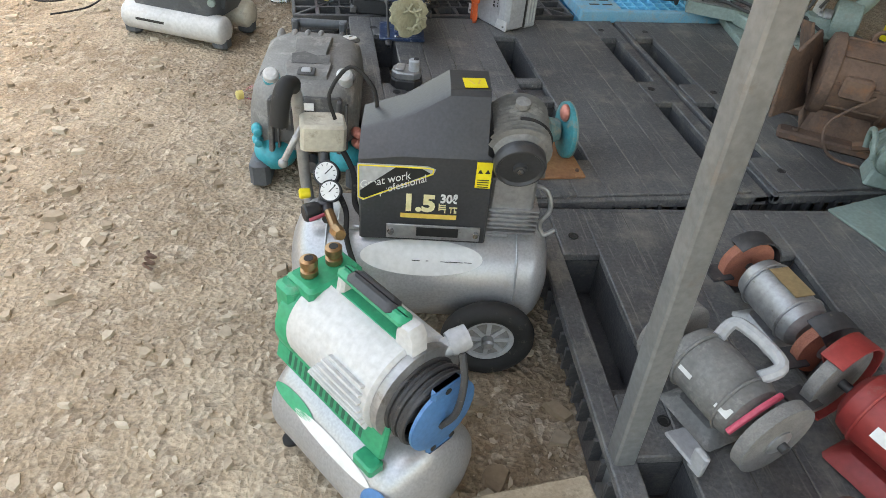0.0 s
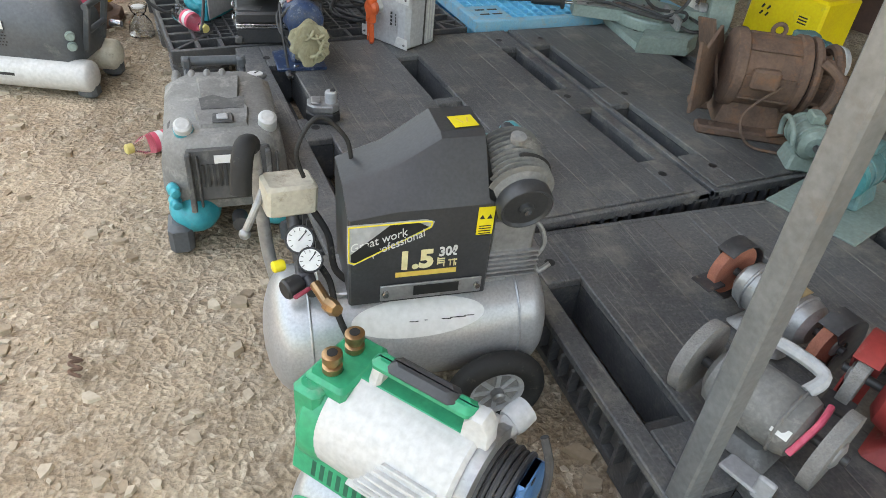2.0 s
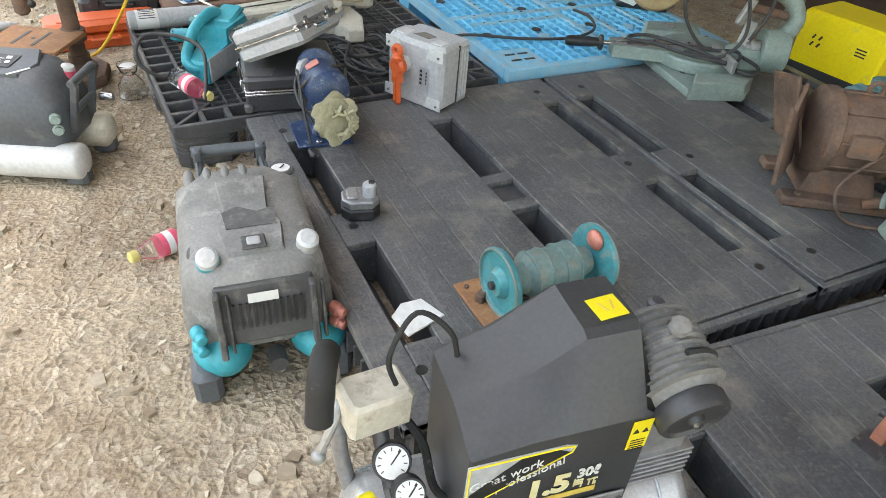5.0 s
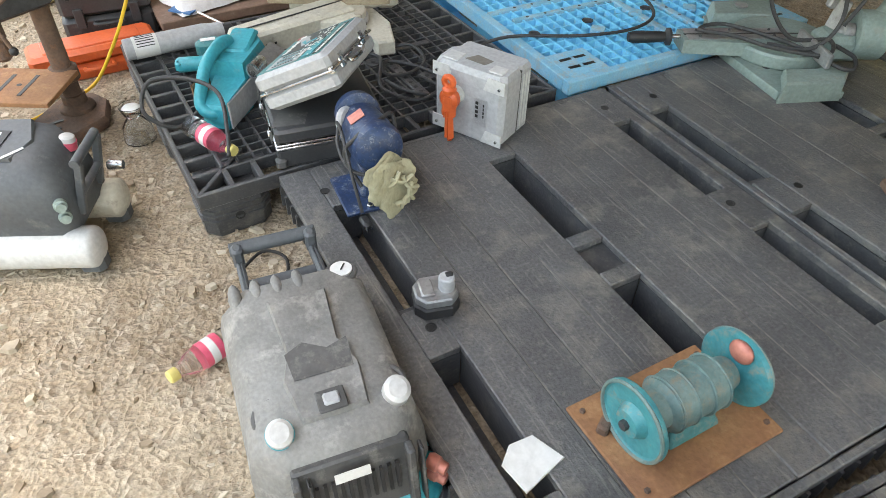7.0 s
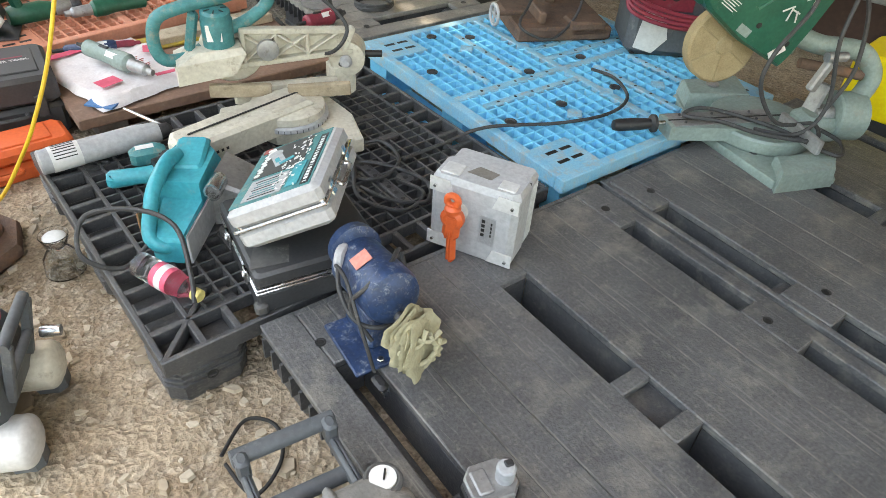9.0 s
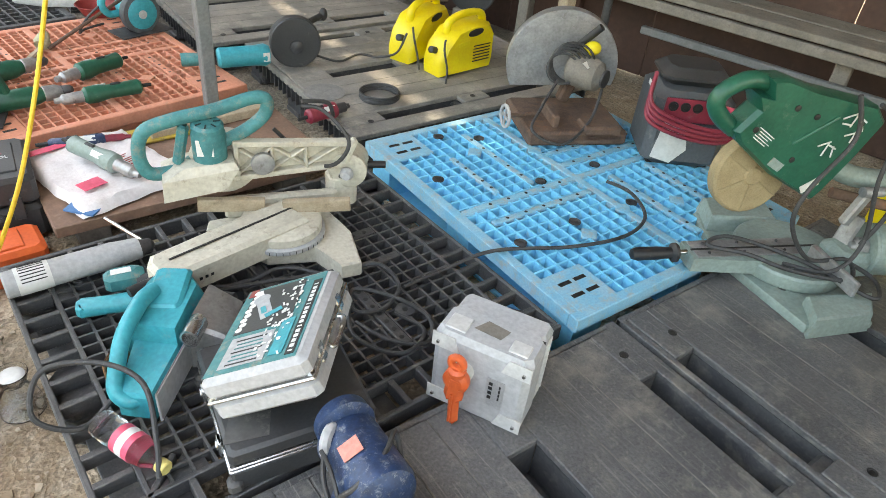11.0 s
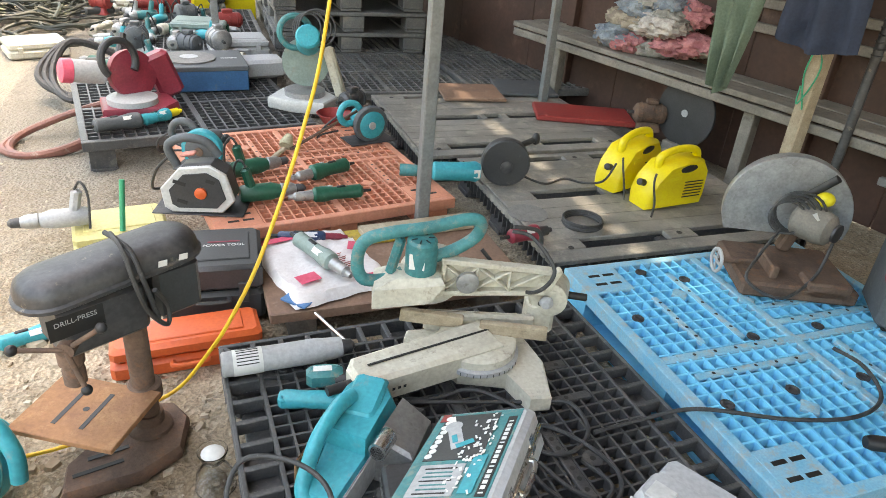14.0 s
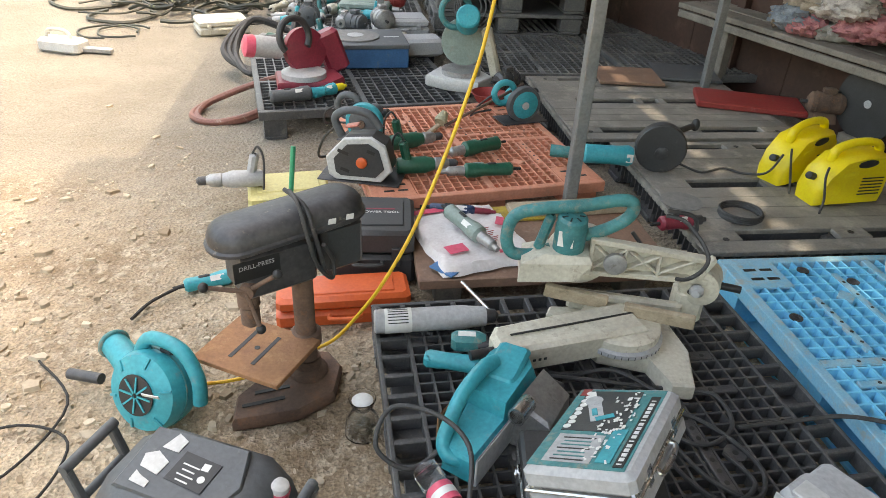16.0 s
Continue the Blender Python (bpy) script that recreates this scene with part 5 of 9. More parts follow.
def wheel_grinder(label, m, body_mt, guards, wheel_r, half, stone, body_r=0.055, plate=None, base_h=0.05):
    """A bench grinder: motor drum along y, a wheel and guard at each end, a foot."""
    t = thing("bench_grinder", label, "grinder", m)
    z = base_h + body_r + 0.02
    if plate:
        part("base_plate", B().box((0, 0, 0.005), (*plate, 0.008), ch=0.002), M_RUSTL, t, "rusty steel base plate")
    part("foot", B().box((0, 0, base_h / 2 + 0.006), (body_r * 1.7, half * 1.1, base_h), ch=0.008, taper=0.75), body_mt, t)
    part("motor", B().lathe([(body_r * 0.6, -half * 0.72), (body_r * 0.92, -half * 0.62), (body_r, -half * 0.5), (body_r, half * 0.5), (body_r * 0.92, half * 0.62), (body_r * 0.6, half * 0.72)], (0, 0, z), (90, 0, 0), seg=32), body_mt, t)
    for k in (-0.42, 0.42):
        part("band", B().ring((0, half * k, z), body_r + 0.001, 0.0035, (90, 0, 0), 32, 6), body_mt, t)
    part("shaft", B().rod((0, -half - 0.03, z), (0, half + 0.03, z), 0.009), M_DARKSTEEL, t)
    for s in (-1, 1):
        w = part("grinding_wheel", B().lathe([(wheel_r * 0.3, -0.012), (wheel_r, -0.011), (wheel_r, 0.011), (wheel_r * 0.3, 0.012)], (0, s * half, z), (90, 0, 0), seg=36), stone, t)
        part("flange", B().lathe([(wheel_r * 0.34, -0.002), (wheel_r * 0.34, 0.004), (wheel_r * 0.2, 0.008), (0.008, 0.008), (0.008, 0.018)], (0, s * (half + 0.011), z), (-90 * s, 0, 0), seg=24), M_ALU, w)
        if guards == "cup":
            g = B().lathe([(wheel_r * 0.5, -0.02), (wheel_r * 1.08, -0.02), (wheel_r * 1.12, -0.014), (wheel_r * 1.12, 0.014), (wheel_r * 1.08, 0.02), (0.01, 0.024)], (0, s * half * 1.02, z), (-90 * s, 0, 0), seg=36)
            part("guard", g, body_mt, t)
        elif guards == "hood":
            g = B()
            n = 14
            rings = []
            for i in range(n + 1):
                a = radians(-105 + 235 * i / n)
                q = []
                for rr_, yy in ((1.12, -0.022), (1.18, -0.022), (1.18, 0.022), (1.12, 0.022)):
                    q.append((wheel_r * rr_ * math.cos(a), s * half + yy, z + wheel_r * rr_ * math.sin(a)))
                rings.append(q)
            g.loft(rings)
            rings = []
            for i in range(n + 1):
                a = radians(-105 + 235 * i / n)
                q = []
                for rr_, yy in ((0.3, 0.018), (1.15, 0.018), (1.15, 0.022), (0.3, 0.022)):
                    q.append((wheel_r * rr_ * math.cos(a), s * (half + yy), z + wheel_r * rr_ * math.sin(a)))
                rings.append(q)
            g.loft(rings)
            part("guard", g, M_DARKSTEEL if body_mt is not M_RED else M_RED, t)
            part("tool_rest", B().box((-wheel_r * 1.05, s * half, z - 0.02), (0.05, 0.05, 0.005), (0, 0, 0)), M_DARKSTEEL, t)
    return t


def spool_grinder():
    """A small double-ended polisher: banded body between two dished discs, bolted to a rusty plate."""
    t = thing("bench_grinder", "dull teal double-disc grinder on a rusty plate, on black pallet", "grinder", pose(0.822, 1.818, DECK, 0, 0, 1))
    part("base_plate", B().box((-0.005, 0.0, 0.005), (0.335, 0.235, 0.009), ch=0.002), M_RUSTL, t, "rusty steel base plate")
    z = 0.09
    part("foot", B().box((0, 0, 0.03), (0.13, 0.1, 0.045), ch=0.006, taper=0.75), M_DTEAL, t)
    part("body", B().lathe([(0.02, -0.1), (0.034, -0.095), (0.038, -0.07), (0.052, -0.06), (0.054, -0.02), (0.05, -0.018), (0.05, 0.018), (0.054, 0.02), (0.052, 0.06), (0.038, 0.07), (0.032, 0.1), (0.02, 0.105)], (0, 0, z), (0, 90, 0), seg=36), M_SPOOL, t, "grey-teal banded body, paint rubbed off")
    for x in (-0.055, -0.02, 0.02, 0.055):
        part("band", B().ring((x, 0, z), 0.0535, 0.0025, (0, 90, 0), 36, 6), M_SPOOL, t)
    for sx in (-1, 1):
        dsc = part("disc", B().lathe([(0.02, -0.012), (0.078, -0.004), (0.08, 0.0), (0.08, 0.006), (0.074, 0.009), (0.07, 0.005), (0.036, 0.003), (0.03, 0.014), (0.026, 0.02), (0.001, 0.021)], (sx * 0.122, 0, z), (0, 90 * sx, 0), seg=44), M_TEALDISC, t, "dished teal disc with a chipped rim")
        part("rim_band", B().ring((sx * 0.131, 0, z), 0.0765, 0.004, (0, 90, 0), 44, 6), M_SPOOL, dsc)
        part("nut", B().lathe([(0.01, 0.02), (0.01, 0.03), (0.006, 0.032)], (sx * 0.122, 0, z), (0, 90 * sx, 0), seg=6), M_DARKSTEEL, dsc)
    part("abrasive_block", B().ball((0.112, -0.004, z + 0.055), (0.014, 0.026, 0.024), seg=16, rings=8), M_COPPER, t, "pinkish abrasive block")
    part("bolt_block", B().box((-0.13, 0.05, 0.018), (0.05, 0.022, 0.026), (0, 0, 30), ch=0.004), M_RUST, t)
    part("lever", B().rod((-0.09, 0.03, 0.02), (-0.06, -0.03, 0.05), 0.006), M_RUST, t)
    for x in (-0.15, 0.145):
        for y in (-0.09, 0.095):
            bolt(t, x, y, 0.0095, 0.006, mt=M_RUST)


spool_grinder()
g = wheel_grinder("grey bench grinder with red stones in steel guards, on black pallet", pose(1.185, 1.085, DECK, 0, 0, 6), M_ALU, "hood", 0.06, 0.125, M_REDSTONE, 0.052, None, 0.03)
part("rating_plate", B().box((0.0, 0.0, 0.1558), (0.045, 0.085, 0.002)), M_PLATE, g, "brown printed rating plate")
g = wheel_grinder("worn grey bench grinder with bare grey wheels, on black pallet", pose(0.945, 0.89, DECK, 0, 0, 16), M_DUSTY, "", 0.075, 0.125, M_STONE, 0.06, None, 0.03)
part("bail_handle", B().tube([(0.02, -0.05, 0.165), (0.06, -0.05, 0.185), (0.06, 0.05, 0.185), (0.02, 0.05, 0.165)], 0.012), M_GREYBOX, g)
part("red_wire", B().tube([(-0.055, -0.085, 0.10), (-0.02, -0.095, 0.155), (0.03, -0.09, 0.16)], 0.006), M_PINK, g, "red insulated wire")
part("mount_plate", B().box((-0.085, -0.05, 0.03), (0.05, 0.07, 0.008), (0, 10, 0), ch=0.003).box((-0.1, -0.09, 0.045), (0.012, 0.03, 0.05), ch=0.003), M_GREYBOX, g)
for y in (-0.06, 0.03):
    part("label", B().box((-0.055, y, 0.13), (0.002, 0.03, 0.018), (0, 35, 0)), M_PRINT, g)
g = wheel_grinder("red bench grinder with open red guards, on black pallet", pose(1.2, 0.735, DECK, 0, 0, 20), M_RED, "hood", 0.075, 0.14, M_STONE, 0.065, None, 0.04)
part("white_label", B().box((-0.055, -0.01, 0.155), (0.002, 0.08, 0.05), (0, 42, 0)), M_PRINT, g, "white label, scratched")

# rusty drum and plank
t = thing("rusty_drum", "rusty brown steel drum lying on the black pallet", "drum", pose(0.96, 0.6, DECK, 0, 0, 10))
part("shell", B().lathe([(0.05, -0.11), (0.058, -0.105), (0.06, 0), (0.058, 0.105), (0.05, 0.11)], (0, 0, 0.06), (0, 90, 0), seg=28), M_RUST, t)
part("lid", B().lathe([(0.045, 0), (0.045, 0.004)], (0.11, 0, 0.06), (0, 90, 0), seg=24), M_RUSTL, t)
solo("plank", B().box((0, 0, 0.012), (0.24, 0.09, 0.024), ch=0.003), M_WOOD, "short weathered wooden plank lying on stacked timber", "plank", pose(0.60, 0.775, 0.07, 0, 0, 6))
solo("timber_block", B().box((0, 0, 0.045), (0.16, 0.07, 0.09), ch=0.004), M_WOOD, "short timber block standing on earth", "block", pose(0.61, 0.77, G0, 0, 0, 6))


def polisher():
    t = thing("polishing_motor", "navy blue motor with a pleated khaki buffing wheel, on black pallet", "polisher", pose(0.602, 2.765, DECK, 0, 0, -5))
    part("foot", B().box((-0.02, -0.03, 0.006), (0.17, 0.17, 0.012), ch=0.003).box((-0.01, 0, 0.05), (0.08, 0.13, 0.09), ch=0.01, taper=0.8), M_NAVY, t)
    part("motor", B().lathe([(0.035, -0.115), (0.052, -0.1), (0.064, -0.09), (0.065, 0.07), (0.06, 0.085), (0.035, 0.1)], (0, 0.0, 0.15), (80, 0, 0), seg=36), M_NAVY, t)
    part("fan_cover", B().lathe([(0.045, 0), (0.06, 0.006), (0.058, 0.035), (0.03, 0.05)], (0, 0.085, 0.165), (-100, 0, 0), seg=32), M_NAVY, t)
    part("white_collar", B().ring((-0.04, 0.075, 0.165), 0.026, 0.012, (80, 10, 40), 20, 8), M_GREYBOX, t)
    part("name_plate", B().box((-0.03, 0.01, 0.212), (0.042, 0.035, 0.002), (0, -28, 0)), M_COPPER, t, "faded red name plate")
    part("spindle", B().rod((0, -0.09, 0.134), (0, -0.17, 0.12), 0.012), M_DARKSTEEL, t)
    rnd = random.Random(8)
    w = B()
    for k in range(7):
        rings = []
        for h, q in ((-0.004, 0.9), (0, 1.0), (0.004, 0.9)):
            rings.append([((0.066 + 0.006 * math.sin(5 * a + k) + 0.004 * math.sin(13 * a + 2 * k)) * q * math.cos(a), (0.066 + 0.006 * math.sin(5 * a + k)) * q * math.sin(a), h + 0.005 * math.sin(4 * a + k * 1.7)) for a in [2 * math.pi * i / 48 for i in range(48)]])
        w.loft(rings, pose(0, -0.15 - 0.0075 * k, 0.121, 82 + rnd.uniform(-4, 4), rnd.uniform(-4, 4), rnd.uniform(0, 90)))
    for k in range(9):
        a = 0.7 * k
        w.tube([(0.055 * math.cos(a), -0.2, 0.12 + 0.055 * math.sin(a)), (0.03 * math.cos(a + 0.5), -0.208, 0.12 + 0.03 * math.sin(a + 0.5)), (0.045 * math.cos(a + 1.2), -0.204, 0.12 + 0.045 * math.sin(a + 1.2))], 0.006, 6, 4)
    part("buffing_wheel", w, M_CLOTH, t, "pleated khaki cotton buffing wheel", smooth=60)
    part("cable", B().tube([(-0.06, 0.06, 0.17), (-0.085, 0.0, 0.15), (-0.075, -0.06, 0.11), (-0.02, -0.09, 0.1), (0.045, -0.06, 0.13), (0.07, 0.02, 0.19), (0.02, -0.03, 0.215), (-0.05, -0.06, 0.2), (-0.08, -0.04, 0.14), (-0.055, -0.09, 0.07)], 0.0052).tube([(-0.07, 0.05, 0.18), (-0.075, -0.01, 0.19), (-0.078, -0.08, 0.12), (-0.07, -0.13, 0.02)], 0.0045), M_CABLE, t)
    pl = part("plug", B().box((-0.07, -0.155, 0.008), (0.024, 0.045, 0.02), (0, 0, 4), ch=0.006), M_BLACKD, t)
    part("pin", B().box((-0.076, -0.183, 0.008), (0.002, 0.018, 0.007)).box((-0.063, -0.183, 0.008), (0.002, 0.018, 0.007)), M_CHROME, pl)
    bolt(t, -0.04, -0.1, 0.012, 0.009)


polisher()


def grey_junction_box():
    t = thing("junction_box", "light grey plastic switch box with an orange handle, on pallet", "box", pose(1.012, 2.893, DECK, 0, 0, -62))
    def rr(x, y, z, c=0.012, dy=0.0):
        return [(x, -y + c + dy, z), (x, y - c + dy, z), (x - c, y + dy, z), (-x + c, y + dy, z), (-x, y - c + dy, z), (-x, -y + c + dy, z), (-x + c, -y + dy, z), (x - c, -y + dy, z)]
    # deep front cover and a narrower back tray
    part("cover", B().loft([rr(0.106, 0.05, 0.004, 0.016, -0.03), rr(0.116, 0.053, 0.014, 0.016, -0.03), rr(0.118, 0.053, 0.205, 0.016, -0.03), rr(0.11, 0.046, 0.222, 0.016, -0.028)]), M_GREYBOX, t, smooth=25)
    part("back_tray", B().loft([rr(0.105, 0.028, 0.0, 0.008, 0.054), rr(0.112, 0.03, 0.008, 0.008, 0.054), rr(0.112, 0.03, 0.2, 0.008, 0.054), rr(0.104, 0.026, 0.212, 0.008, 0.054)]), M_GREYBOX, t, smooth=25)
    part("lid_seam", B().box((0.0, 0.0236, 0.105), (0.222, 0.002, 0.2)), M_DUSTYD, t)
    for k in range(3):
        part("rear_rib", B().box((0.1125, 0.036 + 0.016 * k, 0.105), (0.006, 0.006, 0.17), ch=0.002), M_WHITE, t)
    for x, z in ((-0.085, 0.19), (0.085, 0.19), (0.085, 0.022), (-0.085, 0.022)):
        part("corner_lug", B().prism([(-0.034, -0.02), (0.034, -0.02), (0.034, 0.02), (-0.02, 0.02)] if x > 0 else [(-0.034, -0.02), (0.034, -0.02), (0.02, 0.02), (-0.034, 0.02)], 0.004, (x, -0.0815, z + 0.004), (90, 0, 0), ch=0.001), M_WHITE, t, "paler corner screw cover")
        bolt(t, x + (0.018 if x > 0 else -0.018), -0.084, z, 0.005, (90, 0, 0))
    part("top_lug", B().box((-0.075, -0.04, 0.2225), (0.05, 0.05, 0.006), ch=0.002), M_WHITE, t)
    part("top_lug", B().box((0.075, -0.045, 0.2225), (0.045, 0.04, 0.006), ch=0.002), M_WHITE, t)
    part("boss", B().lathe([(0.026, 0), (0.026, 0.02), (0.02, 0.026)], (-0.035, -0.082, 0.135), (90, 0, 0), seg=22), M_WHITE, t)
    h = part("handle", B().lathe([(0.026, 0), (0.031, 0.008), (0.031, 0.022), (0.02, 0.03)], (-0.035, -0.106, 0.135), (90, 0, 0), seg=18).box((-0.035, -0.122, 0.115), (0.046, 0.03, 0.085), (0, 4, 0), ch=0.012).box((-0.033, -0.122, 0.05), (0.026, 0.024, 0.1), (0, -3, 0), ch=0.01).lathe([(0.02, 0), (0.021, 0.012), (0.014, 0.02)], (-0.036, -0.122, 0.155), seg=16).ring((-0.038, -0.122, 0.187), 0.015, 0.009, (90, 0, 0), 18, 8), M_ORANGE, t, "orange plastic rotary handle")
    part("grip_ridge", B().box((-0.035, -0.139, 0.06), (0.006, 0.006, 0.09), ch=0.002), M_ORANGE, h)
    lab = part("rating_label", B().box((0.045, -0.0838, 0.1), (0.042, 0.0016, 0.085)), M_SILVER, t, "silver printed rating label")
    pr = B()
    for k in range(4):
        pr.box((0.034, -0.0852, 0.128 - 0.014 * k), (0.009, 0.001, 0.009)).box((0.056, -0.0852, 0.125 - 0.012 * k), (0.004, 0.001, 0.008))
    part("print", pr, M_INK, lab)
    part("sticker", B().prism([(-0.04, -0.018), (0.026, -0.022), (0.036, 0.012), (-0.02, 0.02)], 0.001, (0.0, -0.02, 0.2225)), M_TIMBER, t, "torn brownish paper")


grey_junction_box()


def rusty_motor():
    t = thing("electric_motor", "heavily rusted brown electric motor with a feed bracket, on black pallet", "motor", pose(1.93, 1.925, DECK, 0, 0, -33) @ Matrix.Scale(1.2, 4))
    for y in (-0.085, 0.085):
        part("foot_rail", B().box((-0.01, y, 0.012), (0.3, 0.05, 0.024), ch=0.005), M_RUST, t)
    part("pedestal", B().box((-0.02, 0, 0.05), (0.18, 0.14, 0.09), ch=0.01, taper=0.8), M_RUST, t)
    part("body", B().lathe([(0.085, -0.115), (0.1, -0.11), (0.104, -0.1), (0.104, -0.085), (0.097, -0.08), (0.097, 0.05), (0.104, 0.055), (0.104, 0.075), (0.095, 0.08)], (0, 0, 0.16), (0, 90, 0), seg=44), M_RUST, t, smooth=30)
    for k in range(9):
        a = radians(40 * k + 12)
        part("rib", B().box((-0.015, 0.099 * math.cos(a), 0.16 + 0.099 * math.sin(a)), (0.13, 0.006, 0.006), (math.degrees(a), 0, 0), ch=0.001), M_RUST, t)
    # open end bell: ring, hub and four arms round a dark hollow
    bell = part("end_bell", B().ring((0.15, 0, 0.16), 0.078, 0.014, (0, 90, 0), 40, 8).ring((0.095, 0, 0.16), 0.092, 0.012, (0, 90, 0), 40, 8), M_RUST, t)
    part("hub", B().lathe([(0.034, 0.09), (0.036, 0.1), (0.034, 0.17), (0.018, 0.178), (0.016, 0.21), (0.012, 0.212)], (0, 0, 0.16), (0, 90, 0), seg=24), M_RUST, bell)
    for k in range(4):
        a = radians(90 * k + 40)
        part("arm", B().box((0.135, 0.056 * math.cos(a), 0.16 + 0.056 * math.sin(a)), (0.06, 0.055, 0.018), (math.degrees(a), 0, 0), ch=0.004), M_RUST, bell)
    part("hollow", B().lathe([(0.09, 0.082), (0.088, 0.09), (0.02, 0.092)], (0, 0, 0.16), (0, 90, 0), seg=36), M_BLACKD, t)
    part("bracket", B().tube([(0.1, -0.085, 0.23), (0.14, -0.12, 0.2), (0.13, -0.13, 0.13), (0.08, -0.12, 0.06), (0.02, -0.11, 0.03)], 0.013, 8), M_RUST, t, "bent rusty feed bracket")
    part("bracket", B().box((0.15, -0.12, 0.1), (0.11, 0.018, 0.026), (0, 22, 8), ch=0.005), M_RUST, t)
    part("guard_plate", B().prism([(-0.09, -0.08), (0.08, -0.09), (0.12, 0.03), (0.07, 0.12), (-0.03, 0.08), (-0.08, 0.11)], 0.01, (-0.165, -0.02, 0.13), (82, 0, 62), ch=0.002), M_RUST, t)
    part("guard_plate", B().prism([(-0.06, -0.09), (0.07, -0.07), (0.08, 0.09), (-0.04, 0.1)], 0.008, (-0.15, 0.07, 0.16), (75, 10, 100), ch=0.002), M_RUST, t)
    part("lead", B().tube([(0.02, -0.1, 0.16), (-0.06, -0.13, 0.08), (-0.03, -0.16, 0.012), (0.08, -0.17, 0.008), (0.17, -0.14, 0.012)], 0.004), M_RUST, t)
    part("lug", B().ring((-0.01, 0, 0.27), 0.016, 0.006, (90, 0, 0), 16, 8), M_RUST, t)
    part("terminal_box", B().box((-0.03, -0.1, 0.17), (0.07, 0.03, 0.055), (0, 0, 0), ch=0.006), M_RUST, t)
    for x in (-0.12, 0.1):
        for y in (-0.085, 0.085):
            bolt(t, x, y, 0.024, 0.008, mt=M_RUST)


rusty_motor()


def plain_motor(label, m, mt, r=0.07, L=0.2, n="electric_motor"):
    t = thing(n, label, "motor", m)
    part("foot", B().box((0, 0, 0.03), (L * 0.7, r * 1.9, 0.06), ch=0.008, taper=0.85), mt, t)
    part("body", B().lathe([(r * 0.6, -L / 2), (r * 0.95, -L * 0.42), (r, -L * 0.3), (r, L * 0.3), (r * 0.95, L * 0.42), (r * 0.6, L / 2)], (0, 0, 0.05 + r), (0, 90, 0), seg=32), mt, t)
    for x in (-0.3, 0.05, 0.3):
        part("band", B().ring((x * L, 0, 0.05 + r), r + 0.001, 0.004, (0, 90, 0), 32, 6), mt, t)
    part("terminal_box", B().box((0.0, 0, 0.05 + 2 * r + 0.012), (L * 0.35, r * 0.8, 0.03), ch=0.005), mt, t)
    part("shaft", B().rod((-L / 2 - 0.04, 0, 0.05 + r), (L / 2 + 0.02, 0, 0.05 + r), 0.01), M_DARKSTEEL, t)
    return t


t = plain_motor("faded blue-grey motor with a face shield, behind the rusty motor", pose(2.30, 2.12, DECK, 0, 0, -20), M_BTEAL, 0.075, 0.24)
part("dial_cap", B().lathe([(0.06, 0), (0.066, 0.01), (0.06, 0.03), (0.001, 0.034)], (0.13, -0.02, 0.125), (0, 90, 0), seg=30), M_GREYBOX, t)
t = plain_motor("small teal motor on a grey steel plate, on black pallet", pose(1.86, 1.45, DECK + 0.008, 0, 0, 15), M_BTEAL, 0.055, 0.18)
part("pulley", B().lathe([(0.06, 0), (0.062, 0.006), (0.05, 0.014), (0.062, 0.022), (0.06, 0.028)], (-0.12, 0, 0.105), (0, 90, 0), seg=28), M_DTEAL, t)
part("bed_plate", B().box((0.0, 0.0, -0.004), (0.42, 0.26, 0.008), ch=0.002), M_SAGE, t)
t = plain_motor("grey cast motor with a curved guard, on black pallet", pose(1.88, 1.66, DECK, 0, 0, 60), M_SAGE, 0.05, 0.16)
part("guard_arm", B().ring((0, 0.06, 0.09), 0.06, 0.008, (80, 0, 0), 18, 8, 200, -20), M_SAGE, t)


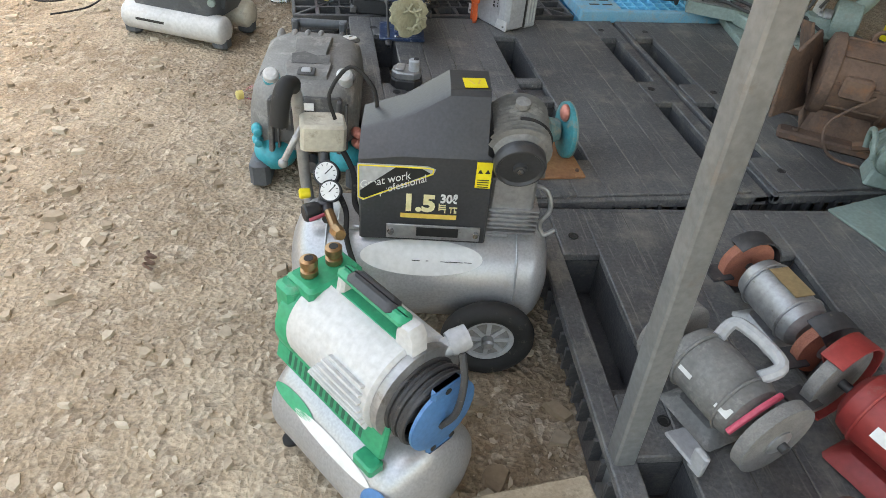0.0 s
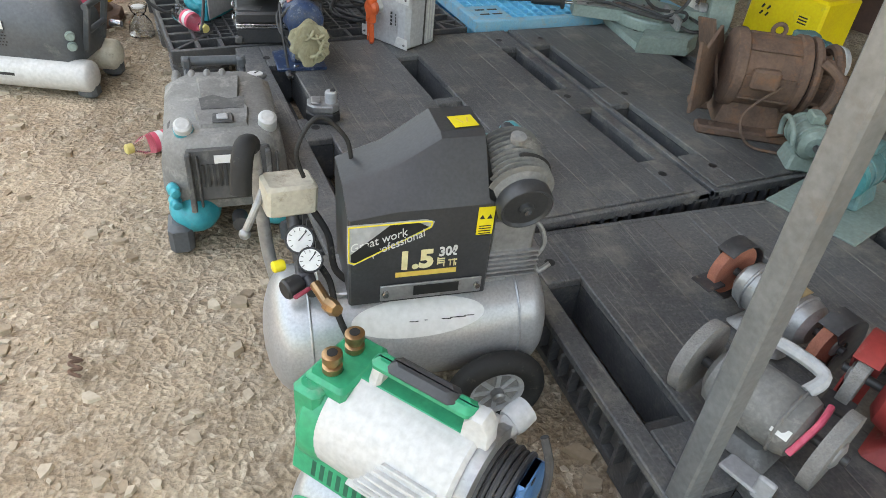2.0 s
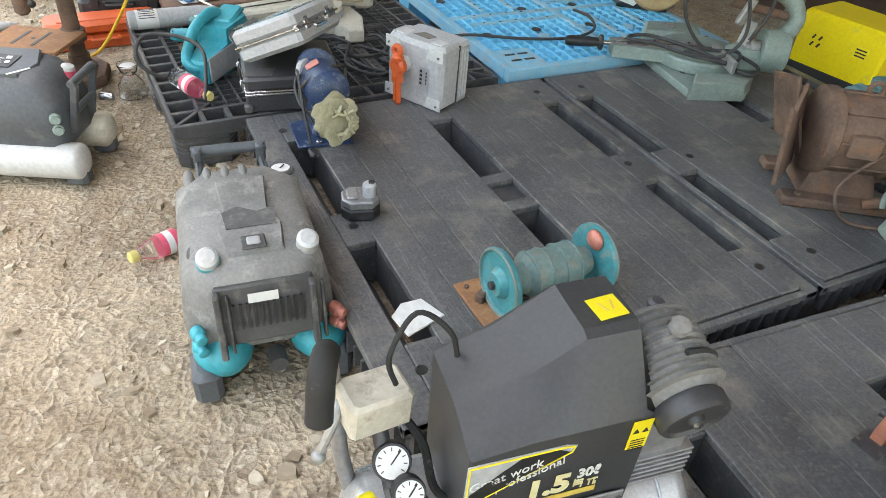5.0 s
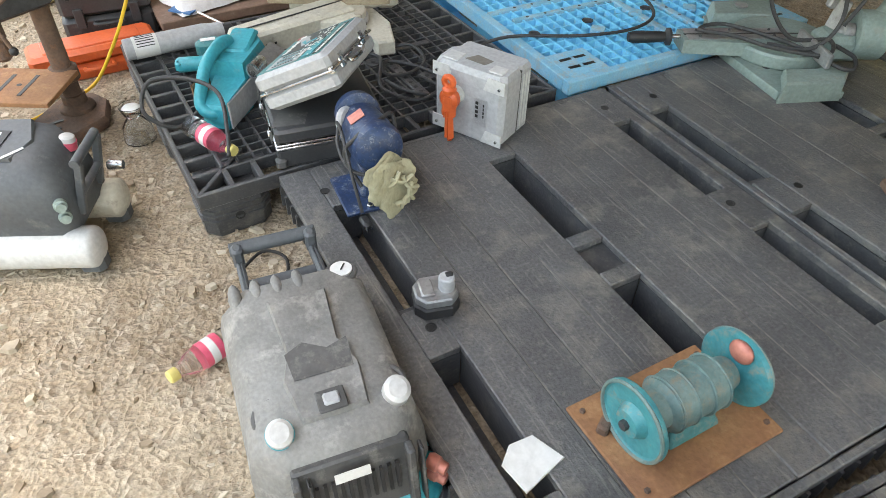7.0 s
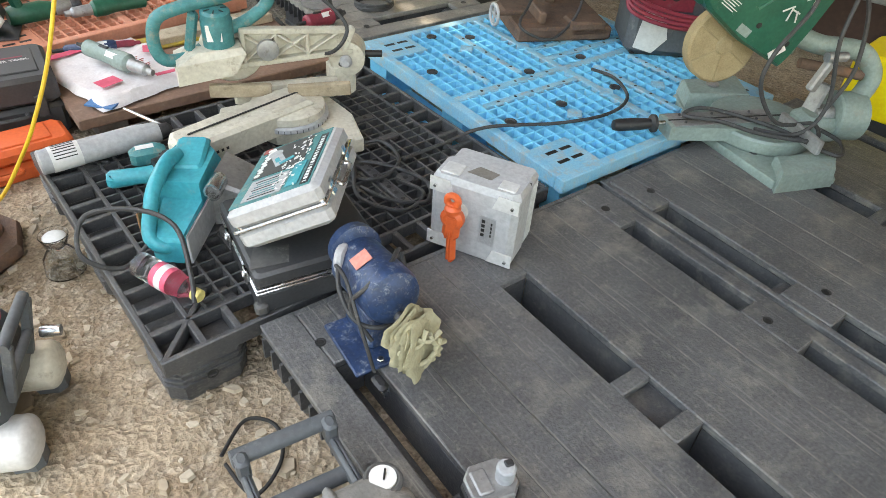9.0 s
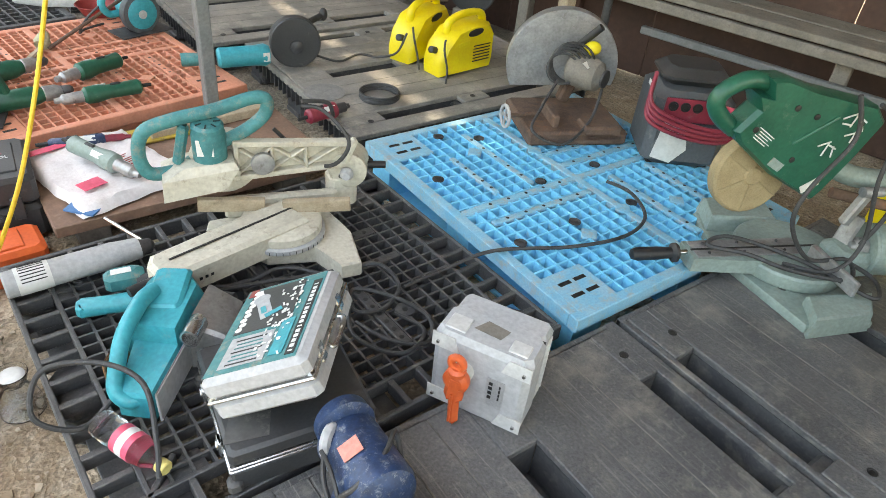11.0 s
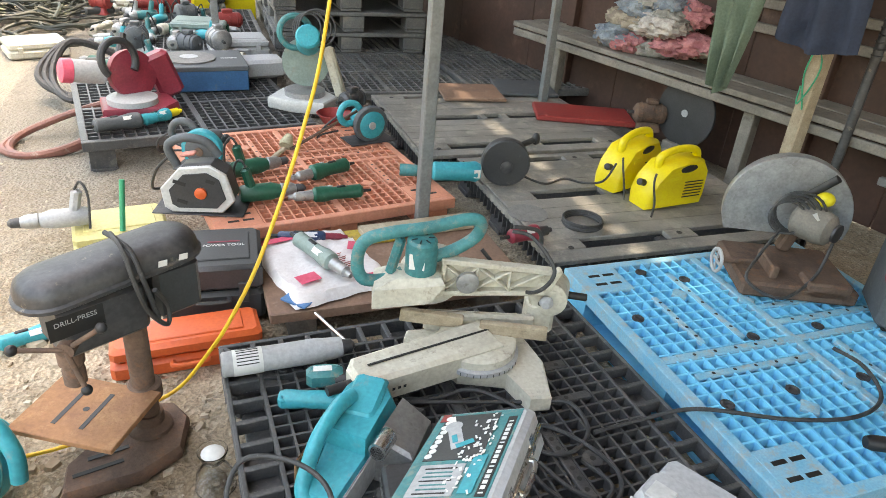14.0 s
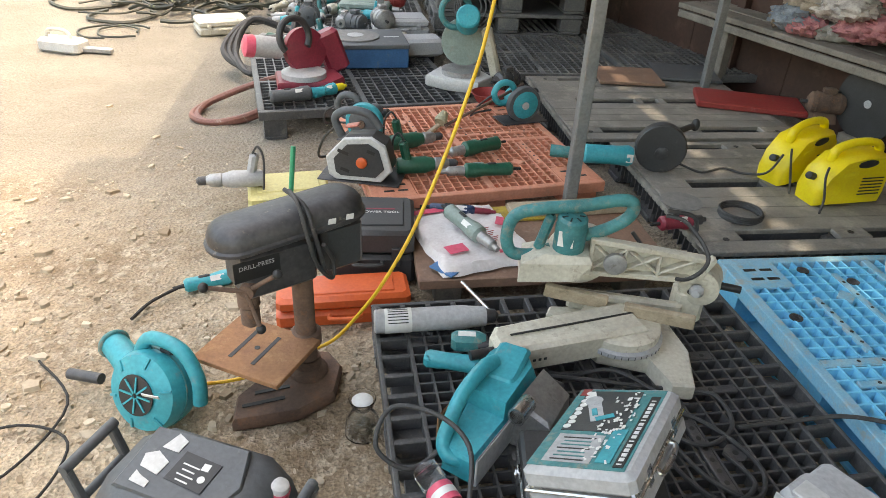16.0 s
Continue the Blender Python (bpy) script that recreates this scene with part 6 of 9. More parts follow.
def sage_mitre_saw():
    t = thing("mitre_saw", "grey-green mitre saw with a dark green motor and tan guard", "saw", pose(2.178, 2.816, DECK, 0, 0, -25))
    # cast base: low plate with a raised block at either end
    part("base", B().prism([(-0.12, -0.3), (0.1, -0.3), (0.16, -0.12), (0.16, 0.14), (0.06, 0.3), (-0.17, 0.29), (-0.205, 0.12), (-0.2, 0.0)], 0.03, ch=0.006), M_SAGE, t)
    part("base_block", B().loft([[(-0.125, -0.32, 0.0), (0.09, -0.305, 0.0), (0.16, -0.2, 0.0), (-0.07, -0.2, 0.0)], [(-0.112, -0.312, 0.06), (0.085, -0.298, 0.06), (0.15, -0.21, 0.06), (-0.075, -0.21, 0.06)], [(-0.106, -0.305, 0.066), (0.08, -0.292, 0.066), (0.142, -0.215, 0.066), (-0.07, -0.215, 0.066)]]), M_SAGE, t)
    part("base_block", B().loft([[(-0.19, 0.17, 0.0), (0.07, 0.15, 0.0), (0.1, 0.33, 0.0), (-0.15, 0.32, 0.0)], [(-0.172, 0.19, 0.074), (0.06, 0.165, 0.074), (0.09, 0.32, 0.074), (-0.14, 0.31, 0.074)], [(-0.166, 0.196, 0.08), (0.054, 0.172, 0.08), (0.084, 0.314, 0.08), (-0.134, 0.304, 0.08)]]), M_SAGE, t)
    part("bolt_recess", B().lathe([(0.02, 0), (0.024, 0.004), (0.024, 0.008), (0.012, 0.01)], (-0.05, 0.25, 0.08), seg=20), M_ALU, t)
    part("bolt_recess", B().lathe([(0.015, 0), (0.015, 0.003), (0.008, 0.004)], (-0.09, -0.13, 0.03), seg=16), M_DARKSTEEL, t)
    part("turntable", B().lathe([(0.165, 0.03), (0.172, 0.036), (0.172, 0.072), (0.166, 0.08), (0.001, 0.08)], (0.0, 0.0, 0.0), seg=56), M_SAGE, t)
    part("table_arm", B().loft([[(-0.36, -0.045, z0), (-0.36, 0.045, z0), (-0.14, 0.05, z0), (0.0, 0.13, z0), (0.1, 0.1, z0), (0.1, -0.1, z0), (0.0, -0.16, z0), (-0.13, -0.075, z0)] for z0 in (0.04, 0.088)]), M_SAGE, t)
    part("table_plate", B().box((-0.16, 0.024, 0.0895), (0.37, 0.036, 0.003), ch=0.001).box((-0.16, -0.024, 0.0895), (0.37, 0.036, 0.003), ch=0.001), M_ALU, t, "worn grey table plates")
    part("slot", B().box((-0.13, 0.0, 0.0887), (0.44, 0.009, 0.001)), M_INK, t)
    for x, y in ((-0.3, 0.024), (-0.3, -0.024), (-0.18, 0.024), (-0.18, -0.024), (-0.04, 0.024), (-0.04, -0.024)):
        bolt(t, x, y, 0.0905, 0.005, mt=M_DARKSTEEL)
    part("front_stud", B().rod((-0.36, 0, 0.08), (-0.4, 0, 0.08), 0.008), M_CHROME, t)
    part("front_handle", B().lathe([(0.02, 0), (0.03, 0.003), (0.03, 0.012), (0.017, 0.02), (0.02, 0.06), (0.021, 0.13), (0.016, 0.148), (0.008, 0.15)], (-0.395, 0.0, 0.08), (0, -90, 0), seg=20), M_BLACKD, t, "black screw-in lock handle")
    part("fence", B().box((0.045, -0.14, 0.1), (0.018, 0.2, 0.05), (0, 0, 4), ch=0.004).box((0.16, -0.02, 0.16), (0.014, 0.055, 0.11), (0, 12, 20), ch=0.006), M_ALU, t)
    part("pivot_bracket", B().box((0.18, -0.05, 0.075), (0.16, 0.13, 0.09), ch=0.02).lathe([(0.075, -0.05), (0.082, -0.044), (0.082, 0.044), (0.075, 0.05)], (0.26, -0.06, 0.11), (0, 90, -10), seg=30), M_SAGE, t)
    part("pivot_boss", B().lathe([(0.03, 0), (0.03, 0.03), (0.018, 0.035), (0.016, 0.05)], (0.205, -0.06, 0.12), (0, -90, -10), seg=18), M_ALU, t)
    part("head_arm", B().tube([(0.27, -0.06, 0.14), (0.33, -0.03, 0.23), (0.27, 0.0, 0.31), (0.12, 0.02, 0.33), (0.03, 0.04, 0.36)], 0.032, 12), M_SAGE, t)
    part("slide_rod", B().rod((0.1, 0.05, 0.255), (0.3, -0.02, 0.235), 0.017), M_RUST, t, "red-brown rusted rod")
    part("stop_bracket", B().box((0.12, -0.04, 0.25), (0.03, 0.03, 0.11), (0, 18, 0), ch=0.006).rod((0.1, -0.055, 0.32), (0.17, -0.055, 0.32), 0.016), M_ALU, t)
    # blade guard and motor head, raised
    c = (-0.215, 0.06, 0.325)
    part("blade_guard", B().lathe([(0.01, -0.02), (0.11, -0.02), (0.118, -0.014), (0.12, 0.02), (0.112, 0.028), (0.03, 0.03), (0.024, 0.036), (0.001, 0.036)], c, (82, 0, 0), seg=48), M_TAN, t, "tan plastic disc guard with ribs")
    for k in range(6):
        part("guard_rib", B().box((0.065, 0.0, 0.03), (0.095, 0.004, 0.007), ch=0.001), M_TAN, t, m=pose(*c, 82, 0, 0) @ pose(0, 0, 0, 0, 0, 60 * k + 25))
    body = [(-0.3, 0.598), (-0.349, 0.61), (-0.325, 0.565), (-0.372, 0.5), (-0.353, 0.471), (-0.212, 0.367), (-0.037, 0.276), (-0.017, 0.303), (0.037, 0.41), (0.087, 0.531), (0.041, 0.577), (-0.167, 0.619), (-0.275, 0.651), (-0.32, 0.65)]
    part("motor_housing", B().prism(body, 0.085, (0, 0.05, 0), (90, 0, 0), ch=0.016), M_DGREEN, t, "dark green moulded motor housing", smooth=25)
    part("motor", B().lathe([(0.075, 0), (0.085, 0.012), (0.085, 0.12), (0.06, 0.14)], (-0.12, 0.04, 0.46), (-90, 0, 0), seg=30), M_DGREEN, t)
    part("handle", B().tube([(-0.29, 0.012, 0.625), (-0.36, 0.012, 0.632), (-0.42, 0.012, 0.6), (-0.43, 0.012, 0.562), (-0.4, 0.012, 0.524), (-0.35, 0.012, 0.49)], 0.0235, 14), M_DGREEN, t, "dark green loop handle")
    f = -0.0385
    for x, z in ((-0.22, 0.575), (-0.15, 0.55), (-0.32, 0.512), (-0.17, 0.42), (0.0, 0.53), (-0.05, 0.36)):
        part("screw", B().lathe([(0.009, 0), (0.009, 0.002), (0.005, 0.003)], (x, f + 0.002, z), (90, 0, 0), seg=12), M_INK, t)
    lab = part("rating_label", B().box((-0.29, f + 0.0015, 0.49), (0.075, 0.0016, 0.04), (0, 32, 0)), M_DGREEN, t, "small printed rating label")
    ln = B()
    for k in range(5):
        ln.box((0.004 * (k % 2), 0, 0.015 - 0.0075 * k), (0.066 - 0.012 * (k % 3), 0.0008, 0.0028))
    part("print", ln, M_PRINT, lab, m=pose(-0.29, f + 0.0001, 0.49, 0, 32, 0))
    part("paper_label", B().box((-0.215, f + 0.0015, 0.405), (0.05, 0.0016, 0.026), (0, 30, 0)), M_SAGE, t)
    part("paper_label", B().box((-0.075, f + 0.0015, 0.335), (0.055, 0.0016, 0.026), (0, -34, 0)), M_PRINT, t, "torn white label")
    ch = B()
    for x, z, w, h, r in ((-0.045, 0.555, 0.05, 0.005, -20), (-0.03, 0.54, 0.005, 0.04, 15), (-0.005, 0.545, 0.04, 0.005, 30), (0.0, 0.53, 0.005, 0.05, -25), (-0.05, 0.53, 0.03, 0.005, 10), (-0.02, 0.5, 0.04, 0.005, -15), (-0.01, 0.49, 0.005, 0.035, 10), (-0.09, 0.47, 0.04, 0.005, -20), (-0.08, 0.455, 0.005, 0.045, 12), (-0.06, 0.46, 0.03, 0.005, 25), (-0.055, 0.445, 0.005, 0.035, -8)):
        ch.box((x, f, z), (w, 0.0012, h), (0, r, 0))
    part("chalk_stroke", ch, M_PRINT, t)
    part("gloss_ridge", B().rod((-0.19, f + 0.004, 0.47), (-0.08, f + 0.004, 0.55), 0.006, seg=8), M_DGREEN, t)
    part("cable", B().tube([(-0.06, -0.05, 0.62), (-0.03, -0.07, 0.5), (-0.13, -0.1, 0.36), (-0.14, -0.11, 0.25), (-0.04, -0.12, 0.13), (0.1, -0.12, 0.12), (0.06, -0.19, 0.1), (-0.1, -0.14, 0.105), (-0.2, -0.06, 0.11), (-0.3, 0.0, 0.105), (-0.2, 0.03, 0.11), (-0.02, -0.1, 0.1), (0.1, -0.26, 0.085), (0.17, -0.18, 0.085), (0.12, -0.1, 0.1)], 0.0068).tube([(0.04, -0.05, 0.6), (0.09, -0.08, 0.56), (0.06, -0.12, 0.4), (0.1, -0.14, 0.2), (0.02, -0.16, 0.11), (-0.1, -0.1, 0.1)], 0.0068).tube([(0.05, -0.02, 0.58), (0.16, -0.05, 0.5), (0.19, -0.09, 0.3), (0.14, -0.1, 0.16)], 0.0068), M_CABLE, t)


sage_mitre_saw()
t = thing("welding_machine", "yellow steel welding machine case with black vents, beside the pallets", "machine", pose(2.90, 2.66, DECK - 0.1, 0, 0, 8))
part("case", B().box((0, 0, 0.15), (0.26, 0.38, 0.3), ch=0.012), M_YELLOW, t)
part("lower_trim", B().box((0, 0, 0.05), (0.264, 0.384, 0.06), ch=0.006), M_CHAR, t)
for k in range(4):
    part("vent", B().box((-0.1315, 0.11 - 0.03 * (k % 2), 0.17 + 0.03 * (k // 2)), (0.003, 0.008, 0.02), (30, 0, 0)), M_INK, t)
part("label", B().box((-0.1315, -0.1, 0.2), (0.002, 0.06, 0.05)), M_CANARY, t)
pr = B()
for k in range(3):
    pr.box((-0.1328, -0.1, 0.186 + 0.013 * k), (0.001, 0.045, 0.006))
part("print", pr, M_INK, t)

# ---- on the open black pallet ----
GZ = 0.14


def bottle(m, label):
    t = thing("drink_bottle", label, "bottle", m)
    part("body", B().lathe([(0.024, 0), (0.031, 0.006), (0.032, 0.05), (0.029, 0.06), (0.032, 0.07), (0.032, 0.12), (0.026, 0.15), (0.013, 0.175), (0.0125, 0.185)], seg=24), M_GLASS, t, "clear crumpled plastic bottle")
    part("label", B().lathe([(0.0326, 0.068), (0.0328, 0.07), (0.0328, 0.118), (0.0326, 0.12)], seg=24), M_PINK, t, "pink and white paper label")
    part("label_band", B().lathe([(0.0331, 0.085), (0.0332, 0.087), (0.0332, 0.102), (0.0331, 0.104)], seg=24), M_PRINT, t)
    part("cap", B().lathe([(0.015, 0.18), (0.016, 0.183), (0.016, 0.2), (0.013, 0.203)], seg=18), M_CAP, t, "pale yellow screw cap")


bottle(pose(0.222, 3.235, GZ + 0.034, 92, 0, 24), "crumpled plastic bottle with pink label lying on the black pallet")
bottle(pose(0.16, 2.545, G0 + 0.03, 88, 0, -68), "crumpled plastic bottle with pink label lying on earth")


def black_case():
    t = thing("tool_case", "black hard tool case with aluminium edging, lying on the pallet", "case", pose(0.578, 3.085, GZ, 0, 0, -8))
    part("lower_shell", B().box((0, 0, 0.03), (0.31, 0.32, 0.06), ch=0.006), M_CHAR, t)
    part("edge_strip", B().box((0, 0, 0.0635), (0.316, 0.326, 0.007), ch=0.002), M_CHROME, t, "pale aluminium edging")
    part("edge_strip", B().box((0, 0, 0.0725), (0.314, 0.324, 0.007), ch=0.002), M_CHROME, t, "pale aluminium edging")
    part("upper_shell", B().box((0, 0, 0.096), (0.31, 0.32, 0.042), ch=0.008), M_CHAR, t)
    for y in (-0.09, 0.06):
        ct = part("catch", B().box((-0.161, y, 0.07), (0.008, 0.03, 0.045), ch=0.003), M_CHROME, t, "bright steel catch")
        part("catch_loop", B().ring((-0.167, y, 0.075), 0.009, 0.002, (0, 90, 0), 16, 6), M_CHROME, ct)
    for x in (-0.15, 0.15):
        for y in (-0.155, 0.155):
            part("corner_cap", B().box((x, y, 0.018), (0.03, 0.03, 0.03), ch=0.006), M_DUSTYD, t)
    part("dust_patch", B().prism([(-0.06, -0.03), (0.03, -0.04), (0.05, 0.02), (-0.03, 0.04)], 0.0008, (-0.1, -0.1, 0.1172)), M_DUSTYD, t)


black_case()


def alu_case():
    u, v = Vector((0.205, 0.254, -0.04)).normalized(), Vector((0.172, -0.054, 0.07))
    up = v.cross(u).normalized()
    side = up.cross(u)
    tilt = Matrix(((u.x, side.x, up.x, 0.604), (u.y, side.y, up.y, 3.083), (u.z, side.z, up.z, 0.305), (0, 0, 0, 1)))
    t = thing("drill_case", "aluminium drill case with teal printed lid, propped on black case", "case", tilt)
    part("lower_shell", B().box((0, 0, 0.025), (0.34, 0.23, 0.05), ch=0.012), M_GREYBOX, t)
    part("upper_shell", B().box((0, 0, 0.078), (0.34, 0.23, 0.05), ch=0.012), M_GREYBOX, t)
    part("rim", B().box((0, 0, 0.052), (0.345, 0.235, 0.008), ch=0.003), M_CHROME, t)
    lid = part("lid_print", B().box((0.0, 0.006, 0.1035), (0.31, 0.2, 0.001)), M_DTEAL, t, "teal and black printed lid picture")
    part("print_band", B().box((-0.01, -0.078, 0.1045), (0.27, 0.02, 0.001)), M_INK, lid)
    bars = B()
    for k in range(16):
        bars.box((-0.135 + 0.016 * k, -0.078, 0.1053), (0.011 if k % 5 else 0.004, 0.01, 0.0006))
    part("print_line", bars, M_PRINT, lid)
    part("dark_field", B().box((0.06, 0.02, 0.1045), (0.17, 0.13, 0.001)), M_CHAR, lid)
    part("pale_field", B().box((-0.09, 0.03, 0.1045), (0.1, 0.1, 0.0012)), M_GREYBOX, lid)
    rnd = random.Random(3)
    for k in range(7):
        part("bit_picture", B().box((-0.132 + 0.013 * k, 0.03, 0.1056), (0.0035, 0.07 - 0.006 * (k % 3), 0.0008)), M_DTEAL if k % 3 else M_INK, lid)
    for k in range(9):
        part("socket_picture", B().lathe([(0.0085, 0), (0.0085, 0.0006), (0.004, 0.0007)], (-0.01 + 0.018 * k, 0.077 - 0.004 * (k % 2), 0.1052), seg=12), M_PRINT, lid)
    part("drill_picture", B().box((0.055, 0.035, 0.1055), (0.085, 0.03, 0.0008), (0, 0, 24)).lathe([(0.02, 0), (0.02, 0.0009), (0.001, 0.001)], (0.1, 0.055, 0.1052), seg=20), M_GREYBOX, lid)
    part("drill_picture", B().box((0.03, 0.006, 0.1066), (0.016, 0.04, 0.0008), (0, 0, 30)).box((0.05, 0.036, 0.1068), (0.03, 0.012, 0.0008), (0, 0, 24)), M_TEAL, lid)
    part("chuck_picture", B().box((0.128, 0.068, 0.1056), (0.025, 0.015, 0.0008), (0, 0, 24)), M_PRINT, lid)
    card = B()
    for k in range(70):
        card.box((rnd.uniform(-0.135, 0.14), rnd.choice((rnd.uniform(-0.055, -0.02), rnd.uniform(-0.05, 0.01))), 0.1062 + 0.00002 * k), (rnd.uniform(0.004, 0.014), rnd.uniform(0.003, 0.007), 0.0006), (0, 0, rnd.choice((0, 0, 24, 90))))
    part("small_parts_picture", card, M_PRINT, lid)
    part("card_picture", B().box((-0.075, -0.045, 0.1055), (0.12, 0.03, 0.0008)), M_TEAL, lid)
    part("red_corner", B().box((0.138, 0.088, 0.1052), (0.03, 0.02, 0.0008)), M_RED, lid)
    for x in (-0.09, 0.09):
        part("catch", B().box((x, -0.111, 0.055), (0.034, 0.008, 0.045), ch=0.003), M_CHROME, t, "bright steel catch")
    part("handle", B().tube([(-0.05, -0.112, 0.045), (-0.045, -0.125, 0.035), (0.045, -0.125, 0.035), (0.05, -0.112, 0.045)], 0.006), M_CHROME, t)
    part("barcode", B().box((-0.157, 0.03, 0.03), (0.002, 0.05, 0.025)), M_PRINT, t)
    bc = B()
    for k in range(10):
        bc.box((-0.1585, 0.01 + 0.0042 * k, 0.03), (0.001, 0.0018, 0.019))
    part("barcode_line", bc, M_INK, t)
    words("lettering", "▬▬▬", 0.02, M_INK, t, pose(-0.1585, -0.05, 0.03, 90, 0, -90))
    for x in (-0.15, 0.15):
        for y in (-0.1, 0.1):
            part("corner_cap", B().ball((x, y, 0.052), (0.011, 0.011, 0.05), seg=10, rings=6), M_CHROME, t)


alu_case()


def belt_sander():
    t = thing("belt_sander", "teal belt sander lying on its side on the black pallet", "sander", pose(0.365, 3.385, GZ, 0, 0, 50) @ Matrix.Diagonal((1.05, 1.0, 1.15, 1)))
    def ring(z, k):
        return [(-0.02, -0.09, z), (0.13, -0.1 + k, z), (0.175, -0.06 + k, z), (0.175, 0.02, z), (0.12, 0.035, z), (-0.02, 0.03, z)]
    part("body", B().loft([ring(0.0, 0.0), ring(0.012, 0.0), ring(0.1, 0.0), ring(0.13, 0.02)]), M_TEAL, t, smooth=20)
    part("top_cover", B().box((0.1, -0.025, 0.132), (0.13, 0.085, 0.02), (0, -6, 8), ch=0.008), M_TEAL, t)
    part("lower_body", B().loft([[(-0.15, -0.085, z), (-0.02, -0.1, z), (-0.02, 0.02, z), (-0.15, -0.005, z)] for z in (0.0, 0.055)] + [[(-0.145, -0.08, 0.065), (-0.02, -0.09, 0.085), (-0.02, 0.01, 0.085), (-0.145, -0.01, 0.065)]]), M_TEAL, t, smooth=20)
    part("handle", B().tube([(0.08, 0.0, 0.14), (0.03, 0.005, 0.15), (-0.05, 0.01, 0.13), (-0.1, 0.008, 0.095), (-0.14, 0.0, 0.06), (-0.145, -0.03, 0.04), (-0.12, -0.06, 0.04)], 0.018, 14), M_TEAL, t)
    part("side_plate", B().box((-0.02, -0.104, 0.05), (0.29, 0.006, 0.075), ch=0.002), M_GREYBOX, t, "pale metal side plate")
    part("gear_case", B().loft([[(0.01, -0.2, 0.015), (0.15, -0.19, 0.015), (0.16, -0.105, 0.005), (0.0, -0.105, 0.005)], [(0.012, -0.195, 0.085), (0.145, -0.185, 0.085), (0.155, -0.105, 0.115), (0.005, -0.105, 0.115)], [(0.02, -0.185, 0.095), (0.135, -0.175, 0.095), (0.145, -0.105, 0.123), (0.015, -0.105, 0.123)]]), M_ALU, t, "bare cast aluminium end")
    part("dust_port", B().lathe([(0.02, 0), (0.022, 0.004), (0.022, 0.06), (0.017, 0.06), (0.016, 0.02)], (0.03, -0.125, 0.115), (0, -90, 0), seg=24), M_CHROME, t)
    part("roller", B().rod((0.17, -0.1, 0.05), (0.17, -0.15, 0.05), 0.03, seg=20), M_DARKSTEEL, t)
    part("sanding_belt", B().box((0.03, 0.038, 0.06), (0.28, 0.006, 0.07), ch=0.002), M_RUSTL, t, "worn brown sanding belt")
    part("cable", B().tube([(-0.145, 0.0, 0.05), (-0.22, 0.04, 0.03), (-0.25, 0.11, 0.08), (-0.18, 0.12, 0.13), (-0.14, 0.02, 0.13), (-0.16, -0.08, 0.11), (-0.25, -0.14, 0.06), (-0.3, -0.16, 0.02)], 0.0058), M_CABLE, t)


belt_sander()


